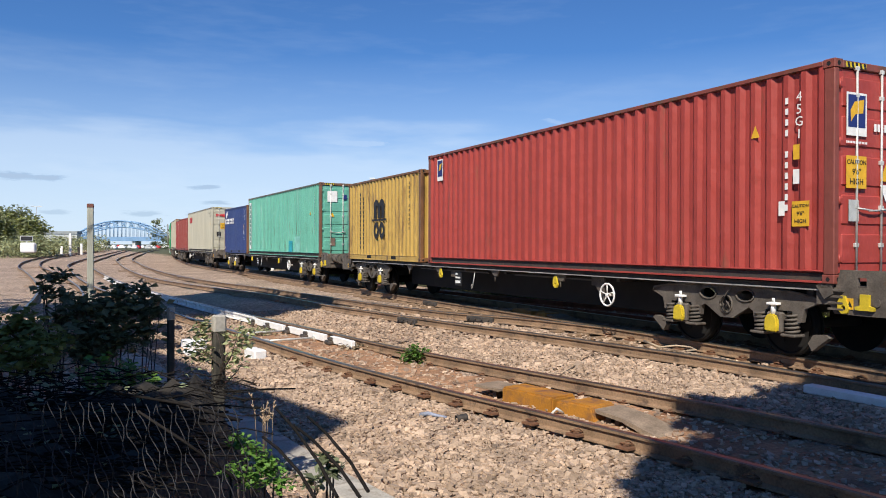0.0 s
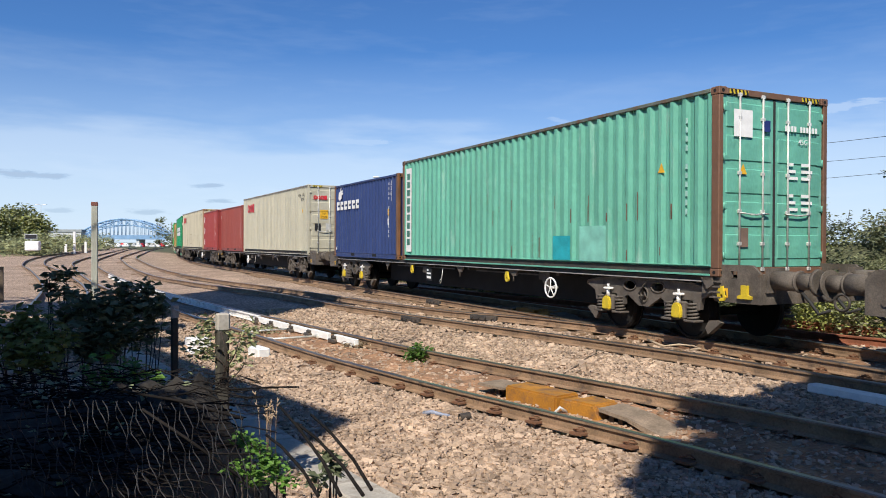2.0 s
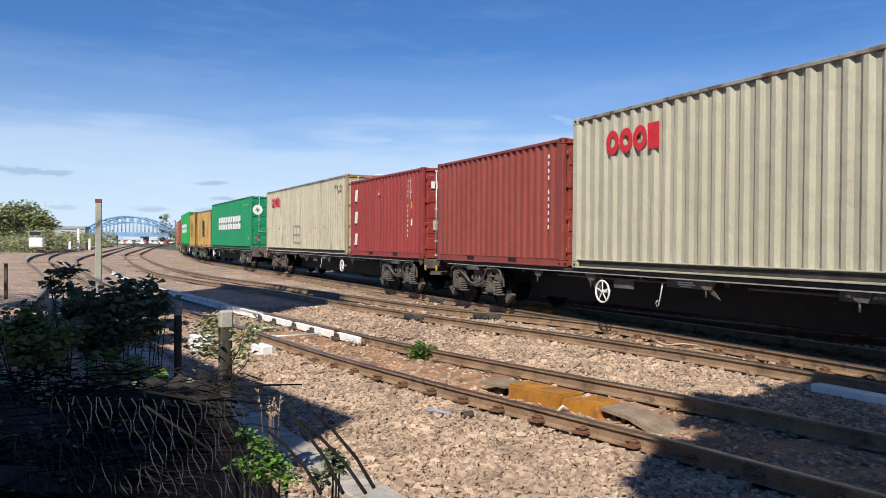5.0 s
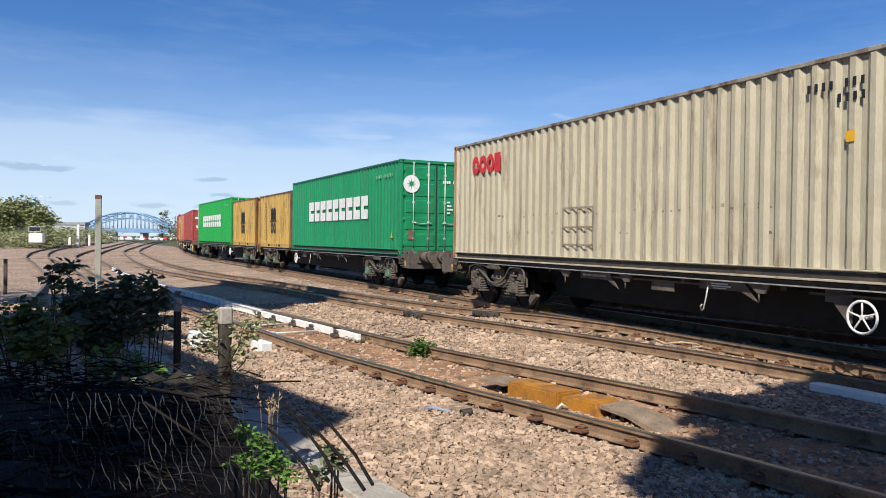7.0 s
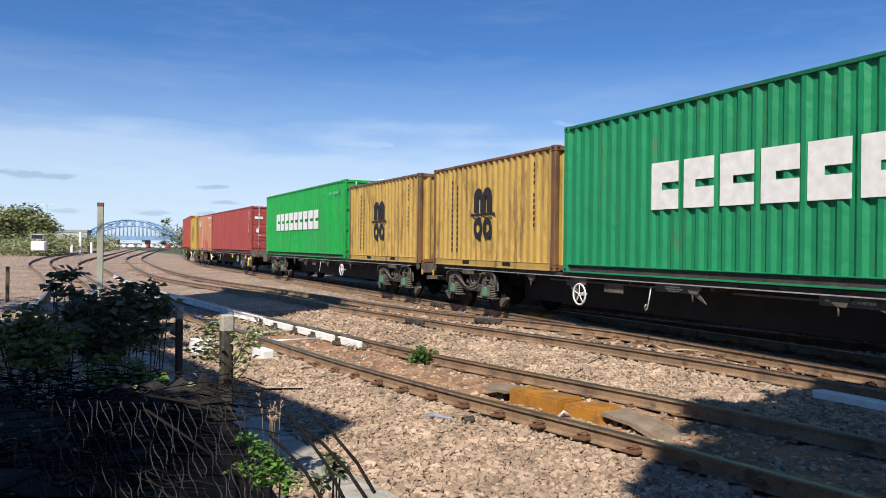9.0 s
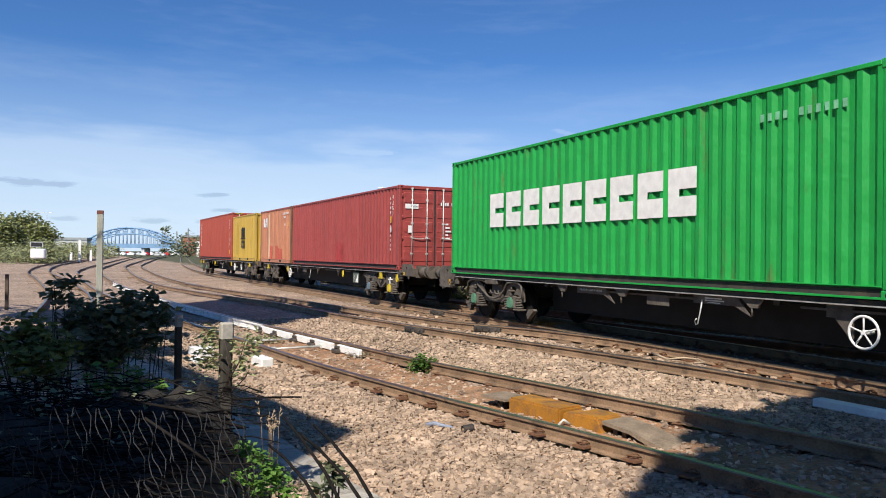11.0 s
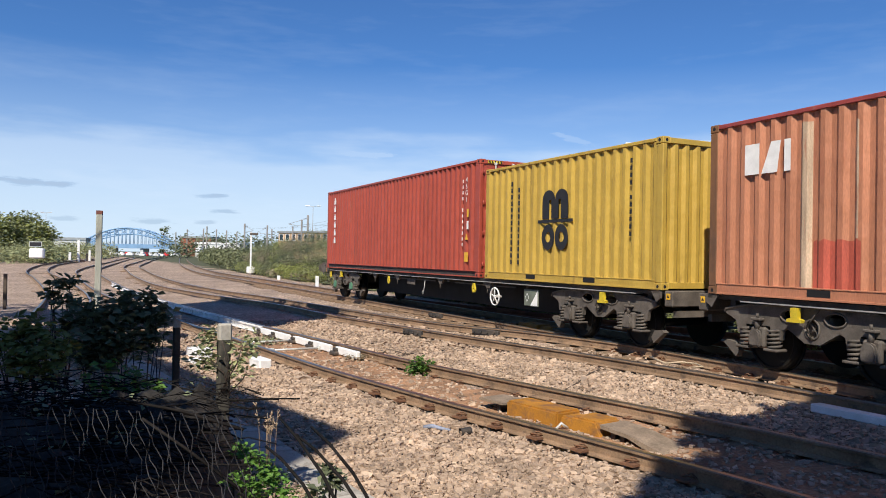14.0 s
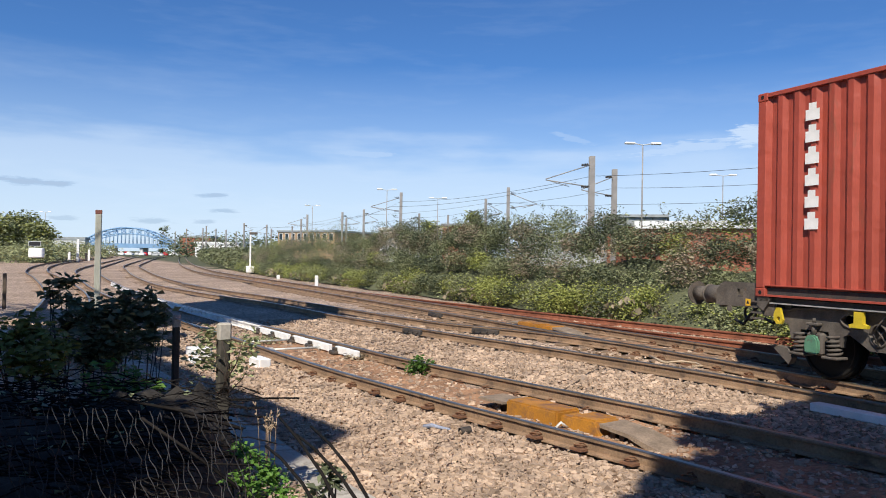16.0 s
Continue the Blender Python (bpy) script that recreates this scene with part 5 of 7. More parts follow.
# ---- plants ----
M_LEAF_A = leaf_mat("leaf_mid_green", (0.275, 0.295, 0.15))
M_LEAF_B = leaf_mat("leaf_dark_green", (0.18, 0.205, 0.115))
M_LEAF_C = leaf_mat("leaf_yellow_green", (0.27, 0.29, 0.08))
M_LEAF_D = leaf_mat("leaf_dry_brown", (0.34, 0.28, 0.19))
M_BARK = mat("bark", (0.10, 0.075, 0.055), 0.9, 0, 0.3, 6, 60, 0.5)
M_STEM = mat("bramble_stem", (0.07, 0.05, 0.04), 0.7, 0, 0.3, 9, 80, 0.3)


def leaf_mesh(name, P, size, material, seed, parent=None, droop=0.4, jitter=0.35):
    """Many small folded leaves at the points P."""
    rg = np.random.default_rng(seed)
    n = len(P)
    a = rg.uniform(0, math.tau, n)
    d = np.stack([np.cos(a), np.sin(a), rg.normal(0, droop, n)], 1)
    d /= np.linalg.norm(d, axis=1)[:, None]
    up = np.stack([rg.normal(0, 0.5, n), rg.normal(0, 0.5, n), np.ones(n)], 1)
    u = np.cross(d, up)
    u /= np.linalg.norm(u, axis=1)[:, None]
    nn = np.cross(u, d)
    L = (size * rg.uniform(1 - jitter, 1 + jitter, n))[:, None]
    Wd = L * 0.36
    v = np.stack([P, P + d * L * 0.45 + u * Wd + nn * L * 0.08, P + d * L - nn * L * 0.06, P + d * L * 0.45 - u * Wd + nn * L * 0.08], 1).reshape(-1, 3)
    i = np.arange(n)[:, None] * 4
    F = np.concatenate([i + np.array([[0, 1, 2]]), i + np.array([[0, 2, 3]])], 0)
    return mesh_of(name, v, F, material, parent)


def shell(rg, c, r, n, fill=0.3):
    """Points in an uneven ellipsoid, mostly near its surface, above its middle for the most part."""
    d = rg.normal(0, 1, (n, 3))
    d /= np.linalg.norm(d, axis=1)[:, None]
    rad = 1 - fill * rg.random(n) ** 1.5
    rad *= 1 + 0.18 * np.sin(d[:, 0] * 5 + c[0]) * np.sin(d[:, 1] * 6 + c[1]) + 0.1 * np.sin(d[:, 2] * 9)
    return np.asarray(c) + d * rad[:, None] * np.asarray(r)


def limb(bm, p, q, r, r2, rg, n=5, wob=0.08):
    p, q = np.array(p, float), np.array(q, float)
    pts = [p + (q - p) * k / n + (rg.normal(0, wob, 3) * np.linalg.norm(q - p) * (0 < k < n)) for k in range(n + 1)]
    tube(bm, pts, r, 6, r2)
    return pts


def tree(name, base, height, spread, seed, label, leaf=0.16, count=5000, mats=None, crown_low=0.3, clumps=16):
    rg = np.random.default_rng(seed)
    ob = tagged(empty(name, pose(*base)), label, "tree")
    bm = bmesh.new()
    trunk = limb(bm, (0, 0, -0.3), (rg.normal(0, 0.2), rg.normal(0, 0.2), height * 0.75), height * 0.03, height * 0.008, rg, 7, 0.02)
    P = []
    for k in range(clumps):
        a, t = rg.uniform(0, math.tau), rg.uniform(crown_low, 0.95)
        z = height * t
        rr = spread * (1 - 0.55 * abs(t - 0.5) / 0.5) * rg.uniform(0.35, 0.8)
        c = (rr * math.cos(a), rr * math.sin(a), z)
        limb(bm, trunk[min(6, int(t * 6) + 1)], c, height * 0.009, height * 0.003, rg)
        r = spread * rg.uniform(0.28, 0.5)
        P.append(shell(rg, c, (r, r, r * 0.75), count // clumps, 0.7))
    part("trunk", bm, M_BARK, ob)
    P = np.concatenate(P)
    pick = rg.random(len(P)) < 0.6
    ms = mats or (M_LEAF_A, M_LEAF_B)
    leaf_mesh("crown", P[pick], leaf, ms[0], seed + 1, ob)
    leaf_mesh("crown", P[~pick], leaf, ms[1], seed + 2, ob)
    return ob


def beside(s, d):
    """The point d metres to the right of the train's centre line at s, as an array."""
    p, q = on_line(s), on_line(s + 0.5)
    t = (q - p) / np.linalg.norm(q - p)
    return p + np.array([t[1], -t[0]]) * d


def thicket():
    """The overgrown bank behind the tracks."""
    rg = np.random.default_rng(5)
    # bank of earth under the shrubs
    V, F = [], []
    ss = np.arange(-6, 150, 2.0)
    prof = [(3.6, -0.15), (4.3, 0.55), (5.3, 1.15), (6.5, 1.45), (8.5, 1.35), (11, 0.4), (12, -0.25)]
    for s in ss:
        k = np.interp(s, [-6, 12, 60, 150], [0.9, 1.0, 0.75, 0.5])
        for d, z in prof:
            p = beside(s, d + 0.35 * math.sin(s * 0.9 + d))
            V.append((p[0], p[1], z * k * (1 + 0.18 * math.sin(s * 0.7 + d * 2))))
    n = len(prof)
    for i in range(len(ss) - 1):
        for j in range(n - 1):
            F.append((i * n + j, i * n + j + 1, (i + 1) * n + j + 1, (i + 1) * n + j))
    tagged(mesh_of("bank", V, F, M_EARTH, smooth=True), "low earth bank under tangled shrubs", "bank", kind="structure")
    sets = {0: [], 1: [], 2: [], 3: []}
    twigs = bmesh.new()
    for s in np.arange(-5, 78, 0.62):
        near = s < 45
        p = beside(s, 3.8 + rg.uniform(-0.15, 0.2))
        sets[2 if rg.random() < 0.55 else 0].append(shell(rg, (p[0], p[1], 0.05), (0.5, 0.5, 0.4), 260 if near else 90, 0.6))
        for row in range(4):
            d = 4.0 + row * 1.05 + rg.uniform(-0.4, 0.4)
            hz = np.interp(s, [-5, 13, 19, 23, 27, 45, 78], [0.95, 1.02, 1.06, 1.16, 1.25, 1.25, 1.0])
            z = (0.3, 1.05, 1.75, 2.15)[row] * hz * rg.uniform(0.75, 1.15)
            if row == 3 and rg.random() < 0.35:
                z += rg.uniform(0.1, 0.5)
            p = beside(s + rg.uniform(-0.4, 0.4), d)
            r = rg.uniform(0.5, 0.85)
            cnt = int((700 if near else 280) * (1.25 if row < 2 else 1.35))
            pts = shell(rg, (p[0], p[1], z), (r, r, r * 0.72), cnt, 0.55)
            w = rg.random()
            if row == 0:
                key = 2 if w < 0.45 else (0 if w < 0.8 else 1)
            else:
                key = 0 if w < 0.42 else (1 if w < 0.72 else (2 if w < 0.78 else 3))
            sets[key].append(pts)
            if row >= 2 and near and rg.random() < 0.75:
                for _ in range(3):
                    b = np.array([p[0], p[1], z + r * 0.3]) + rg.normal(0, 0.3, 3)
                    e = b + np.array([rg.normal(0, 0.25), rg.normal(0, 0.25), rg.uniform(0.12, 0.38)])
                    tube(twigs, [b, (b + e) / 2 + rg.normal(0, 0.05, 3), e], 0.009, 4, 0.004)
                    tw = b + (e - b) * rg.uniform(0.25, 1.0, (16, 1)) + rg.normal(0, 0.05, (16, 3))
                    sets[1 if rg.random() < 0.5 else 0].append(tw)
    names = {0: ("shrub_leaves", M_LEAF_A, "mid-green shrub leaves on the bank"), 1: ("shrub_leaves", M_LEAF_B, "dark green shrub leaves on the bank"),
             2: ("creeper_leaves", M_LEAF_C, "yellow-green creeper leaves along the bank's foot"), 3: ("dry_leaves", M_LEAF_D, "dry brown seed heads and leaves on the bank")}
    for k, (nm, mt, lb) in names.items():
        tagged(leaf_mesh(nm, np.concatenate(sets[k]), 0.078 if k != 2 else 0.08, mt, 40 + k), lb, "shrubs", kind="stuff")
    tagged(part("twigs", twigs, M_STEM), "bare twigs standing out of the shrubs", "shrubs", kind="stuff")
    far = []
    for s in np.arange(78, 175, 1.6):
        for d in (4.2, 6.0, 8.0):
            p = beside(s, d)
            far.append(shell(rg, (p[0], p[1], rg.uniform(0.3, 1.5)), (1.3, 1.3, 0.95), 110, 0.4))
    tagged(leaf_mesh("far_shrubs", np.concatenate(far), 0.3, M_LEAF_A, 61), "distant green shrubs beside the line", "shrubs", kind="stuff")
    # dry grass at the foot
    g = []
    for s in np.arange(2, 60, 0.05):
        p = beside(s, 3.45 + rg.uniform(-0.1, 0.5))
        if math.sin(s * 0.8) + 0.6 * math.sin(s * 2.1) > 0.1:
            g.append((p[0], p[1], rg.uniform(-0.1, 0.35)))
    tagged(leaf_mesh("dry_grass", np.array(g), 0.22, M_LEAF_D, 66, droop=1.6), "dry pale grass at the foot of the bank", "grass", kind="stuff")


thicket()


def ray_to(u, v, depth):
    """A point depth metres ahead for a place in the picture's final view."""
    a = np.array([(u - 784) / 1348, 1.0, (441 - v) / 1348])
    R = Matrix.Rotation(radians(-0.06), 3, "Z") @ Matrix.Rotation(radians(0.55), 3, "X") @ Matrix.Rotation(radians(-1.04), 3, "Y")
    d = R @ Vector(a)
    return Vector(EYE) + d * (depth / d.y)


M_MAST = mat("mast_steel", (0.30, 0.28, 0.26), 0.6, 0.2, 0.15, 2, 40, 0.1)
M_WIRE = mat("wire", (0.07, 0.07, 0.075), 0.6, 0.3, 0.1, 2, 40, 0)
M_CONCRETE = mat("concrete", (0.40, 0.37, 0.32), 0.9, 0, 0.2, 4, 50, 0.4, dirt=(0.2, 0.17, 0.13), dirt_at=0.6)
M_PALEGREY = mat("pale_grey_paint", (0.55, 0.56, 0.55), 0.6, 0, 0.12, 3, 40, 0.1)


def mast(u, v, depth, arm=0, w=0.28):
    """An overhead-line mast with its bracket arm; its top at the place given."""
    p = ray_to(u, v, depth)
    ob = tagged(empty("line_mast", pose(p.x, p.y, 0)), "grey steel overhead line mast", "mast", group="overhead line masts")
    bm = bmesh.new()
    k = w / 2
    box(bm, -k, k, -k, k * -0.72, -0.4, p.z)
    box(bm, -k, k, k * 0.72, k, -0.4, p.z)
    box(bm, -k * 0.15, k * 0.15, -k * 0.72, k * 0.72, -0.4, p.z)
    part("column", bm, M_MAST, ob)
    if arm:
        bm = bmesh.new()
        cyl(bm, (0, 0, p.z - 0.5), (arm, -0.4, p.z - 1.5), 0.035, 6)
        cyl(bm, (0, 0, p.z - 1.9), (arm, -0.4, p.z - 1.55), 0.035, 6)
        cyl(bm, (arm * 0.9, -0.36, p.z - 1.6), (arm * 0.5, -0.2, p.z - 1.9), 0.025, 6)
        ar = part("bracket_arm", bm, M_MAST, ob)
        bm = bmesh.new()
        sgn = 1 if arm > 0 else -1
        for z0, z1 in ((p.z - 0.5, -0.25), (p.z - 1.9, 0.08)):
            for q in range(4):
                x = sgn * (0.25 + q * 0.11)
                cyl(bm, (x, -0.05, z0 + z1 * abs(x / arm) * 1.0), (x + sgn * 0.05, -0.06, z0 + z1 * abs(x / arm)), 0.085, 8)
        part("insulator", bm, M_STEEL_DARK, ar)
    return p


MAST_TOPS = []
for u, v, depth, arm in ((1048, 277, 47, -2.9), (1088, 300, 54, -2.4), (710, 341, 77, -3.0), (900, 332, 70, 2.6), (860, 352, 83, 1.8), (606, 376, 113, 2.6), (644, 371, 106, 2.0),
                         (742, 378, 100, -2.4), (793, 381, 108, 0), (544, 380, 123, -3.0), (533, 388, 140, 0), (472, 398, 160, -2.0), (432, 395, 168, 2.0), (400, 407, 200, 0),
                         (382, 405, 215, -3.0), (365, 400, 200, 0), (359, 404, 215, 0), (517, 400, 170, 0), (480, 405, 190, 2.0), (418, 410, 230, 0), (310, 410, 260, 0), (330, 405, 250, 2.5), (613, 386, 125, 0)):
    MAST_TOPS.append(mast(u, v, depth, arm, 0.34 if depth < 60 else 0.28))


def wire(pts, r, label):
    bm = bmesh.new()
    pts = [Vector(p) for p in pts]
    out = []
    for a, b in zip(pts, pts[1:]):
        for k in range(8):
            q = a.lerp(b, k / 8)
            q.z -= (b - a).length * 0.012 * 4 * (k / 8) * (1 - k / 8)
            out.append(q)
    out.append(pts[-1])
    tube(bm, out, r, 4)
    tagged(part("overhead_wire", bm, M_WIRE), label, "wire", group="overhead wires")


wire([ray_to(1700, 262, 33), ray_to(1048, 312, 47), ray_to(710, 357, 77), ray_to(606, 388, 113), ray_to(480, 410, 190)], 0.012, "thin dark catenary wire between the masts")
wire([ray_to(1700, 330, 40), ray_to(1088, 362, 54), ray_to(900, 358, 70), ray_to(742, 385, 100), ray_to(533, 396, 140)], 0.012, "thin dark contact wire between the masts")
wire([ray_to(1700, 300, 38), ray_to(1088, 333, 54), ray_to(860, 360, 83), ray_to(644, 380, 106), ray_to(472, 402, 160)], 0.012, "thin dark feeder wire between the masts")
wire([ray_to(1020, 323, 47), ray_to(690, 366, 77), ray_to(606, 384, 113), ray_to(432, 402, 168)], 0.012, "thin dark contact wire between the masts")


def street_lamp(u, v, depth, heads=2):
    p = ray_to(u, v, depth)
    ob = tagged(empty("street_lamp", pose(p.x, p.y, 0)), "tall grey twin-headed street lamp", "street lamp", group="street lamps")
    bm = bmesh.new()
    cyl(bm, (0, 0, -0.3), (0, 0, p.z), 0.075, 8, 0.04)
    part("column", bm, M_MAST, ob)
    for sg in ((1, -1) if heads == 2 else (1,)):
        bm = bmesh.new()
        cyl(bm, (0, 0, p.z), (sg * 0.6, 0, p.z + 0.1), 0.04, 6)
        part("bracket", bm, M_PALEGREY, ob)
        bm = bmesh.new()
        box(bm, min(sg * 0.55, sg * 1.3), max(sg * 0.55, sg * 1.3), -0.16, 0.16, p.z + 0.04, p.z + 0.2, bevel=0.05)
        part("lamp_head", bm, M_WHITE, ob)


for u, v, depth in ((1138, 257, 54), (1280, 312, 72), (685, 337, 97), (775, 352, 109), (553, 365, 130), (80, 376, 174)):
    street_lamp(u, v, depth)

# ---- buildings ----
M_BRICK = mat("red_brick", (0.36, 0.13, 0.08), 0.9, 0, 0.2, 1.2, 25, 0.3)
M_TAN = mat("tan_brick", (0.50, 0.33, 0.19), 0.9, 0, 0.15, 1.0, 20, 0.2)
M_ROOFGREY = mat("roof_sheet", (0.30, 0.32, 0.32), 0.6, 0, 0.15, 1.0, 20, 0.1)
M_FASCIA = mat("white_fascia", (0.82, 0.82, 0.80), 0.5, 0, 0.06, 1.5, 30, 0.05)
M_GLASS = mat("window_glass", (0.03, 0.04, 0.05), 0.08, 0, 0.1, 1, 10, 0, spec=0.8)


def building(name, u0, u1, v_top, depth0, depth1, wall, label, deep=14, fascia=0.0, windows=None, roof=None):
    """A block whose front runs between two places in the final view; the roofline at v_top of its first corner."""
    a, b = ray_to(u0, v_top, depth0), ray_to(u1, v_top, depth1)
    ht = a.z
    d = Vector((b.x - a.x, b.y - a.y, 0))
    L = d.length
    ob = tagged(empty(name, Matrix.Translation((a.x, a.y, -0.3)) @ Matrix.Rotation(math.atan2(d.y, d.x), 4, "Z")), label, "building")
    bm = bmesh.new()
    box(bm, 0, L, 0, deep, 0, ht + 0.3 - fascia)
    part("wall", bm, wall, ob)
    bm = bmesh.new()
    box(bm, -0.25, L + 0.25, -0.3, deep + 0.3, ht + 0.3 - fascia + 0.005, ht + 0.3)
    part("roof", bm, roof or M_ROOFGREY, ob)
    if windows:
        n, z0, z1, frac = windows
        for k in range(n):
            x0 = L * (k + 0.5 - frac / 2) / n
            x1 = L * (k + 0.5 + frac / 2) / n
            bm = bmesh.new()
            for q in ((x0, x1, z0, z0 + 0.08), (x0, x1, z1 - 0.08, z1), (x0, x0 + 0.08, z0 + 0.08, z1 - 0.08), (x1 - 0.08, x1, z0 + 0.08, z1 - 0.08)):
                box(bm, q[0], q[1], -0.08, -0.01, q[2], q[3])
            wd = part("window", bm, M_FASCIA, ob)
            bm = bmesh.new()
            box(bm, x0 + 0.08, x1 - 0.08, -0.04, -0.012, z0 + 0.08, z1 - 0.08)
            part("pane", bm, M_GLASS, wd)
    return ob


building("brick_workshop", 1130, 1330, 392, 62, 58, M_BRICK, "low red brick building with a white roof fascia", 12, fascia=0.6, roof=M_FASCIA)
building("brick_workshop", 1075, 1128, 396, 66, 65, M_BRICK, "low red brick annex behind the shrubs", 8, fascia=0.25)
building("flat_roof_shed", 1070, 1180, 380, 88, 86, M_ROOFGREY, "grey flat-roofed shed behind the brick building", 10, fascia=0.3)
building("office_block", 492, 592, 408, 205, 195, M_TAN, "tan brick office block with rows of windows", 20, fascia=0.5, windows=(9, 5.4, 7.2, 0.6))
building("office_block", 783, 832, 396, 150, 148, M_BRICK, "red brick block beyond the line", 12, fascia=0.4, windows=(4, 4.2, 5.6, 0.5))
building("warehouse", 88, 150, 419, 330, 330, M_PALEGREY, "long pale grey warehouse in the distance", 4, fascia=1.2)
building("station_building", 318, 372, 417, 330, 330, M_BRICK, "distant brick station building with a low roof", 15, fascia=0.8)
building("station_canopy", 345, 425, 428, 260, 255, M_FASCIA, "distant white platform canopy", 6, fascia=0.6, roof=M_FASCIA)
building("warehouse", 930, 1075, 414, 120, 112, M_PALEGREY, "pale grey warehouse behind the shrubs", 20, fascia=0.5)
building("white_hall", 672, 698, 403, 160, 158, M_FASCIA, "white-roofed hall behind the shrubs", 15, fascia=0.5, roof=M_FASCIA)


# ---- the far bridge ----
def bridge():
    M = mat("blue_bridge_paint", (0.20, 0.34, 0.52), 0.6, 0, 0.1, 0.3, 6, 0)
    D = 400.0
    a, b = ray_to(138, 432, D), ray_to(306, 434, D)
    ob = tagged(empty("arch_bridge", pose(a.x, a.y, 0)), "pale blue steel bowstring arch bridge across the tracks", "bridge")
    L = b.x - a.x
    z0 = a.z
    top = ray_to(222, 403, D).z
    for y in (0, 9.0):
        bm = bmesh.new()
        arc = []
        for k in range(25):
            t = k / 24
            arc.append((L * t, y, z0 + (top - z0) * (1 - (2 * t - 1) ** 2)))
        tube(bm, arc, 0.45, 6)
        part("arch", bm, M, ob)
        bm = bmesh.new()
        tube(bm, [(p[0], p[1], z0 + (p[2] - z0) * 0.66) for p in arc], 0.3, 6)
        part("lower_chord", bm, M, ob)
        for k in range(1, 24):
            bm = bmesh.new()
            x, _, z = arc[k]
            cyl(bm, (x, y, z0), (x, y, z), 0.16, 5)
            x2 = arc[k + 1 if k % 2 else k - 1][0]
            zz = z0 + (arc[k + 1 if k % 2 else k - 1][2] - z0) * 0.66
            cyl(bm, (x, y, z), (x2, y, zz), 0.16, 5)
            part("hanger", bm, M, ob)
        bm = bmesh.new()
        box(bm, -22, L + 30, y - 0.3, y + 0.3, z0 - 1.5, z0 + 0.7)
        part("deck_girder", bm, M, ob)
    for k in range(0, 25, 2):
        bm = bmesh.new()
        t = k / 24
        z = z0 + (top - z0) * (1 - (2 * t - 1) ** 2)
        if z > z0 + 4.5:
            cyl(bm, (L * t, 0, z), (L * t, 9.0, z), 0.25, 5)
        else:
            box(bm, L * t - 0.2, L * t + 0.2, 0.35, 8.65, z0 - 1.2, z0 - 0.6)
        part("cross_beam", bm, M, ob)
    bm = bmesh.new()
    box(bm, -22, L + 30, 0.3, 8.7, z0 - 0.4, z0)
    part("deck", bm, M_CONCRETE, ob)
    for x in (-1.0, L * 0.33, L * 0.66, L + 1.0):
        bm = bmesh.new()
        box(bm, x - 0.8, x + 0.8, 0.5, 8.5, -0.5, z0 - 1.51)
        part("pier", bm, M_PALEGREY, ob)


bridge()
rgd = np.random.default_rng(77)
for k in range(14):
    u = 195 + k * 9 + rgd.uniform(-3, 3)
    p = ray_to(u, 445, 300 + rgd.uniform(-25, 25))
    bm = bmesh.new()
    w_ = rgd.uniform(0.8, 1.5)
    box(bm, -w_, w_, -0.9, 0.9, 0.35, 1.2, bevel=0.2)
    box(bm, -w_ * 0.6, w_ * 0.5, -0.8, 0.8, 1.2, 1.7, bevel=0.2)
    o = part("parked_van", bm, (M_WHITE, M_PALEGREY, M_WHITE, M_REDMARK)[k % 4])
    o.matrix_basis = pose(p.x, p.y, -0.55)
    tagged(o, "distant parked van near the station", "van", group="parked vans")

# ---- trees in the distance ----
for k, (u, v, depth, sp) in enumerate(((8, 392, 118, 4.2), (40, 386, 126, 5.0), (66, 398, 112, 3.0), (-40, 380, 122, 5.5), (288, 398, 420, 4.0), (845, 383, 120, 4.0), (755, 400, 140, 4.0), (1180, 396, 150, 4.0))):
    p = ray_to(u, v, depth)
    tree("tree", (p.x, p.y, -0.3), p.z + 0.6, sp, 300 + k, "green broadleaf tree beyond the tracks", leaf=0.5, count=3600, crown_low=0.12, mats=(M_LEAF_A, M_LEAF_C))
hed = []
rgh = np.random.default_rng(31)
for u in np.arange(-30, 195, 3.0):
    p = ray_to(u, 452, rgh.uniform(95, 125) if u < 110 else rgh.uniform(150, 210))
    r = rgh.uniform(1.2, 2.0)
    hed.append(shell(rgh, (p.x, p.y, rgh.uniform(0.4, 1.3) if u < 110 else rgh.uniform(0.6, 2.2)), (r * 1.4, r * 1.4, r * 0.9), 220, 0.4))
tagged(leaf_mesh("hedge_leaves", np.concatenate(hed), 0.36, M_LEAF_A, 91), "far green hedge and scrub beside the tracks", "hedge", kind="stuff")
far = []
for u in np.arange(300, 1350, 5.0):
    p = ray_to(u, 452, rgh.uniform(240, 330))
    r = rgh.uniform(2.0, 4.5)
    far.append(shell(rgh, (p.x, p.y, rgh.uniform(0.5, 5.5)), (r * 1.5, r * 1.5, r), 90, 0.5))
tagged(leaf_mesh("far_tree_leaves", np.concatenate(far), 1.0, M_LEAF_B, 92), "dark green tree line on the horizon", "trees", kind="stuff")

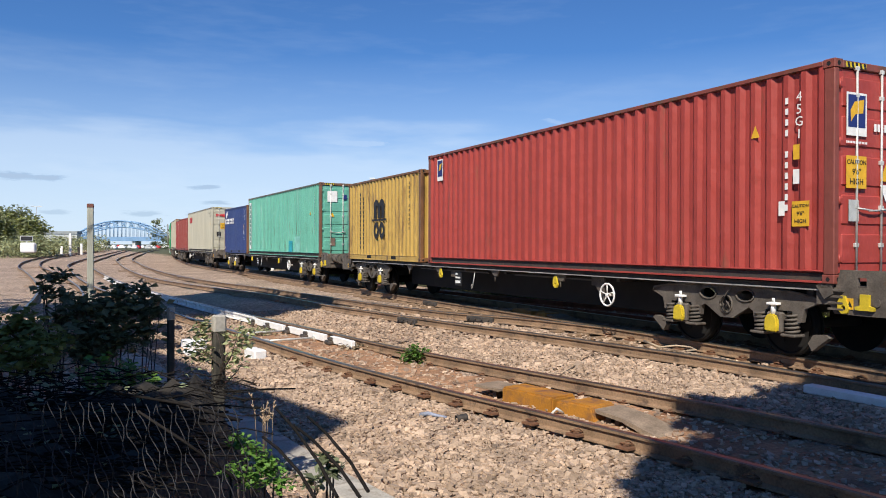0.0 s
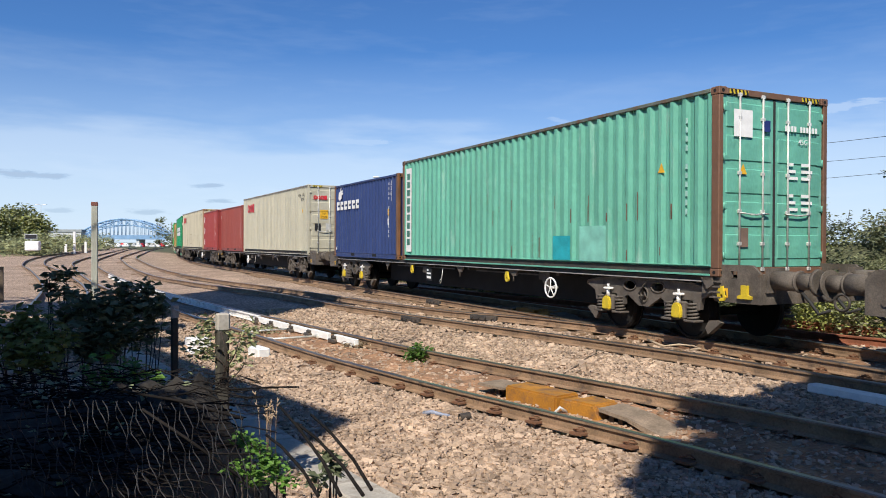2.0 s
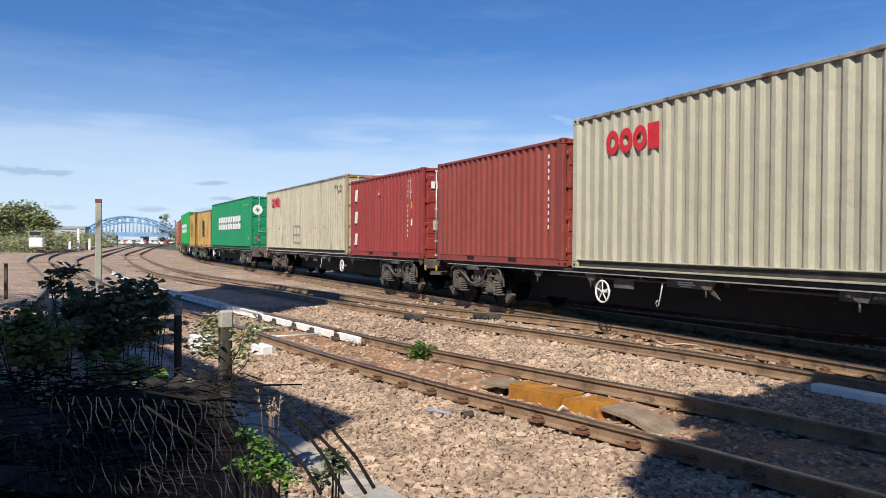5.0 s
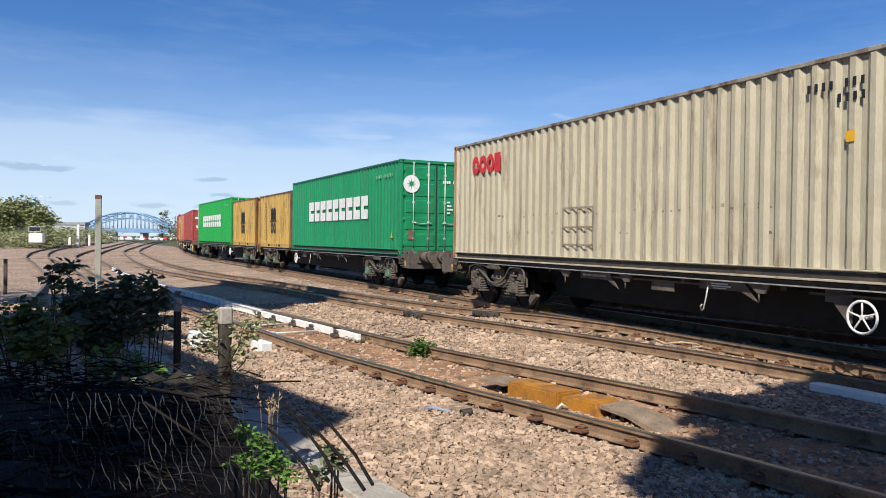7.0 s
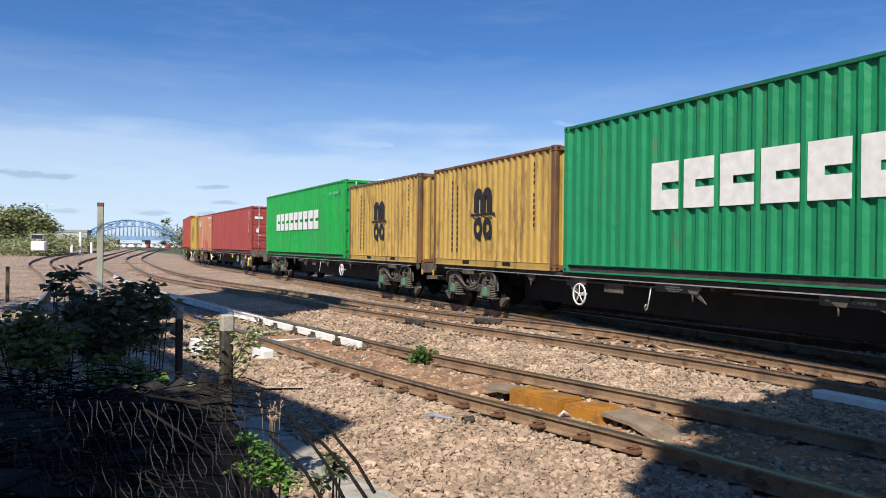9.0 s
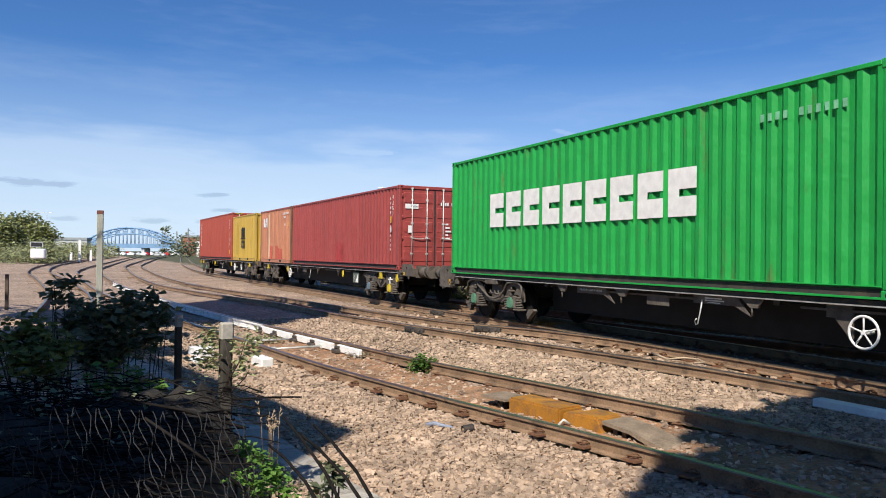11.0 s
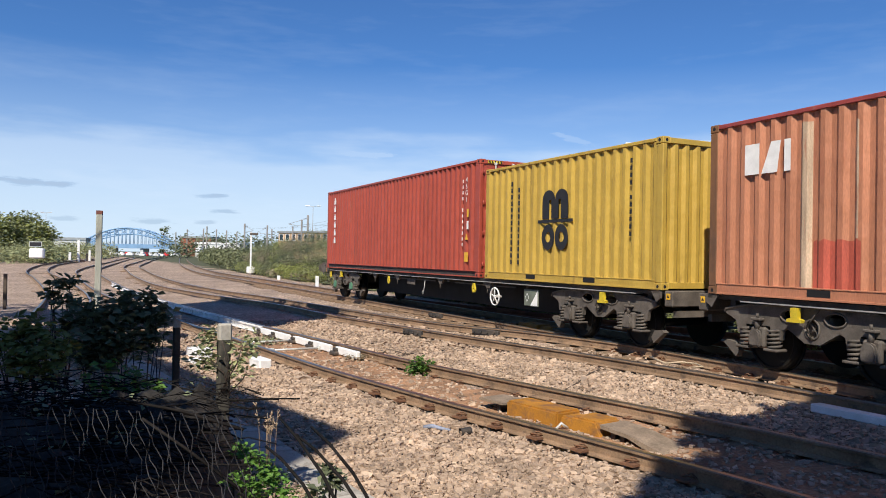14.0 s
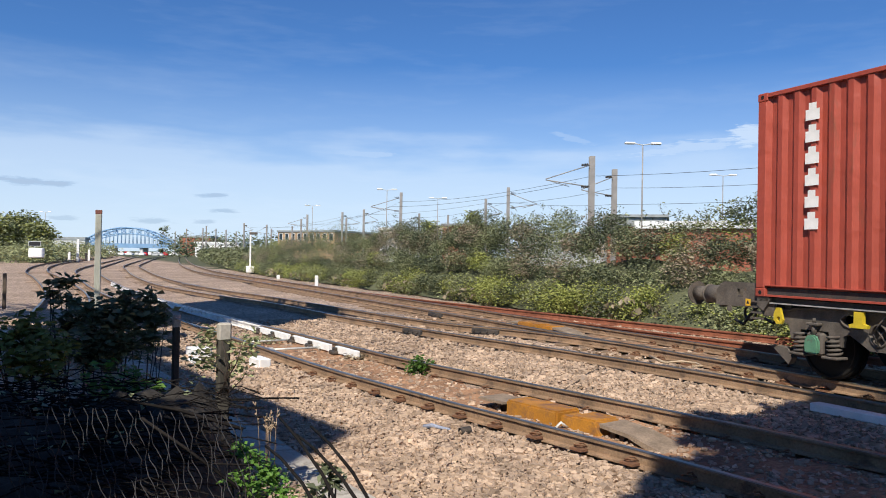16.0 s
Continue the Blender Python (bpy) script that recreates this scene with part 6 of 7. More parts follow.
# ---- line-side furniture ----
def post_thing(name, u, v_top, v_base, depth, w, material, label, cat, cap=None):
    p, q = ray_to(u, v_top, depth), ray_to(u, v_base, depth)
    ob = tagged(empty(name, pose(q.x, q.y, q.z, rz=20)), label, cat)
    h = p.z - q.z
    bm = bmesh.new()
    box(bm, -w / 2, w / 2, -w / 2, w / 2, -0.3, h, bevel=w * 0.08)
    part("shaft", bm, material, ob)
    if cap:
        bm = bmesh.new()
        box(bm, -w * 0.53, w * 0.53, -w * 0.53, w * 0.53, h - 0.12, h + 0.02, bevel=0.01)
        part("cap", bm, cap, ob, "dull red cap")
    return ob, h


post_thing("marker_post", 171, 373, 535, 26.5, 0.2, mat("weathered_post", (0.40, 0.40, 0.33), 0.9, 0, 0.2, 3, 30, 0.3, dirt=(0.22, 0.2, 0.15), dirt_at=0.6, stretch=(1, 1, 0.2)), "weathered grey concrete post with a red cap", "post", mat("cap_red", (0.2, 0.08, 0.06), 0.8))
ob, hh = post_thing("signal_post", 442, 410, 481, 62, 0.12, M_WHITE, "white-painted lineside signal post", "signal")
bm = bmesh.new()
box(bm, -0.3, 0.3, -0.3, 0.3, -0.1, 0.45, bevel=0.05)
part("base_box", bm, M_WHITE, ob)
bm = bmesh.new()
box(bm, -0.1, 0.55, -0.1, 0.1, hh - 0.25, hh - 0.05, bevel=0.03)
part("lamp_arm", bm, M_BOGIE, ob)
post_thing("marker_post", 137, 424, 460, 110, 0.35, M_WHITE, "white painted lineside post on ballast", "post")
post_thing("marker_post", 122, 446, 456, 100, 0.3, M_WHITE, "short white lineside post", "post")
post_thing("marker_post", 157, 442, 458, 110, 0.3, M_WHITE, "short white lineside post", "post")
post_thing("marker_post", 152, 448, 458, 105, 0.25, M_STEEL_DARK, "short dark lineside post", "post")
post_thing("timber_stake", 7, 484, 530, 24, 0.1, M_BARK, "short weathered timber stake", "post")
post_thing("marker_post", 492, 487, 499, 52, 0.2, M_WHITE, "short white lineside marker", "post")
post_thing("marker_post", 560, 488, 500, 40, 0.16, M_WHITE, "short white lineside marker", "post")
ob, hh = post_thing("relay_cabinet", 64, 439, 452, 88, 1.5, M_WHITE, "white lineside equipment cabinet", "cabinet")
ob, hh = post_thing("dark_sign", 61, 427, 437, 88, 0.1, M_PALEGREY, "dark sign board in a pale frame", "sign")
bm = bmesh.new()
box(bm, -0.65, 0.65, -0.06, 0.0, 0.05, hh, bevel=0.02)
part("frame", bm, M_PALEGREY, ob)
bm = bmesh.new()
box(bm, -0.58, 0.58, -0.09, -0.062, 0.12, hh - 0.07)
part("panel", bm, M_BLACKMARK, ob)


# ---- clouds ----
def clouds():
    m = bpy.data.materials.new("thin_cloud")
    m.use_nodes = True
    N, L = m.node_tree.nodes, m.node_tree.links
    N.remove(N["Principled BSDF"])
    tc, mp, no, n2 = N.new("ShaderNodeTexCoord"), N.new("ShaderNodeMapping"), N.new("ShaderNodeTexNoise"), N.new("ShaderNodeTexNoise")
    mp.inputs["Scale"].default_value = (1.0, 1.0, 5.5)
    mp.inputs["Rotation"].default_value = (0.0, radians(7), 0.0)
    L.new(tc.outputs["Object"], mp.inputs["Vector"])
    for n, s in ((no, 0.0011), (n2, 0.006)):
        n.inputs["Scale"].default_value, n.inputs["Detail"].default_value = s, 8
        L.new(mp.outputs["Vector"], n.inputs["Vector"])
    sep, low = N.new("ShaderNodeSeparateXYZ"), N.new("ShaderNodeMapRange")
    L.new(tc.outputs["Object"], sep.inputs[0])
    low.inputs["From Min"].default_value, low.inputs["From Max"].default_value = 100.0, 900.0
    low.inputs["To Min"].default_value, low.inputs["To Max"].default_value = 0.5, 0.0
    L.new(sep.outputs["Z"], low.inputs["Value"])
    edge, band, both = N.new("ShaderNodeMath"), N.new("ShaderNodeMapRange"), N.new("ShaderNodeMath")
    edge.operation, edge.inputs[1].default_value = "MULTIPLY_ADD", 620.0
    band.interpolation_type = "SMOOTHSTEP"
    band.inputs["From Min"].default_value, band.inputs["From Max"].default_value = 690.0, 860.0
    band.inputs["To Min"].default_value, band.inputs["To Max"].default_value = 0.3, 0.0
    L.new(no.outputs["Fac"], edge.inputs[0]), L.new(sep.outputs["Z"], edge.inputs[2]), L.new(edge.outputs[0], band.inputs["Value"])
    both.operation = "ADD"
    L.new(low.outputs[0], both.inputs[0]), L.new(band.outputs[0], both.inputs[1])
    mr = N.new("ShaderNodeMapRange")
    mr.inputs["From Min"].default_value, mr.inputs["From Max"].default_value = 0.5, 0.8
    mr.inputs["To Max"].default_value = 0.09
    av = N.new("ShaderNodeMath")
    av.operation = "MULTIPLY_ADD"
    av.inputs[1].default_value = 0.35
    L.new(n2.outputs["Fac"], av.inputs[0])
    off = N.new("ShaderNodeMath")
    off.operation = "SUBTRACT"
    off.inputs[1].default_value = 0.175
    L.new(no.outputs["Fac"], off.inputs[0]), L.new(off.outputs[0], av.inputs[2])
    L.new(av.outputs[0], mr.inputs["Value"])
    mx = N.new("ShaderNodeMath")
    mx.operation, mx.use_clamp = "ADD", True
    L.new(mr.outputs[0], mx.inputs[0]), L.new(both.outputs[0], mx.inputs[1])
    R = 3600.0
    em, tr, ms = N.new("ShaderNodeEmission"), N.new("ShaderNodeBsdfTransparent"), N.new("ShaderNodeMixShader")
    em.inputs["Color"].default_value, em.inputs["Strength"].default_value = (0.68, 0.80, 0.95, 1), 0.95
    tear = N.new("ShaderNodeTexNoise")
    tear.inputs["Scale"].default_value, tear.inputs["Detail"].default_value, tear.inputs["Roughness"].default_value = 0.011, 7, 0.62
    L.new(mp.outputs["Vector"], tear.inputs["Vector"])

    def wisp(u, v, wide, high, amount, slope=0.0):
        """How much of a small cloud covers each point: torn at its edge."""
        a = math.atan((u - 784) / 1348)
        c = ray_to(u, v, R * math.cos(a))
        dx, dz, sh = N.new("ShaderNodeMath"), N.new("ShaderNodeMath"), N.new("ShaderNodeMath")
        dx.operation, dx.inputs[1].default_value = "SUBTRACT", c.x
        dz.operation, dz.inputs[1].default_value = "SUBTRACT", c.z
        L.new(sep.outputs["X"], dx.inputs[0]), L.new(sep.outputs["Z"], dz.inputs[0])
        sh.operation, sh.inputs[1].default_value = "MULTIPLY_ADD", -slope
        L.new(dx.outputs[0], sh.inputs[0]), L.new(dz.outputs[0], sh.inputs[2])
        co, le, ad, mr2 = N.new("ShaderNodeCombineXYZ"), N.new("ShaderNodeVectorMath"), N.new("ShaderNodeMath"), N.new("ShaderNodeMapRange")
        k1, k2 = N.new("ShaderNodeMath"), N.new("ShaderNodeMath")
        k1.operation = k2.operation = "MULTIPLY"
        k1.inputs[1].default_value, k2.inputs[1].default_value = 1 / (wide * 2.67), 1 / (high * 2.67)
        L.new(dx.outputs[0], k1.inputs[0]), L.new(sh.outputs[0], k2.inputs[0])
        L.new(k1.outputs[0], co.inputs[0]), L.new(k2.outputs[0], co.inputs[1])
        le.operation = "LENGTH"
        L.new(co.outputs[0], le.inputs[0])
        ad.operation, ad.inputs[1].default_value = "MULTIPLY_ADD", -2.4
        L.new(tear.outputs["Fac"], ad.inputs[0]), L.new(le.outputs["Value"], ad.inputs[2])
        mr2.interpolation_type = "SMOOTHSTEP"
        mr2.inputs["From Min"].default_value, mr2.inputs["From Max"].default_value = -0.75, 0.0
        mr2.inputs["To Min"].default_value, mr2.inputs["To Max"].default_value = amount, 0.0
        L.new(ad.outputs[0], mr2.inputs["Value"])
        return mr2.outputs[0]

    def most(outs):
        last = outs[0]
        for o in outs[1:]:
            m2 = N.new("ShaderNodeMath")
            m2.operation = "MAXIMUM"
            L.new(last, m2.inputs[0]), L.new(o, m2.inputs[1])
            last = m2.outputs[0]
        return last

    white = most([wisp(650, 273, 75, 7, 0.5, -0.03), wisp(1015, 246, 45, 8, 0.35, -0.3), wisp(1210, 262, 130, 13, 0.6, 0.13), wisp(1330, 240, 40, 22, 0.75, 0.1), wisp(850, 300, 260, 24, 0.35), wisp(1480, 225, 80, 10, 0.5, 0.1), wisp(330, 300, 260, 20, 0.2, 0.04)])
    grey = most([wisp(40, 320, 50, 6, 0.8, -0.06), wisp(95, 324, 24, 5, 0.8), wisp(378, 346, 28, 5, 0.8), wisp(396, 374, 26, 4, 0.7), wisp(270, 391, 30, 5, 0.6), wisp(365, 393, 20, 4, 0.6), wisp(115, 386, 20, 4, 0.5)])
    puff = N.new("ShaderNodeMath")
    puff.operation = "MAXIMUM"
    L.new(mx.outputs[0], puff.inputs[0]), L.new(most([white, grey]), puff.inputs[1])
    tone = N.new("ShaderNodeMix")
    tone.data_type = "RGBA"
    tone.inputs["A"].default_value, tone.inputs["B"].default_value = (0.68, 0.80, 0.95, 1), (0.40, 0.50, 0.66, 1)
    L.new(grey, tone.inputs["Factor"]), L.new(tone.outputs["Result"], em.inputs["Color"])
    L.new(puff.outputs[0], ms.inputs["Fac"]), L.new(tr.outputs[0], ms.inputs[1]), L.new(em.outputs[0], ms.inputs[2])
    L.new(ms.outputs[0], N["Material Output"].inputs["Surface"])
    V, F = [], []
    az = np.radians(np.linspace(-60, 60, 49))
    zs = np.linspace(-30, 1700, 8)
    for a in az:
        for z in zs:
            V.append((R * math.sin(a), R * math.cos(a), z))
    for i in range(len(az) - 1):
        for j in range(len(zs) - 1):
            k = i * len(zs) + j
            F.append((k, k + 1, k + len(zs) + 1, k + len(zs)))
    tagged(mesh_of("backdrop", V, F, m, smooth=True), "thin white cloud and haze low in a blue sky", "sky", kind="structure")


clouds()


# ---- out of view: a wall and trees that shade the foreground ----
# stand-in wall, never in view, added to cast the straight-edged shadow
bm = bmesh.new()
box(bm, 0, 9.0, 0, 6.0, -0.6, 10.6)
bmesh.ops.recalc_face_normals(bm, faces=bm.faces)
hut = part("shade_wall", bm, M_BRICK)
hut.matrix_basis = pose(-3.87, -1.78, 0, rz=127.0)
tagged(hut, "unseen wall added to shade the foreground", "wall", kind="structure")


def shade_tree(base, spots, seed, top):
    """A tall tree outside the view; spots: places on the ground that its boughs shade, with radius."""
    rg = np.random.default_rng(seed)
    ob = tagged(empty("tree", pose(*base)), "tall leafy tree beside the viewer", "tree")
    bm = bmesh.new()
    limb(bm, (0, 0, -0.4), (0, 0, top), 0.28, 0.1, rg, 7, 0.015)
    P = []
    for x, y, r, h in spots:
        k = h / math.tan(SUN_EL)
        c = np.array([x + math.sin(SUN_AZ) * k - base[0], y + math.cos(SUN_AZ) * k - base[1], h])
        limb(bm, (0, 0, min(top, h * 0.8)), c, 0.09, 0.02, rg)
        P.append(shell(rg, c, (r, r, r * 0.6), int(2300 * r * r) + 250, 0.95))
    part("trunk", bm, M_BARK, ob)
    leaf_mesh("crown", np.concatenate(P), 0.26, M_LEAF_B, seed, ob)


shade_tree((6.5, -11.0, -0.5), [(5.2, 9.0, 0.75, 8.0), (5.9, 8.6, 0.9, 8.6), (4.5, 9.0, 0.55, 7.6), (6.8, 8.8, 0.8, 8.2), (3.6, 7.6, 0.6, 8.0), (4.4, 7.8, 0.7, 8.0),
                                (3.0, 6.1, 0.7, 7.8), (5.4, 8.0, 0.9, 8.4), (7.5, 8.4, 1.0, 8.0), (4.0, 6.4, 0.9, 8.0), (5.0, 8.8, 0.9, 8.2), (6.4, 8.6, 0.9, 8.2), (4.8, 7.0, 1.0, 8.3), (6.2, 8.2, 1.0, 8.0), (3.6, 8.4, 0.4, 8.0), (7.6, 9.2, 0.9, 8.0), (4.7, 9.2, 0.5, 8.0), (4.2, 8.4, 0.6, 8.2), (3.4, 6.9, 0.6, 8.0),
                                (3.25, 8.1, 0.5, 8.0), (3.4, 8.7, 0.5, 8.2), (3.4, 7.5, 0.6, 8.1), (2.3, 6.7, 0.45, 8.1), (2.9, 7.0, 0.55, 8.4), (2.0, 6.2, 0.35, 8.0), (2.6, 6.0, 0.5, 7.9)], 501, 8.5)
shade_tree((-19.5, 17.5, -0.5), [(-4.6, 25.0, 1.1, 10.5), (-6.2, 26.2, 1.2, 10.5), (-7.6, 28.0, 1.5, 10.0), (-8.9, 29.4, 1.2, 10.4), (-5.6, 22.5, 1.2, 10.6), (-7.4, 23.6, 1.4, 10.5),
                                 (-9.2, 25.6, 1.6, 10.0), (-8.2, 20.6, 1.3, 10.5), (-9.9, 22.0, 1.5, 10.0), (-11.6, 23.8, 1.7, 10.0), (-3.3, 24.6, 0.6, 10.4), (-3.9, 22.9, 0.9, 10.4), (-5.0, 23.7, 1.1, 10.4), (-6.6, 25.2, 1.2, 10.3), (-4.9, 21.4, 0.7, 10.4), (-6.3, 22.6, 1.0, 10.4), (-7.6, 24.4, 1.1, 10.4)], 502, 10.5)
shade_tree((-11.0, 6.0, -0.5), [(-6.4, 14.6, 1.2, 8.0), (-8.0, 16.4, 1.4, 8.0), (-9.6, 18.2, 1.5, 8.0), (-7.0, 17.6, 1.0, 8.4), (-11.0, 16.0, 1.6, 8.0), (-9.0, 13.6, 1.5, 8.0), (-6.5, 12.0, 1.0, 7.6)], 503, 8.0)


def canopy():
    """Dense trees added as light blockers to darken the foreground, all outside the view."""
    rg = np.random.default_rng(88)
    for k, (bx, by, clumps) in enumerate((((-6.2), 1.0, [(-5.6, 2.2, 2.6, 1.3), (-4.6, 1.0, 1.4, 1.3), (-5.0, 0.0, 3.4, 1.6)]),
                                          ((-3.0), -2.6, [(-4.7, 0.8, 5.0, 1.5), (-2.0, -1.6, 2.4, 1.0), (-3.6, -1.6, 2.2, 1.5), (-2.6, -0.8, 3.2, 1.1),
                                                         (-3.4, 2.1, 3.0, 1.0), (-2.9, 1.5, 3.0, 0.9), (-2.35, 1.1, 3.1, 0.6), (-3.3, 1.4, 3.3, 0.8), (-2.4, 0.5, 3.2, 0.75), (-2.2, -0.3, 3.1, 0.5)]))):
        ob = tagged(empty("tree", pose(bx, by, -0.4)), "unseen dense tree added to darken the foreground", "tree")
        bm = bmesh.new()
        limb(bm, (0, 0, -0.3), (0, 0, 5.0), 0.2, 0.06, rg, 6, 0.02)
        P = []
        for x, y, z, r in clumps:
            c = np.array([x - bx, y - by, z + 0.4])
            limb(bm, (0, 0, min(4.5, z * 0.8)), c, 0.06, 0.015, rg)
            P.append(shell(rg, c, (r, r, r * 0.8), int(900 * r), 0.9))
        part("trunk", bm, M_BARK, ob)
        leaf_mesh("crown", np.concatenate(P), 0.2, M_LEAF_B, 90 + k, ob)


canopy()


# ---- loose stones ----
def stones():
    rg = np.random.default_rng(11)
    Ps = []
    for y0, y1, dens in ((3.6, 7.5, 1150), (7.5, 10.5, 850), (10.5, 14.5, 560), (14.5, 22.0, 230)):
        wid = 0.62 * y1 * 2
        n = int(dens * wid * (y1 - y0))
        Ps.append(np.stack([rg.uniform(-wid / 2, wid / 2, n), rg.uniform(y0, y1, n)], 1))
    P = np.concatenate(Ps)
    keep = np.abs(P[:, 0]) < 0.61 * P[:, 1] + 0.3
    P = P[keep]

    def away(line, offs, gap):
        nr = side_of(line)
        ok = np.ones(len(P), bool)
        near = line[np.hypot(line[:, 0], line[:, 1]) < 32]
        nr = nr[np.hypot(line[:, 0], line[:, 1]) < 32]
        for o in offs:
            q = near + nr * o
            d = np.min(np.hypot(P[:, None, 0] - q[None, :, 0], P[:, None, 1] - q[None, :, 1]), axis=1)
            ok &= d > gap
        return ok

    fine = np.ones(len(P), bool)
    for line, offs in ((T1, (-0.75, 0.75)), (TRAIN_LINE, (-0.75, 0.75)), (join, (0,)), (jj, (0,))):
        fine &= away(line[::1], offs, 0.13)
    dd = P[:, 0] * 0.9 + P[:, 1] * 0.436
    fine &= (dd < 13.2) & (P[:, 0] * 0.82 + P[:, 1] * 0.57 > 2.1)
    # fewer stones between the rails of the train's track
    lot = rg.random(len(P))

    def between(line, a, b):
        """Which stones lie a to b metres to the right of a line."""
        near = np.hypot(line[:, 0], line[:, 1]) < 32
        q, nr = line[near], side_of(line)[near]
        d2 = (P[:, None, 0] - q[None, :, 0]) ** 2 + (P[:, None, 1] - q[None, :, 1]) ** 2
        k = np.argmin(d2, axis=1)
        off = ((P - q[k]) * nr[k]).sum(1)
        return (off > a) & (off < b)

    fine &= ~(between(TRAIN_LINE, -1.55, 0.75) & (lot < 0.93))
    fine &= ~(between(TRAIN_LINE, 0.75, 4.0) & (lot < 0.5))
    fine &= ~(between(T1, -0.75, 0.75) & (lot < 0.8))
    P = P[fine]
    n = len(P)
    dist = np.hypot(P[:, 0], P[:, 1])
    size = rg.lognormal(0, 0.32, n) * np.interp(dist, [4, 9, 20], [0.0185, 0.0205, 0.027])
    cube = np.array([(x, y, z) for x in (-1, 1) for y in (-1, 1) for z in (-1, 1)], float)
    V = cube[None] * rg.uniform(0.45, 1.15, (n, 8, 3))
    V *= np.stack([rg.uniform(0.8, 1.5, n), rg.uniform(0.7, 1.1, n), rg.uniform(0.45, 0.85, n)], 1)[:, None, :]
    a = rg.uniform(0, math.tau, n)
    ti = rg.normal(0, 0.5, n)
    c, s_ = np.cos(a)[:, None], np.sin(a)[:, None]
    ct, st = np.cos(ti)[:, None], np.sin(ti)[:, None]
    y2, z2 = V[..., 1] * ct - V[..., 2] * st, V[..., 1] * st + V[..., 2] * ct
    V = np.stack([V[..., 0] * c - y2 * s_, V[..., 0] * s_ + y2 * c, z2], -1) * size[:, None, None]
    V[..., 0] += P[:, None, 0]
    V[..., 1] += P[:, None, 1]
    z = ground_height(P[:, 0], P[:, 1]) + rg.uniform(0.0, 0.045, n)
    V[..., 2] += z[:, None]
    q = np.array([(0, 1, 3, 2), (4, 6, 7, 5), (0, 4, 5, 1), (2, 3, 7, 6), (0, 2, 6, 4), (1, 5, 7, 3)])
    F = (np.arange(n)[:, None, None] * 8 + q[None]).reshape(-1, 4)
    tagged(mesh_of("ballast_stones", V.reshape(-1, 3), F, M_STONE), "loose pinkish-brown angular ballast stones", "ballast", kind="stuff")


stones()

# ---- fittings on the tracks ----
M_ORANGE = mat("ochre_paint", (0.42, 0.185, 0.024), 0.6, 0, 0.2, 3, 50, 0.08, dirt=(0.20, 0.10, 0.05), dirt_at=0.54)
M_RAMP = mat("worn_ramp", (0.25, 0.19, 0.135), 0.85, 0, 0.3, 5, 50, 0.4, dirt=(0.12, 0.09, 0.06))


def magnet(m, label):
    """A track magnet under its painted cover, with a ramp at each end; +x along the track, away."""
    ob = tagged(empty("track_magnet", m), label, "track magnet", group="track magnets")
    for x0, x1, x2, wd, zt in ((-0.06, 0.82, 0.82, 0.2, 0.04), (-0.78, -0.28, -0.64, 0.2, 0.04), (-0.28, -0.06, -0.28, 0.15, 0.0)):
        bm = bmesh.new()
        lo = min(x0, x1)
        plate(bm, [(lo, -0.22), (max(x0, x1), -0.22), (max(x0, x1), zt), (x2 if x2 < x1 else lo, zt)], -wd, wd)
        bmesh.ops.bevel(bm, geom=list(bm.edges), offset=0.022, segments=2, affect="EDGES", clamp_overlap=True)
        part("cover", bm, M_ORANGE, ob, "ochre-painted steel cover")
    for pts in ([(-0.72, 0.025), (-1.1, -0.01), (-1.62, -0.13), (-1.66, -0.2), (-1.6, -0.2), (-1.1, -0.05), (-0.74, -0.015)], [(0.86, 0.0), (1.32, 0.0), (1.34, -0.03), (0.86, -0.03)]):
        bm = bmesh.new()
        plate(bm, pts, -0.2, 0.22)
        part("ramp", bm, M_RAMP, ob, "worn steel ramp")
    for x0 in (-0.98, -0.86, 1.0):
        bm = bmesh.new()
        box(bm, x0 - 0.03, x0 + 0.03, -0.16, 0.16, -0.24, -0.035)
        part("strut", bm, M_STEEL_DARK, ob)
    bm = bmesh.new()
    tube(bm, [(-0.2, 0.16, -0.12), (-0.17, 0.24, -0.06), (-0.13, 0.27, -0.12), (-0.1, 0.29, -0.2)], 0.018, 6)
    part("cable", bm, M_GALV, ob)
    bm = bmesh.new()
    box(bm, -1.0, 1.2, -0.28, 0.28, -0.26, -0.225)
    part("base", bm, M_RAMP, ob)


def at_line(line, y):
    """Place and heading on a line of track at the distance y."""
    i = int(np.argmin(np.abs(line[:, 1] - y)))
    d = line[i + 2] - line[i - 2]
    return line[i, 0], line[i, 1], math.degrees(math.atan2(d[1], d[0]))


x, y, a = at_line(T1, 8.95)
magnet(pose(x, y, -0.25, rz=a), "ochre track magnet between the rails with worn ramps")
x, y, a = at_line(TRAIN_LINE, 18.0)
magnet(pose(x, y, -0.04, rz=a), "ochre track magnet between the freight line's rails")

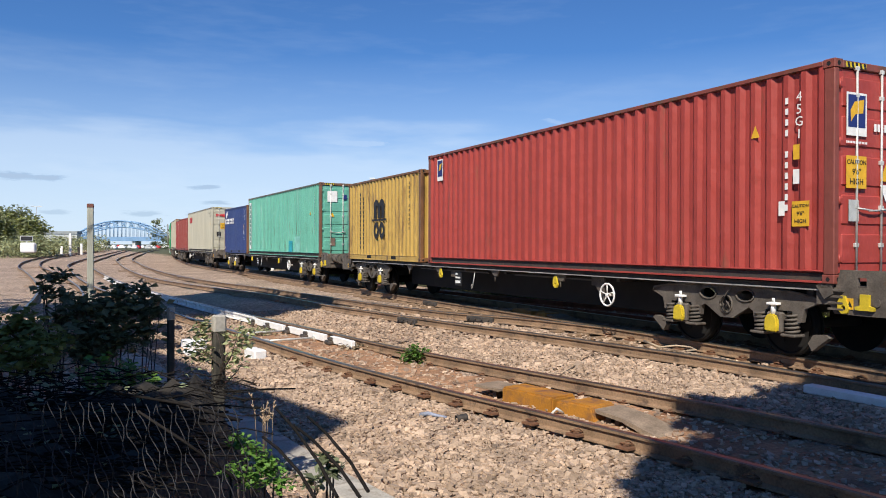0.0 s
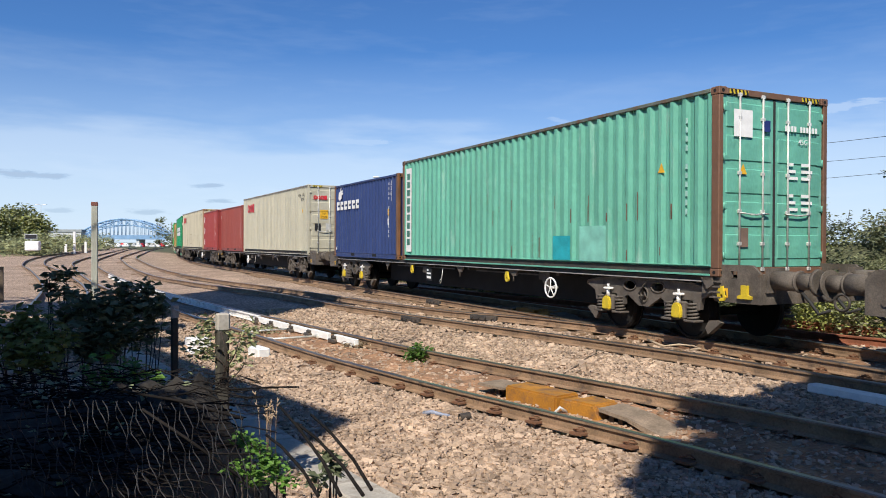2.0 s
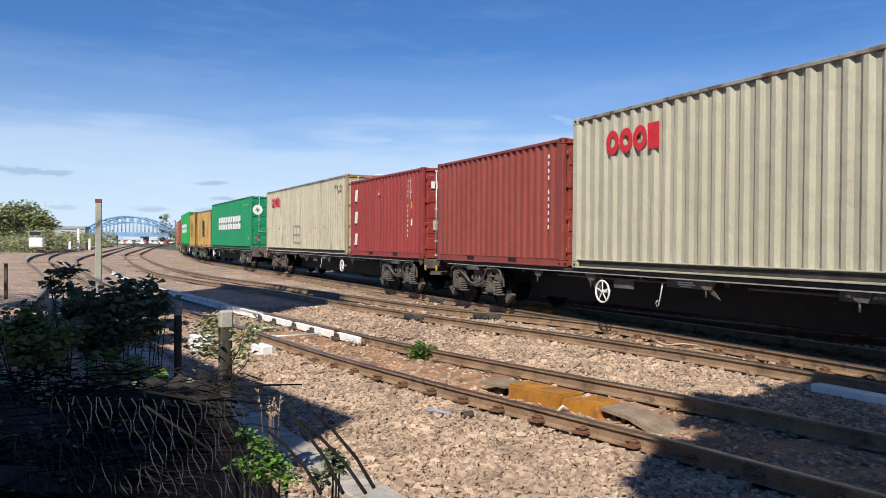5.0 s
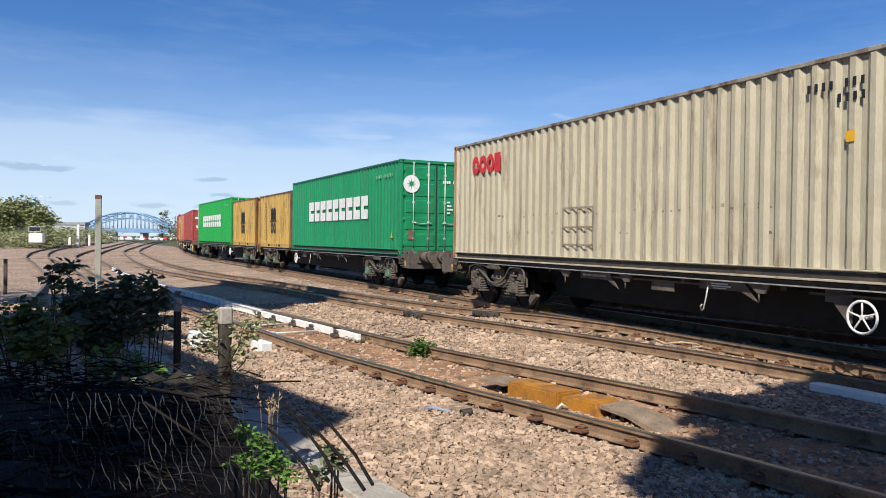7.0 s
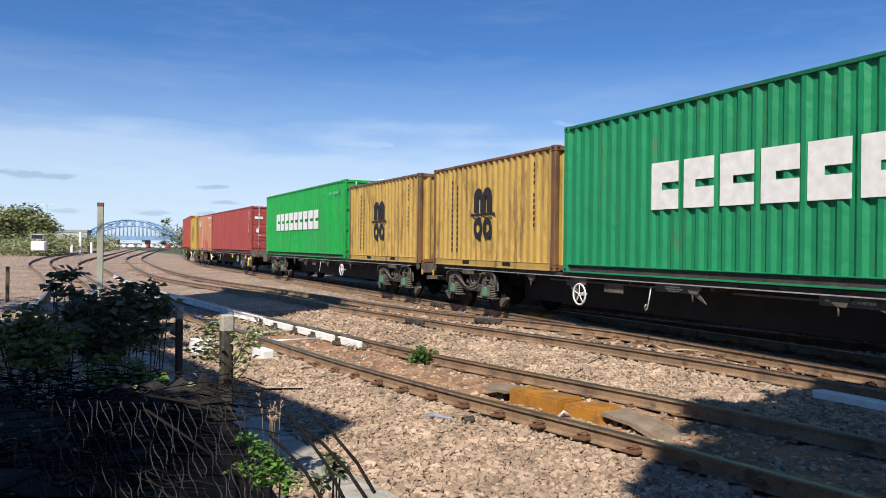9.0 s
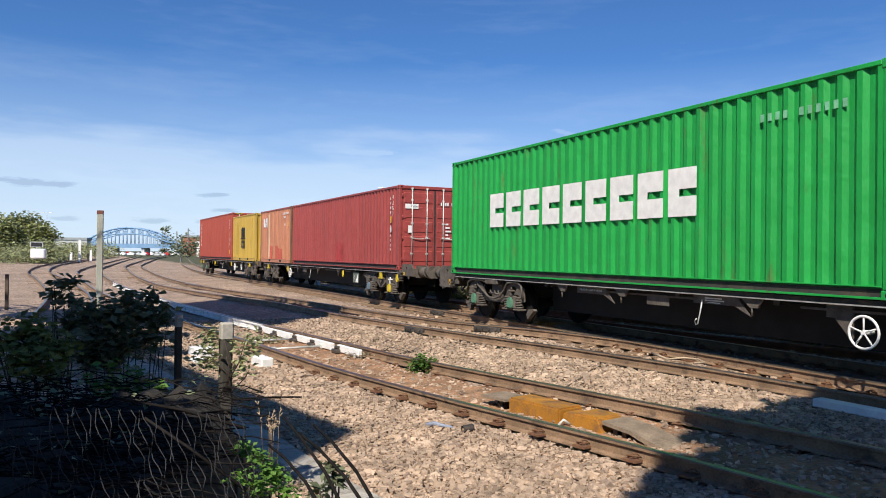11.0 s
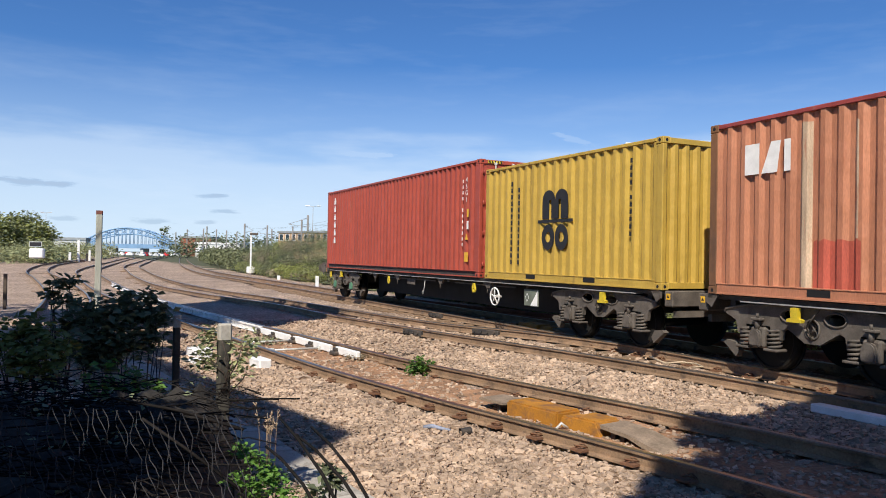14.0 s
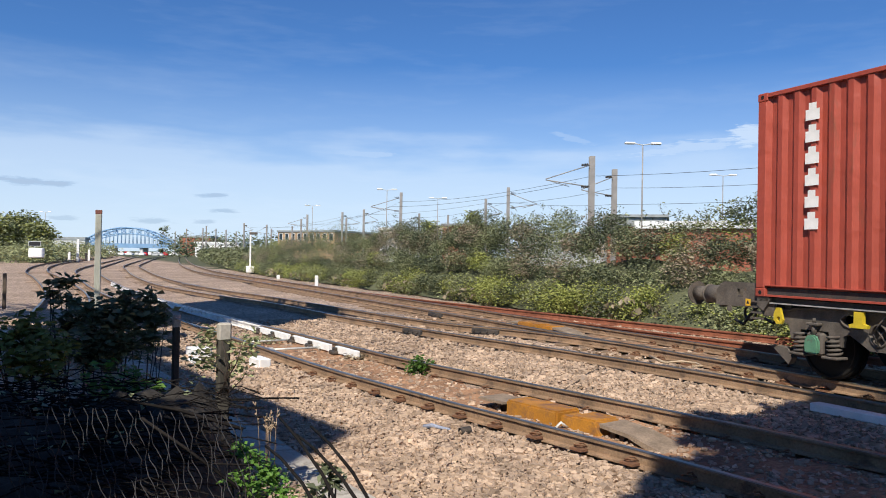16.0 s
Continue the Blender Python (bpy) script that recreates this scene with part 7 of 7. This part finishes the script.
# switch blade, its white-painted side and the slide chairs
for k, yy in enumerate(np.arange(14.3, 19.0, 0.95)):
    x, y, a = at_line(T1, yy)
    nr = np.array([math.cos(radians(a - 90)), math.sin(radians(a - 90))])
    px, py = x + nr[0] * 0.58, y + nr[1] * 0.58
    z = float(level(px, py))
    bm = bmesh.new()
    box(bm, -0.475, 0.475, -0.035, 0.05, -0.15, -0.01, bevel=0.01)
    o = part("switch_blade", bm, M_WHITE, near_track, "white-painted side of a switch blade")
    o.matrix_basis = pose(px, py, z, rz=a)
    bm = bmesh.new()
    box(bm, -0.12, 0.12, -0.3, 0.1, -0.17, -0.09, bevel=0.02)
    box(bm, -0.08, 0.08, -0.2, 0.05, -0.09, -0.03, bevel=0.015)
    o = part("slide_chair", bm, M_STEEL_DARK, near_track, "dark greasy slide chair")
    o.matrix_basis = pose(px + nr[0] * -0.05 + 0.43 * math.cos(radians(a)), py + nr[1] * -0.05 + 0.43 * math.sin(radians(a)), z, rz=a)
# concrete sleeper ends, their white is bright sunlight put into the colour
for u, v, dep, s in ((352, 606, 14.4, (0.5, 0.35, 0.22)), (460, 628, 13.3, (0.5, 0.22, 0.2)), (345, 632, 13.6, (0.3, 0.2, 0.12))):
    p = ray_to(u, v, dep)
    bm = bmesh.new()
    box(bm, -s[0] / 2, s[0] / 2, -s[1] / 2, s[1] / 2, 0, s[2], bevel=0.02)
    o = part("sleeper_end", bm, M_WHITE)
    o.matrix_basis = pose(p.x, p.y, float(ground_height(p.x, p.y)) - 0.01, rz=125)
    tagged(o, "concrete sleeper end beside the switch, whitened for sunlight", "track fitting", group="white blocks by the switch")
x, y, a = at_line(join, 8.2)
bm = bmesh.new()
box(bm, -1.3, 1.3, -0.09, 0.09, 0.0, 0.1, bevel=0.012)
o = part("cable_duct", bm, M_WHITE)
o.matrix_basis = pose(x - 0.27, y - 0.15, float(ground_height(x, y)) + 0.02, rz=a)
tagged(o, "white-painted duct lying beside the rail", "cable duct")
for line, yy in ((join, 17.6), (jj, 17.3), (TRAIN_LINE, 22.0), (TRAIN_LINE, 16.0)):
    x, y, a = at_line(line, yy)
    bm = bmesh.new()
    box(bm, -0.4, 0.4, -0.09, 0.09, -0.16, -0.04, bevel=0.015)
    for q in (-0.3, -0.1, 0.1, 0.3):
        cyl(bm, (q, 0.09, -0.1), (q, 0.13, -0.1), 0.02, 6)
    off = -0.75 if line is TRAIN_LINE else 0.0
    nr = (math.cos(radians(a - 90)) * off, math.sin(radians(a - 90)) * off)
    o = part("fish_plate", bm, M_STEEL_DARK, third)
    o.matrix_basis = pose(x + nr[0], y + nr[1], float(level(x, y)), rz=a)

for yy in (15.4, 16.6):
    x, y, a = at_line(T1, yy)
    bm = bmesh.new()
    cyl(bm, (0, -0.62, -0.1), (0, 0.62, -0.1), 0.022, 8)
    for q in (-0.55, 0.5):
        box(bm, -0.05, 0.05, q - 0.06, q + 0.06, -0.14, -0.06, bevel=0.01)
    o = part("stretcher_bar", bm, M_GALV, near_track, "pale steel bar between the switch blades")
    o.matrix_basis = pose(x, y, float(level(x, y)), rz=a)
# concrete cable trough with lids along the fence
trough = tagged(empty("cable_trough"), "grey concrete cable trough with separate lids beside the fence", "cable trough", kind="structure")
bm = bmesh.new()
box(bm, -0.44, 0.44, -0.17, 0.17, -0.1, 0.05, bevel=0.012)
LID = None
for k in range(12):
    x, y = 0.0 - 0.54 * k * 0.9, 5.0 + 0.84 * k * 0.9
    m = pose(x, y, float(ground_height(x, y)) + 0.03 + 0.012 * math.sin(k * 2.1), rz=122.7 + 1.2 * math.sin(k * 1.7))
    if LID is None:
        LID = part("lid", bm, M_CONCRETE, trough)
        LID.matrix_basis = m
    else:
        again("lid", LID, m, trough)

# small litter, cable and dead bramble on the ballast
bm = bmesh.new()
p = [ray_to(u, v, d) for u, v, d in ((984, 692, 10.6), (1000, 687, 10.8), (1025, 671, 11.4), (1042, 657, 12.0), (1060, 651, 12.3))]
tube(bm, [(q.x, q.y, float(ground_height(q.x, q.y)) + 0.05) for q in p], 0.012, 6)
tagged(part("cable", bm, M_BARK), "thin dark cable lying on the ballast", "cable")
bm = bmesh.new()
p = ray_to(814, 752, 8.55)
cyl(bm, (p.x, p.y, float(ground_height(p.x, p.y)) + 0.05), (p.x + 0.12, p.y + 0.05, float(ground_height(p.x, p.y)) + 0.06), 0.045, 12, 0.045, caps=False)
tagged(part("pipe_end", bm, M_STEEL_DARK), "short end of dark pipe on the ballast", "pipe")
bm = bmesh.new()
p = ray_to(772, 740, 8.7)
zz = float(ground_height(p.x, p.y)) + 0.05
pts = [(p.x + dx, p.y + dy, zz + dz) for dx, dy, dz in ((-0.14, 0.05, 0), (-0.05, 0.0, 0.03), (0.06, -0.03, 0.01), (0.16, -0.06, 0.0))]
tube(bm, pts, 0.03, 5, 0.015)
tagged(part("rag", bm, mat("pale_blue_cloth", (0.3, 0.33, 0.42), 0.9)), "crumpled pale blue rag on the ballast", "litter")
rgt = np.random.default_rng(8)
bm = bmesh.new()
for k in range(16):
    p = ray_to(rgt.uniform(648, 742), rgt.uniform(585, 640), 14.6)
    g0 = float(ground_height(p.x, p.y))
    pts = [Vector((p.x, p.y, g0 + 0.03))]
    dr = rgt.uniform(0, math.tau)
    for q in range(5):
        dr += rgt.normal(0, 0.6)
        pts.append(pts[-1] + Vector((0.13 * math.cos(dr), 0.13 * math.sin(dr), rgt.uniform(-0.03, 0.05))))
    tube(bm, pts, 0.009, 4, 0.004)
tagged(part("dead_bramble", bm, M_STEM), "dead brown bramble stems lying on the ballast", "dead bramble", kind="stuff")


bm = bmesh.new()
p = [ray_to(u, v, d) for u, v, d in ((1150, 637, 12.9), (1178, 647, 12.2), (1206, 641, 12.3), (1232, 642, 12.1), (1243, 648, 11.8), (1225, 649, 11.8))]
tube(bm, [(q.x, q.y, float(level(q.x, q.y)) - 0.06) for q in p], 0.02, 6, 0.012)
tagged(part("driftwood", bm, mat("bleached_stick", (0.45, 0.35, 0.24), 0.9)), "bleached curved stick lying between the rails", "stick")


def weed(u, v, dep, r, h, n, leaf, mt, label, name="weed"):
    p = ray_to(u, v, dep)
    g0 = float(ground_height(p.x, p.y))
    rg = np.random.default_rng(int(u))
    ob = tagged(empty(name, pose(p.x, p.y, g0)), label, "weed")
    P = shell(rg, (0, 0, h * 0.45), (r, r, h * 0.6), n, 0.9)
    leaf_mesh("leaves", P, leaf, mt, int(u), ob)
    bm = bmesh.new()
    for k in range(7):
        a = rg.uniform(0, math.tau)
        tube(bm, [(0, 0, -0.05), (r * 0.4 * math.cos(a), r * 0.4 * math.sin(a), h * 0.5), (r * 0.8 * math.cos(a), r * 0.8 * math.sin(a), h * 0.85)], 0.006, 4, 0.003)
    tagged(part("stem", bm, M_STEM, ob), kind="stuff")


M_WEED = leaf_mat("weed_green", (0.10, 0.20, 0.035))
weed(744, 655, 12.6, 0.28, 0.3, 420, 0.07, M_WEED, "small green weed growing between the rails")
weed(640, 632, 14.3, 0.35, 0.12, 180, 0.07, M_LEAF_D, "low dry weeds beside the rail")
weed(470, 590, 16.8, 0.4, 0.16, 200, 0.07, M_LEAF_A, "low green weeds beside the switch")
weed(690, 640, 14.0, 0.3, 0.08, 120, 0.06, M_LEAF_D, "low dry weeds beside the rail")

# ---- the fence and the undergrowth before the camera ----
# concrete darkened: the shade on the post shafts is in this colour
M_SHADEPOST = mat("shaded_post", (0.06, 0.055, 0.045), 0.95, 0, 0.3, 6, 60, 0.4)


def fence_post(u, v, dep, w, label):
    p = ray_to(u, v, dep)
    g0 = float(ground_height(p.x, p.y))
    ob = tagged(empty("fence_post", pose(p.x, p.y, g0, rz=32)), label, "fence post", group="fence posts")
    h = p.z - g0
    bm = bmesh.new()
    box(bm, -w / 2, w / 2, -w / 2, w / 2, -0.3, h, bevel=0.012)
    part("shaft", bm, M_SHADEPOST, ob)
    bm = bmesh.new()
    box(bm, -w * 0.56, w * 0.56, -w * 0.56, w * 0.3, h - 0.12, h + 0.01, bevel=0.012)
    part("head_block", bm, M_CONCRETE, ob)
    return p


pa = fence_post(396, 574, 5.6, 0.085, "grey concrete fence post grown with ivy")
pb = fence_post(312, 557, 6.9, 0.06, "grey concrete fence post in the shade")
bm = bmesh.new()
tube(bm, [pb + Vector((-0.3, 0.4, -0.03)), pb + Vector((0, -0.02, -0.03)), pb.lerp(pa, 0.5) + Vector((0, 0, -0.07)), pa + Vector((0, 0, -0.04))], 0.006, 5)
tagged(part("fence_wire", bm, M_GALV), "slack galvanised wire between the fence posts", "wire")
rgv = np.random.default_rng(21)
ivy = []
for k in range(30):
    p = ray_to(rgv.choice((rgv.uniform(345, 378), rgv.uniform(402, 450))), rgv.uniform(590, 665), 5.6)
    ivy.append(np.array(p) + rgv.normal(0, 0.04, (12, 3)))
ob = tagged(empty("ivy"), "dark ivy leaves climbing round the fence post", "ivy")
leaf_mesh("leaves", np.concatenate(ivy), 0.05, M_LEAF_A, 22, ob)
bm = bmesh.new()
for k in range(5):
    p, q = ray_to(395 + 5 * k - 10, 700, 5.55), ray_to(rgv.uniform(350, 440), rgv.uniform(600, 660), 5.5)
    tube(bm, [p, p.lerp(q, 0.5) + Vector((0.04, 0, 0.03)), q], 0.006, 4, 0.003)
tagged(part("stem", bm, M_STEM, ob), kind="stuff")


def bush(name, spots, leaf, mt, label, seed, stems=20):
    """A leafy bush from clumps at places in the view: (u, v, depth, radius, leaves)."""
    rg = np.random.default_rng(seed)
    ob = tagged(empty(name), label, "bush")
    P = []
    bm = bmesh.new()
    for u, v, d, r, n in spots:
        c = ray_to(u, v, d)
        P.append(shell(rg, c, (r, r, r * 0.85), n, 0.95))
        g0 = float(ground_height(c.x, c.y))
        for k in range(max(1, stems // len(spots))):
            q = Vector(rg.normal(0, r * 0.4, 3)) + c
            tube(bm, [(c.x + rg.normal(0, 0.1), c.y + rg.normal(0, 0.1), g0 - 0.1), (c.x, c.y, (g0 + c.z) / 2), q], 0.009, 4, 0.004)
    leaf_mesh("leaves", np.concatenate(P), leaf, mt, seed, ob)
    tagged(part("stem", bm, M_STEM, ob), kind="stuff")


bush("broadleaf_bush", [(104, 500, 7.2, 0.09, 45), (92, 520, 7.2, 0.09, 40), (125, 497, 7.2, 0.07, 30), (118, 530, 7.2, 0.12, 80), (150, 552, 7.1, 0.19, 230), (195, 560, 7.0, 0.24, 330), (240, 555, 7.0, 0.23, 300),
                        (280, 562, 7.0, 0.15, 140), (165, 605, 6.9, 0.24, 330), (215, 610, 6.9, 0.24, 330), (262, 600, 6.9, 0.15, 130), (190, 640, 6.8, 0.12, 90), (150, 640, 6.8, 0.13, 100), (115, 575, 7.1, 0.12, 90),
                        (222, 522, 7.1, 0.1, 50), (262, 525, 7.1, 0.1, 50)], 0.08, M_LEAF_B,
     "dark broad-leaved bush in shade before the tracks", 71, 40)
bush("nettle_patch", [(20, 600, 6.2, 0.2, 260), (60, 590, 6.3, 0.2, 260), (95, 615, 6.2, 0.17, 220), (30, 640, 6.0, 0.2, 220), (80, 645, 6.0, 0.18, 180)], 0.07, M_LEAF_C, "bright green leafy weeds beside the bush", 72, 30)
bush("groundcover", [(230, 690, 5.2, 0.2, 160), (260, 710, 5.0, 0.16, 140), (190, 680, 5.4, 0.2, 120)], 0.06, M_WEED, "low green leaves in the shade", 73, 8)
bush("nettle_patch", [(430, 800, 3.3, 0.06, 90), (455, 825, 3.2, 0.07, 130), (480, 845, 3.2, 0.07, 130), (450, 860, 3.1, 0.08, 130), (415, 850, 3.1, 0.05, 60), (500, 870, 3.1, 0.06, 90)], 0.026, M_WEED, "yellow-green leaves low beside the brambles", 74, 12)
bush("seedling", [(590, 850, 3.3, 0.05, 40), (580, 830, 3.3, 0.04, 30), (560, 870, 3.2, 0.05, 30)], 0.05, M_LEAF_B, "small dark leafy seedling beside the trough", 75, 6)
rgs = np.random.default_rng(33)
bm = bmesh.new()
for k in range(7):
    u, v = rgs.uniform(462, 515), rgs.uniform(770, 790)
    p = ray_to(u, v, 4.6)
    q = ray_to(u + rgs.normal(0, 10), rgs.uniform(715, 745), 4.6)
    tube(bm, [p + Vector((0, 0, -0.25)), p.lerp(q, 0.5), q], 0.0028, 4, 0.0015)
    for j in range(5):
        w_ = p.lerp(q, rgs.uniform(0.3, 1.0))
        tube(bm, [w_, w_ + Vector((rgs.normal(0, 0.02), 0, 0.025))], 0.0045, 4, 0.003)
tagged(part("dry_stalk", bm, mat("dry_stalk", (0.34, 0.25, 0.17), 0.9)), "dry brown seed stalks", "weed")


# stems and branches kept near black, the deep shade put into their colour
M_SHADESTEM = mat("shaded_stem", (0.016, 0.014, 0.013), 0.95, 0, 0.4, 9, 80, 0.3, spec=0.1)


def brambles():
    """A heap of dead bramble and old netting just before the camera."""
    rg = np.random.default_rng(17)
    gx, gy = np.linspace(-4.2, -0.35, 40), np.linspace(1.6, 5.3, 36)
    X, Y = np.meshgrid(gx, gy)
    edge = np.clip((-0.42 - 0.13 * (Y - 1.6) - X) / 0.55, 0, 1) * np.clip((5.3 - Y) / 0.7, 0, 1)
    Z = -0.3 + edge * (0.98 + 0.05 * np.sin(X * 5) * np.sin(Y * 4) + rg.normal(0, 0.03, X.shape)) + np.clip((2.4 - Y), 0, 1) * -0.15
    nx = len(gx)
    i = (np.arange(len(gy) - 1)[:, None] * nx + np.arange(nx - 1)[None]).ravel()
    ob = tagged(empty("bramble_heap"), "heap of dark dead bramble stems in shade", "brambles")
    # dark sheet under the stems, coloured for the shade within the heap
    M = mat("shaded_litter", (0.035, 0.03, 0.024), 0.95, 0, 0.5, 4, 30, 0.8, 0.02)
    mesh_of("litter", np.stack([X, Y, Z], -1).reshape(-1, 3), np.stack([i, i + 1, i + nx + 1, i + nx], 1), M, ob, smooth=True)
    bm = bmesh.new()
    for k in range(460):
        y = rg.uniform(2.0, 5.0)
        x = rg.uniform(-0.62 * y - 0.3, -0.95 - 0.13 * (y - 1.6))
        z = 0.62 + rg.uniform(-0.02, 0.12)
        a = rg.normal(0.0, 0.5) + (math.pi if rg.random() < 0.5 else 0)
        L = rg.uniform(0.3, 1.1)
        pts = []
        for q in range(7):
            t = q / 6 - 0.5
            pts.append((x + L * t * math.cos(a) + rg.normal(0, 0.012), y + L * t * math.sin(a) * 0.7 + rg.normal(0, 0.012), z + 0.18 * (0.25 - t * t) * rg.uniform(-0.6, 1.4)))
        tube(bm, pts, rg.uniform(0.0025, 0.006), 5, 0.002)
    tagged(part("stem_tangle", bm, M_SHADESTEM, ob), kind="stuff")
    P = np.stack([rg.uniform(-3.2, -0.7, 700), rg.uniform(2.2, 5.0, 700), rg.uniform(0.6, 0.78, 700)], 1)
    P = P[P[:, 0] < -1.1 - 0.13 * (P[:, 1] - 1.6)]
    leaf_mesh("leaves", P, 0.05, M_LEAF_B, 18, ob)
    # netting
    net = tagged(empty("wire_netting"), "old slack wire netting hanging over the brambles", "netting")
    # old wire, darkened to hold the foreground's shade
    M_OLDWIRE = mat("shaded_old_wire", (0.035, 0.034, 0.036), 0.9, 0.0, 0.3, 8, 60, 0.2)
    for k in range(34):
        bm = bmesh.new()
        u0 = -10 + k * 13 + rg.normal(0, 2)
        d = 2.35 + rg.normal(0, 0.03)
        pts = []
        for q in range(13):
            v = 715 + q * 14.5 + (u0 * 0.05)
            pts.append(ray_to(u0 + q * 3.2 + 5 * math.sin(q * 1.25 + k * 2.1) + rg.normal(0, 1.2), v, d + 0.02 * math.sin(q * 1.25 + k) - 0.012 * q))
        tube(bm, pts, 0.0016, 4)
        part("strand", bm, M_OLDWIRE, net)
    rows = [[ray_to(u, v, 2.5) for u, v in row] for row in (((250, 740), (330, 795), (430, 870)), ((200, 705), (320, 727), (430, 760)))]
    for (u0, v0), (u1, v1) in (((495, 740), (600, 900)), ((525, 770), (640, 900)), ((470, 790), (560, 900)), ((550, 755), (655, 890))):
        p, q = ray_to(u0, v0, 2.6), ray_to(u1, v1, 2.1)
        rows.append([p, p.lerp(q, 0.35) + Vector((0, 0, 0.02)), p.lerp(q, 0.7) + Vector((0.01, 0, 0.01)), q])
    for row in rows:
        bm = bmesh.new()
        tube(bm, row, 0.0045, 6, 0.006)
        tagged(part("dead_branch", bm, M_SHADESTEM), "dark dead branch arching out of the brambles", "branch", group="dead branches")


brambles()


def motions():
    """The train rolls along its line, the wheels turn."""
    times = [i * 0.25 for i in range(65)]
    for ob, wg, s in TRAIN:
        rows = []
        for t in times:
            if wg is None:
                m = wagon_pose(s - travel(t))
            else:
                m = wagon_pose(wg - travel(t)) @ pose(s, 0, DECK)
            rows.append((t, m))
        walk(ob, rows)
    turn = [i / 15 for i in range(241)]
    for ws, x in WHEELSETS:
        walk(ws, [(t, Matrix.Translation((x, 0, WHEEL_R)) @ Matrix.Rotation(-travel(t) / WHEEL_R, 4, "Y")) for t in turn])


motions()
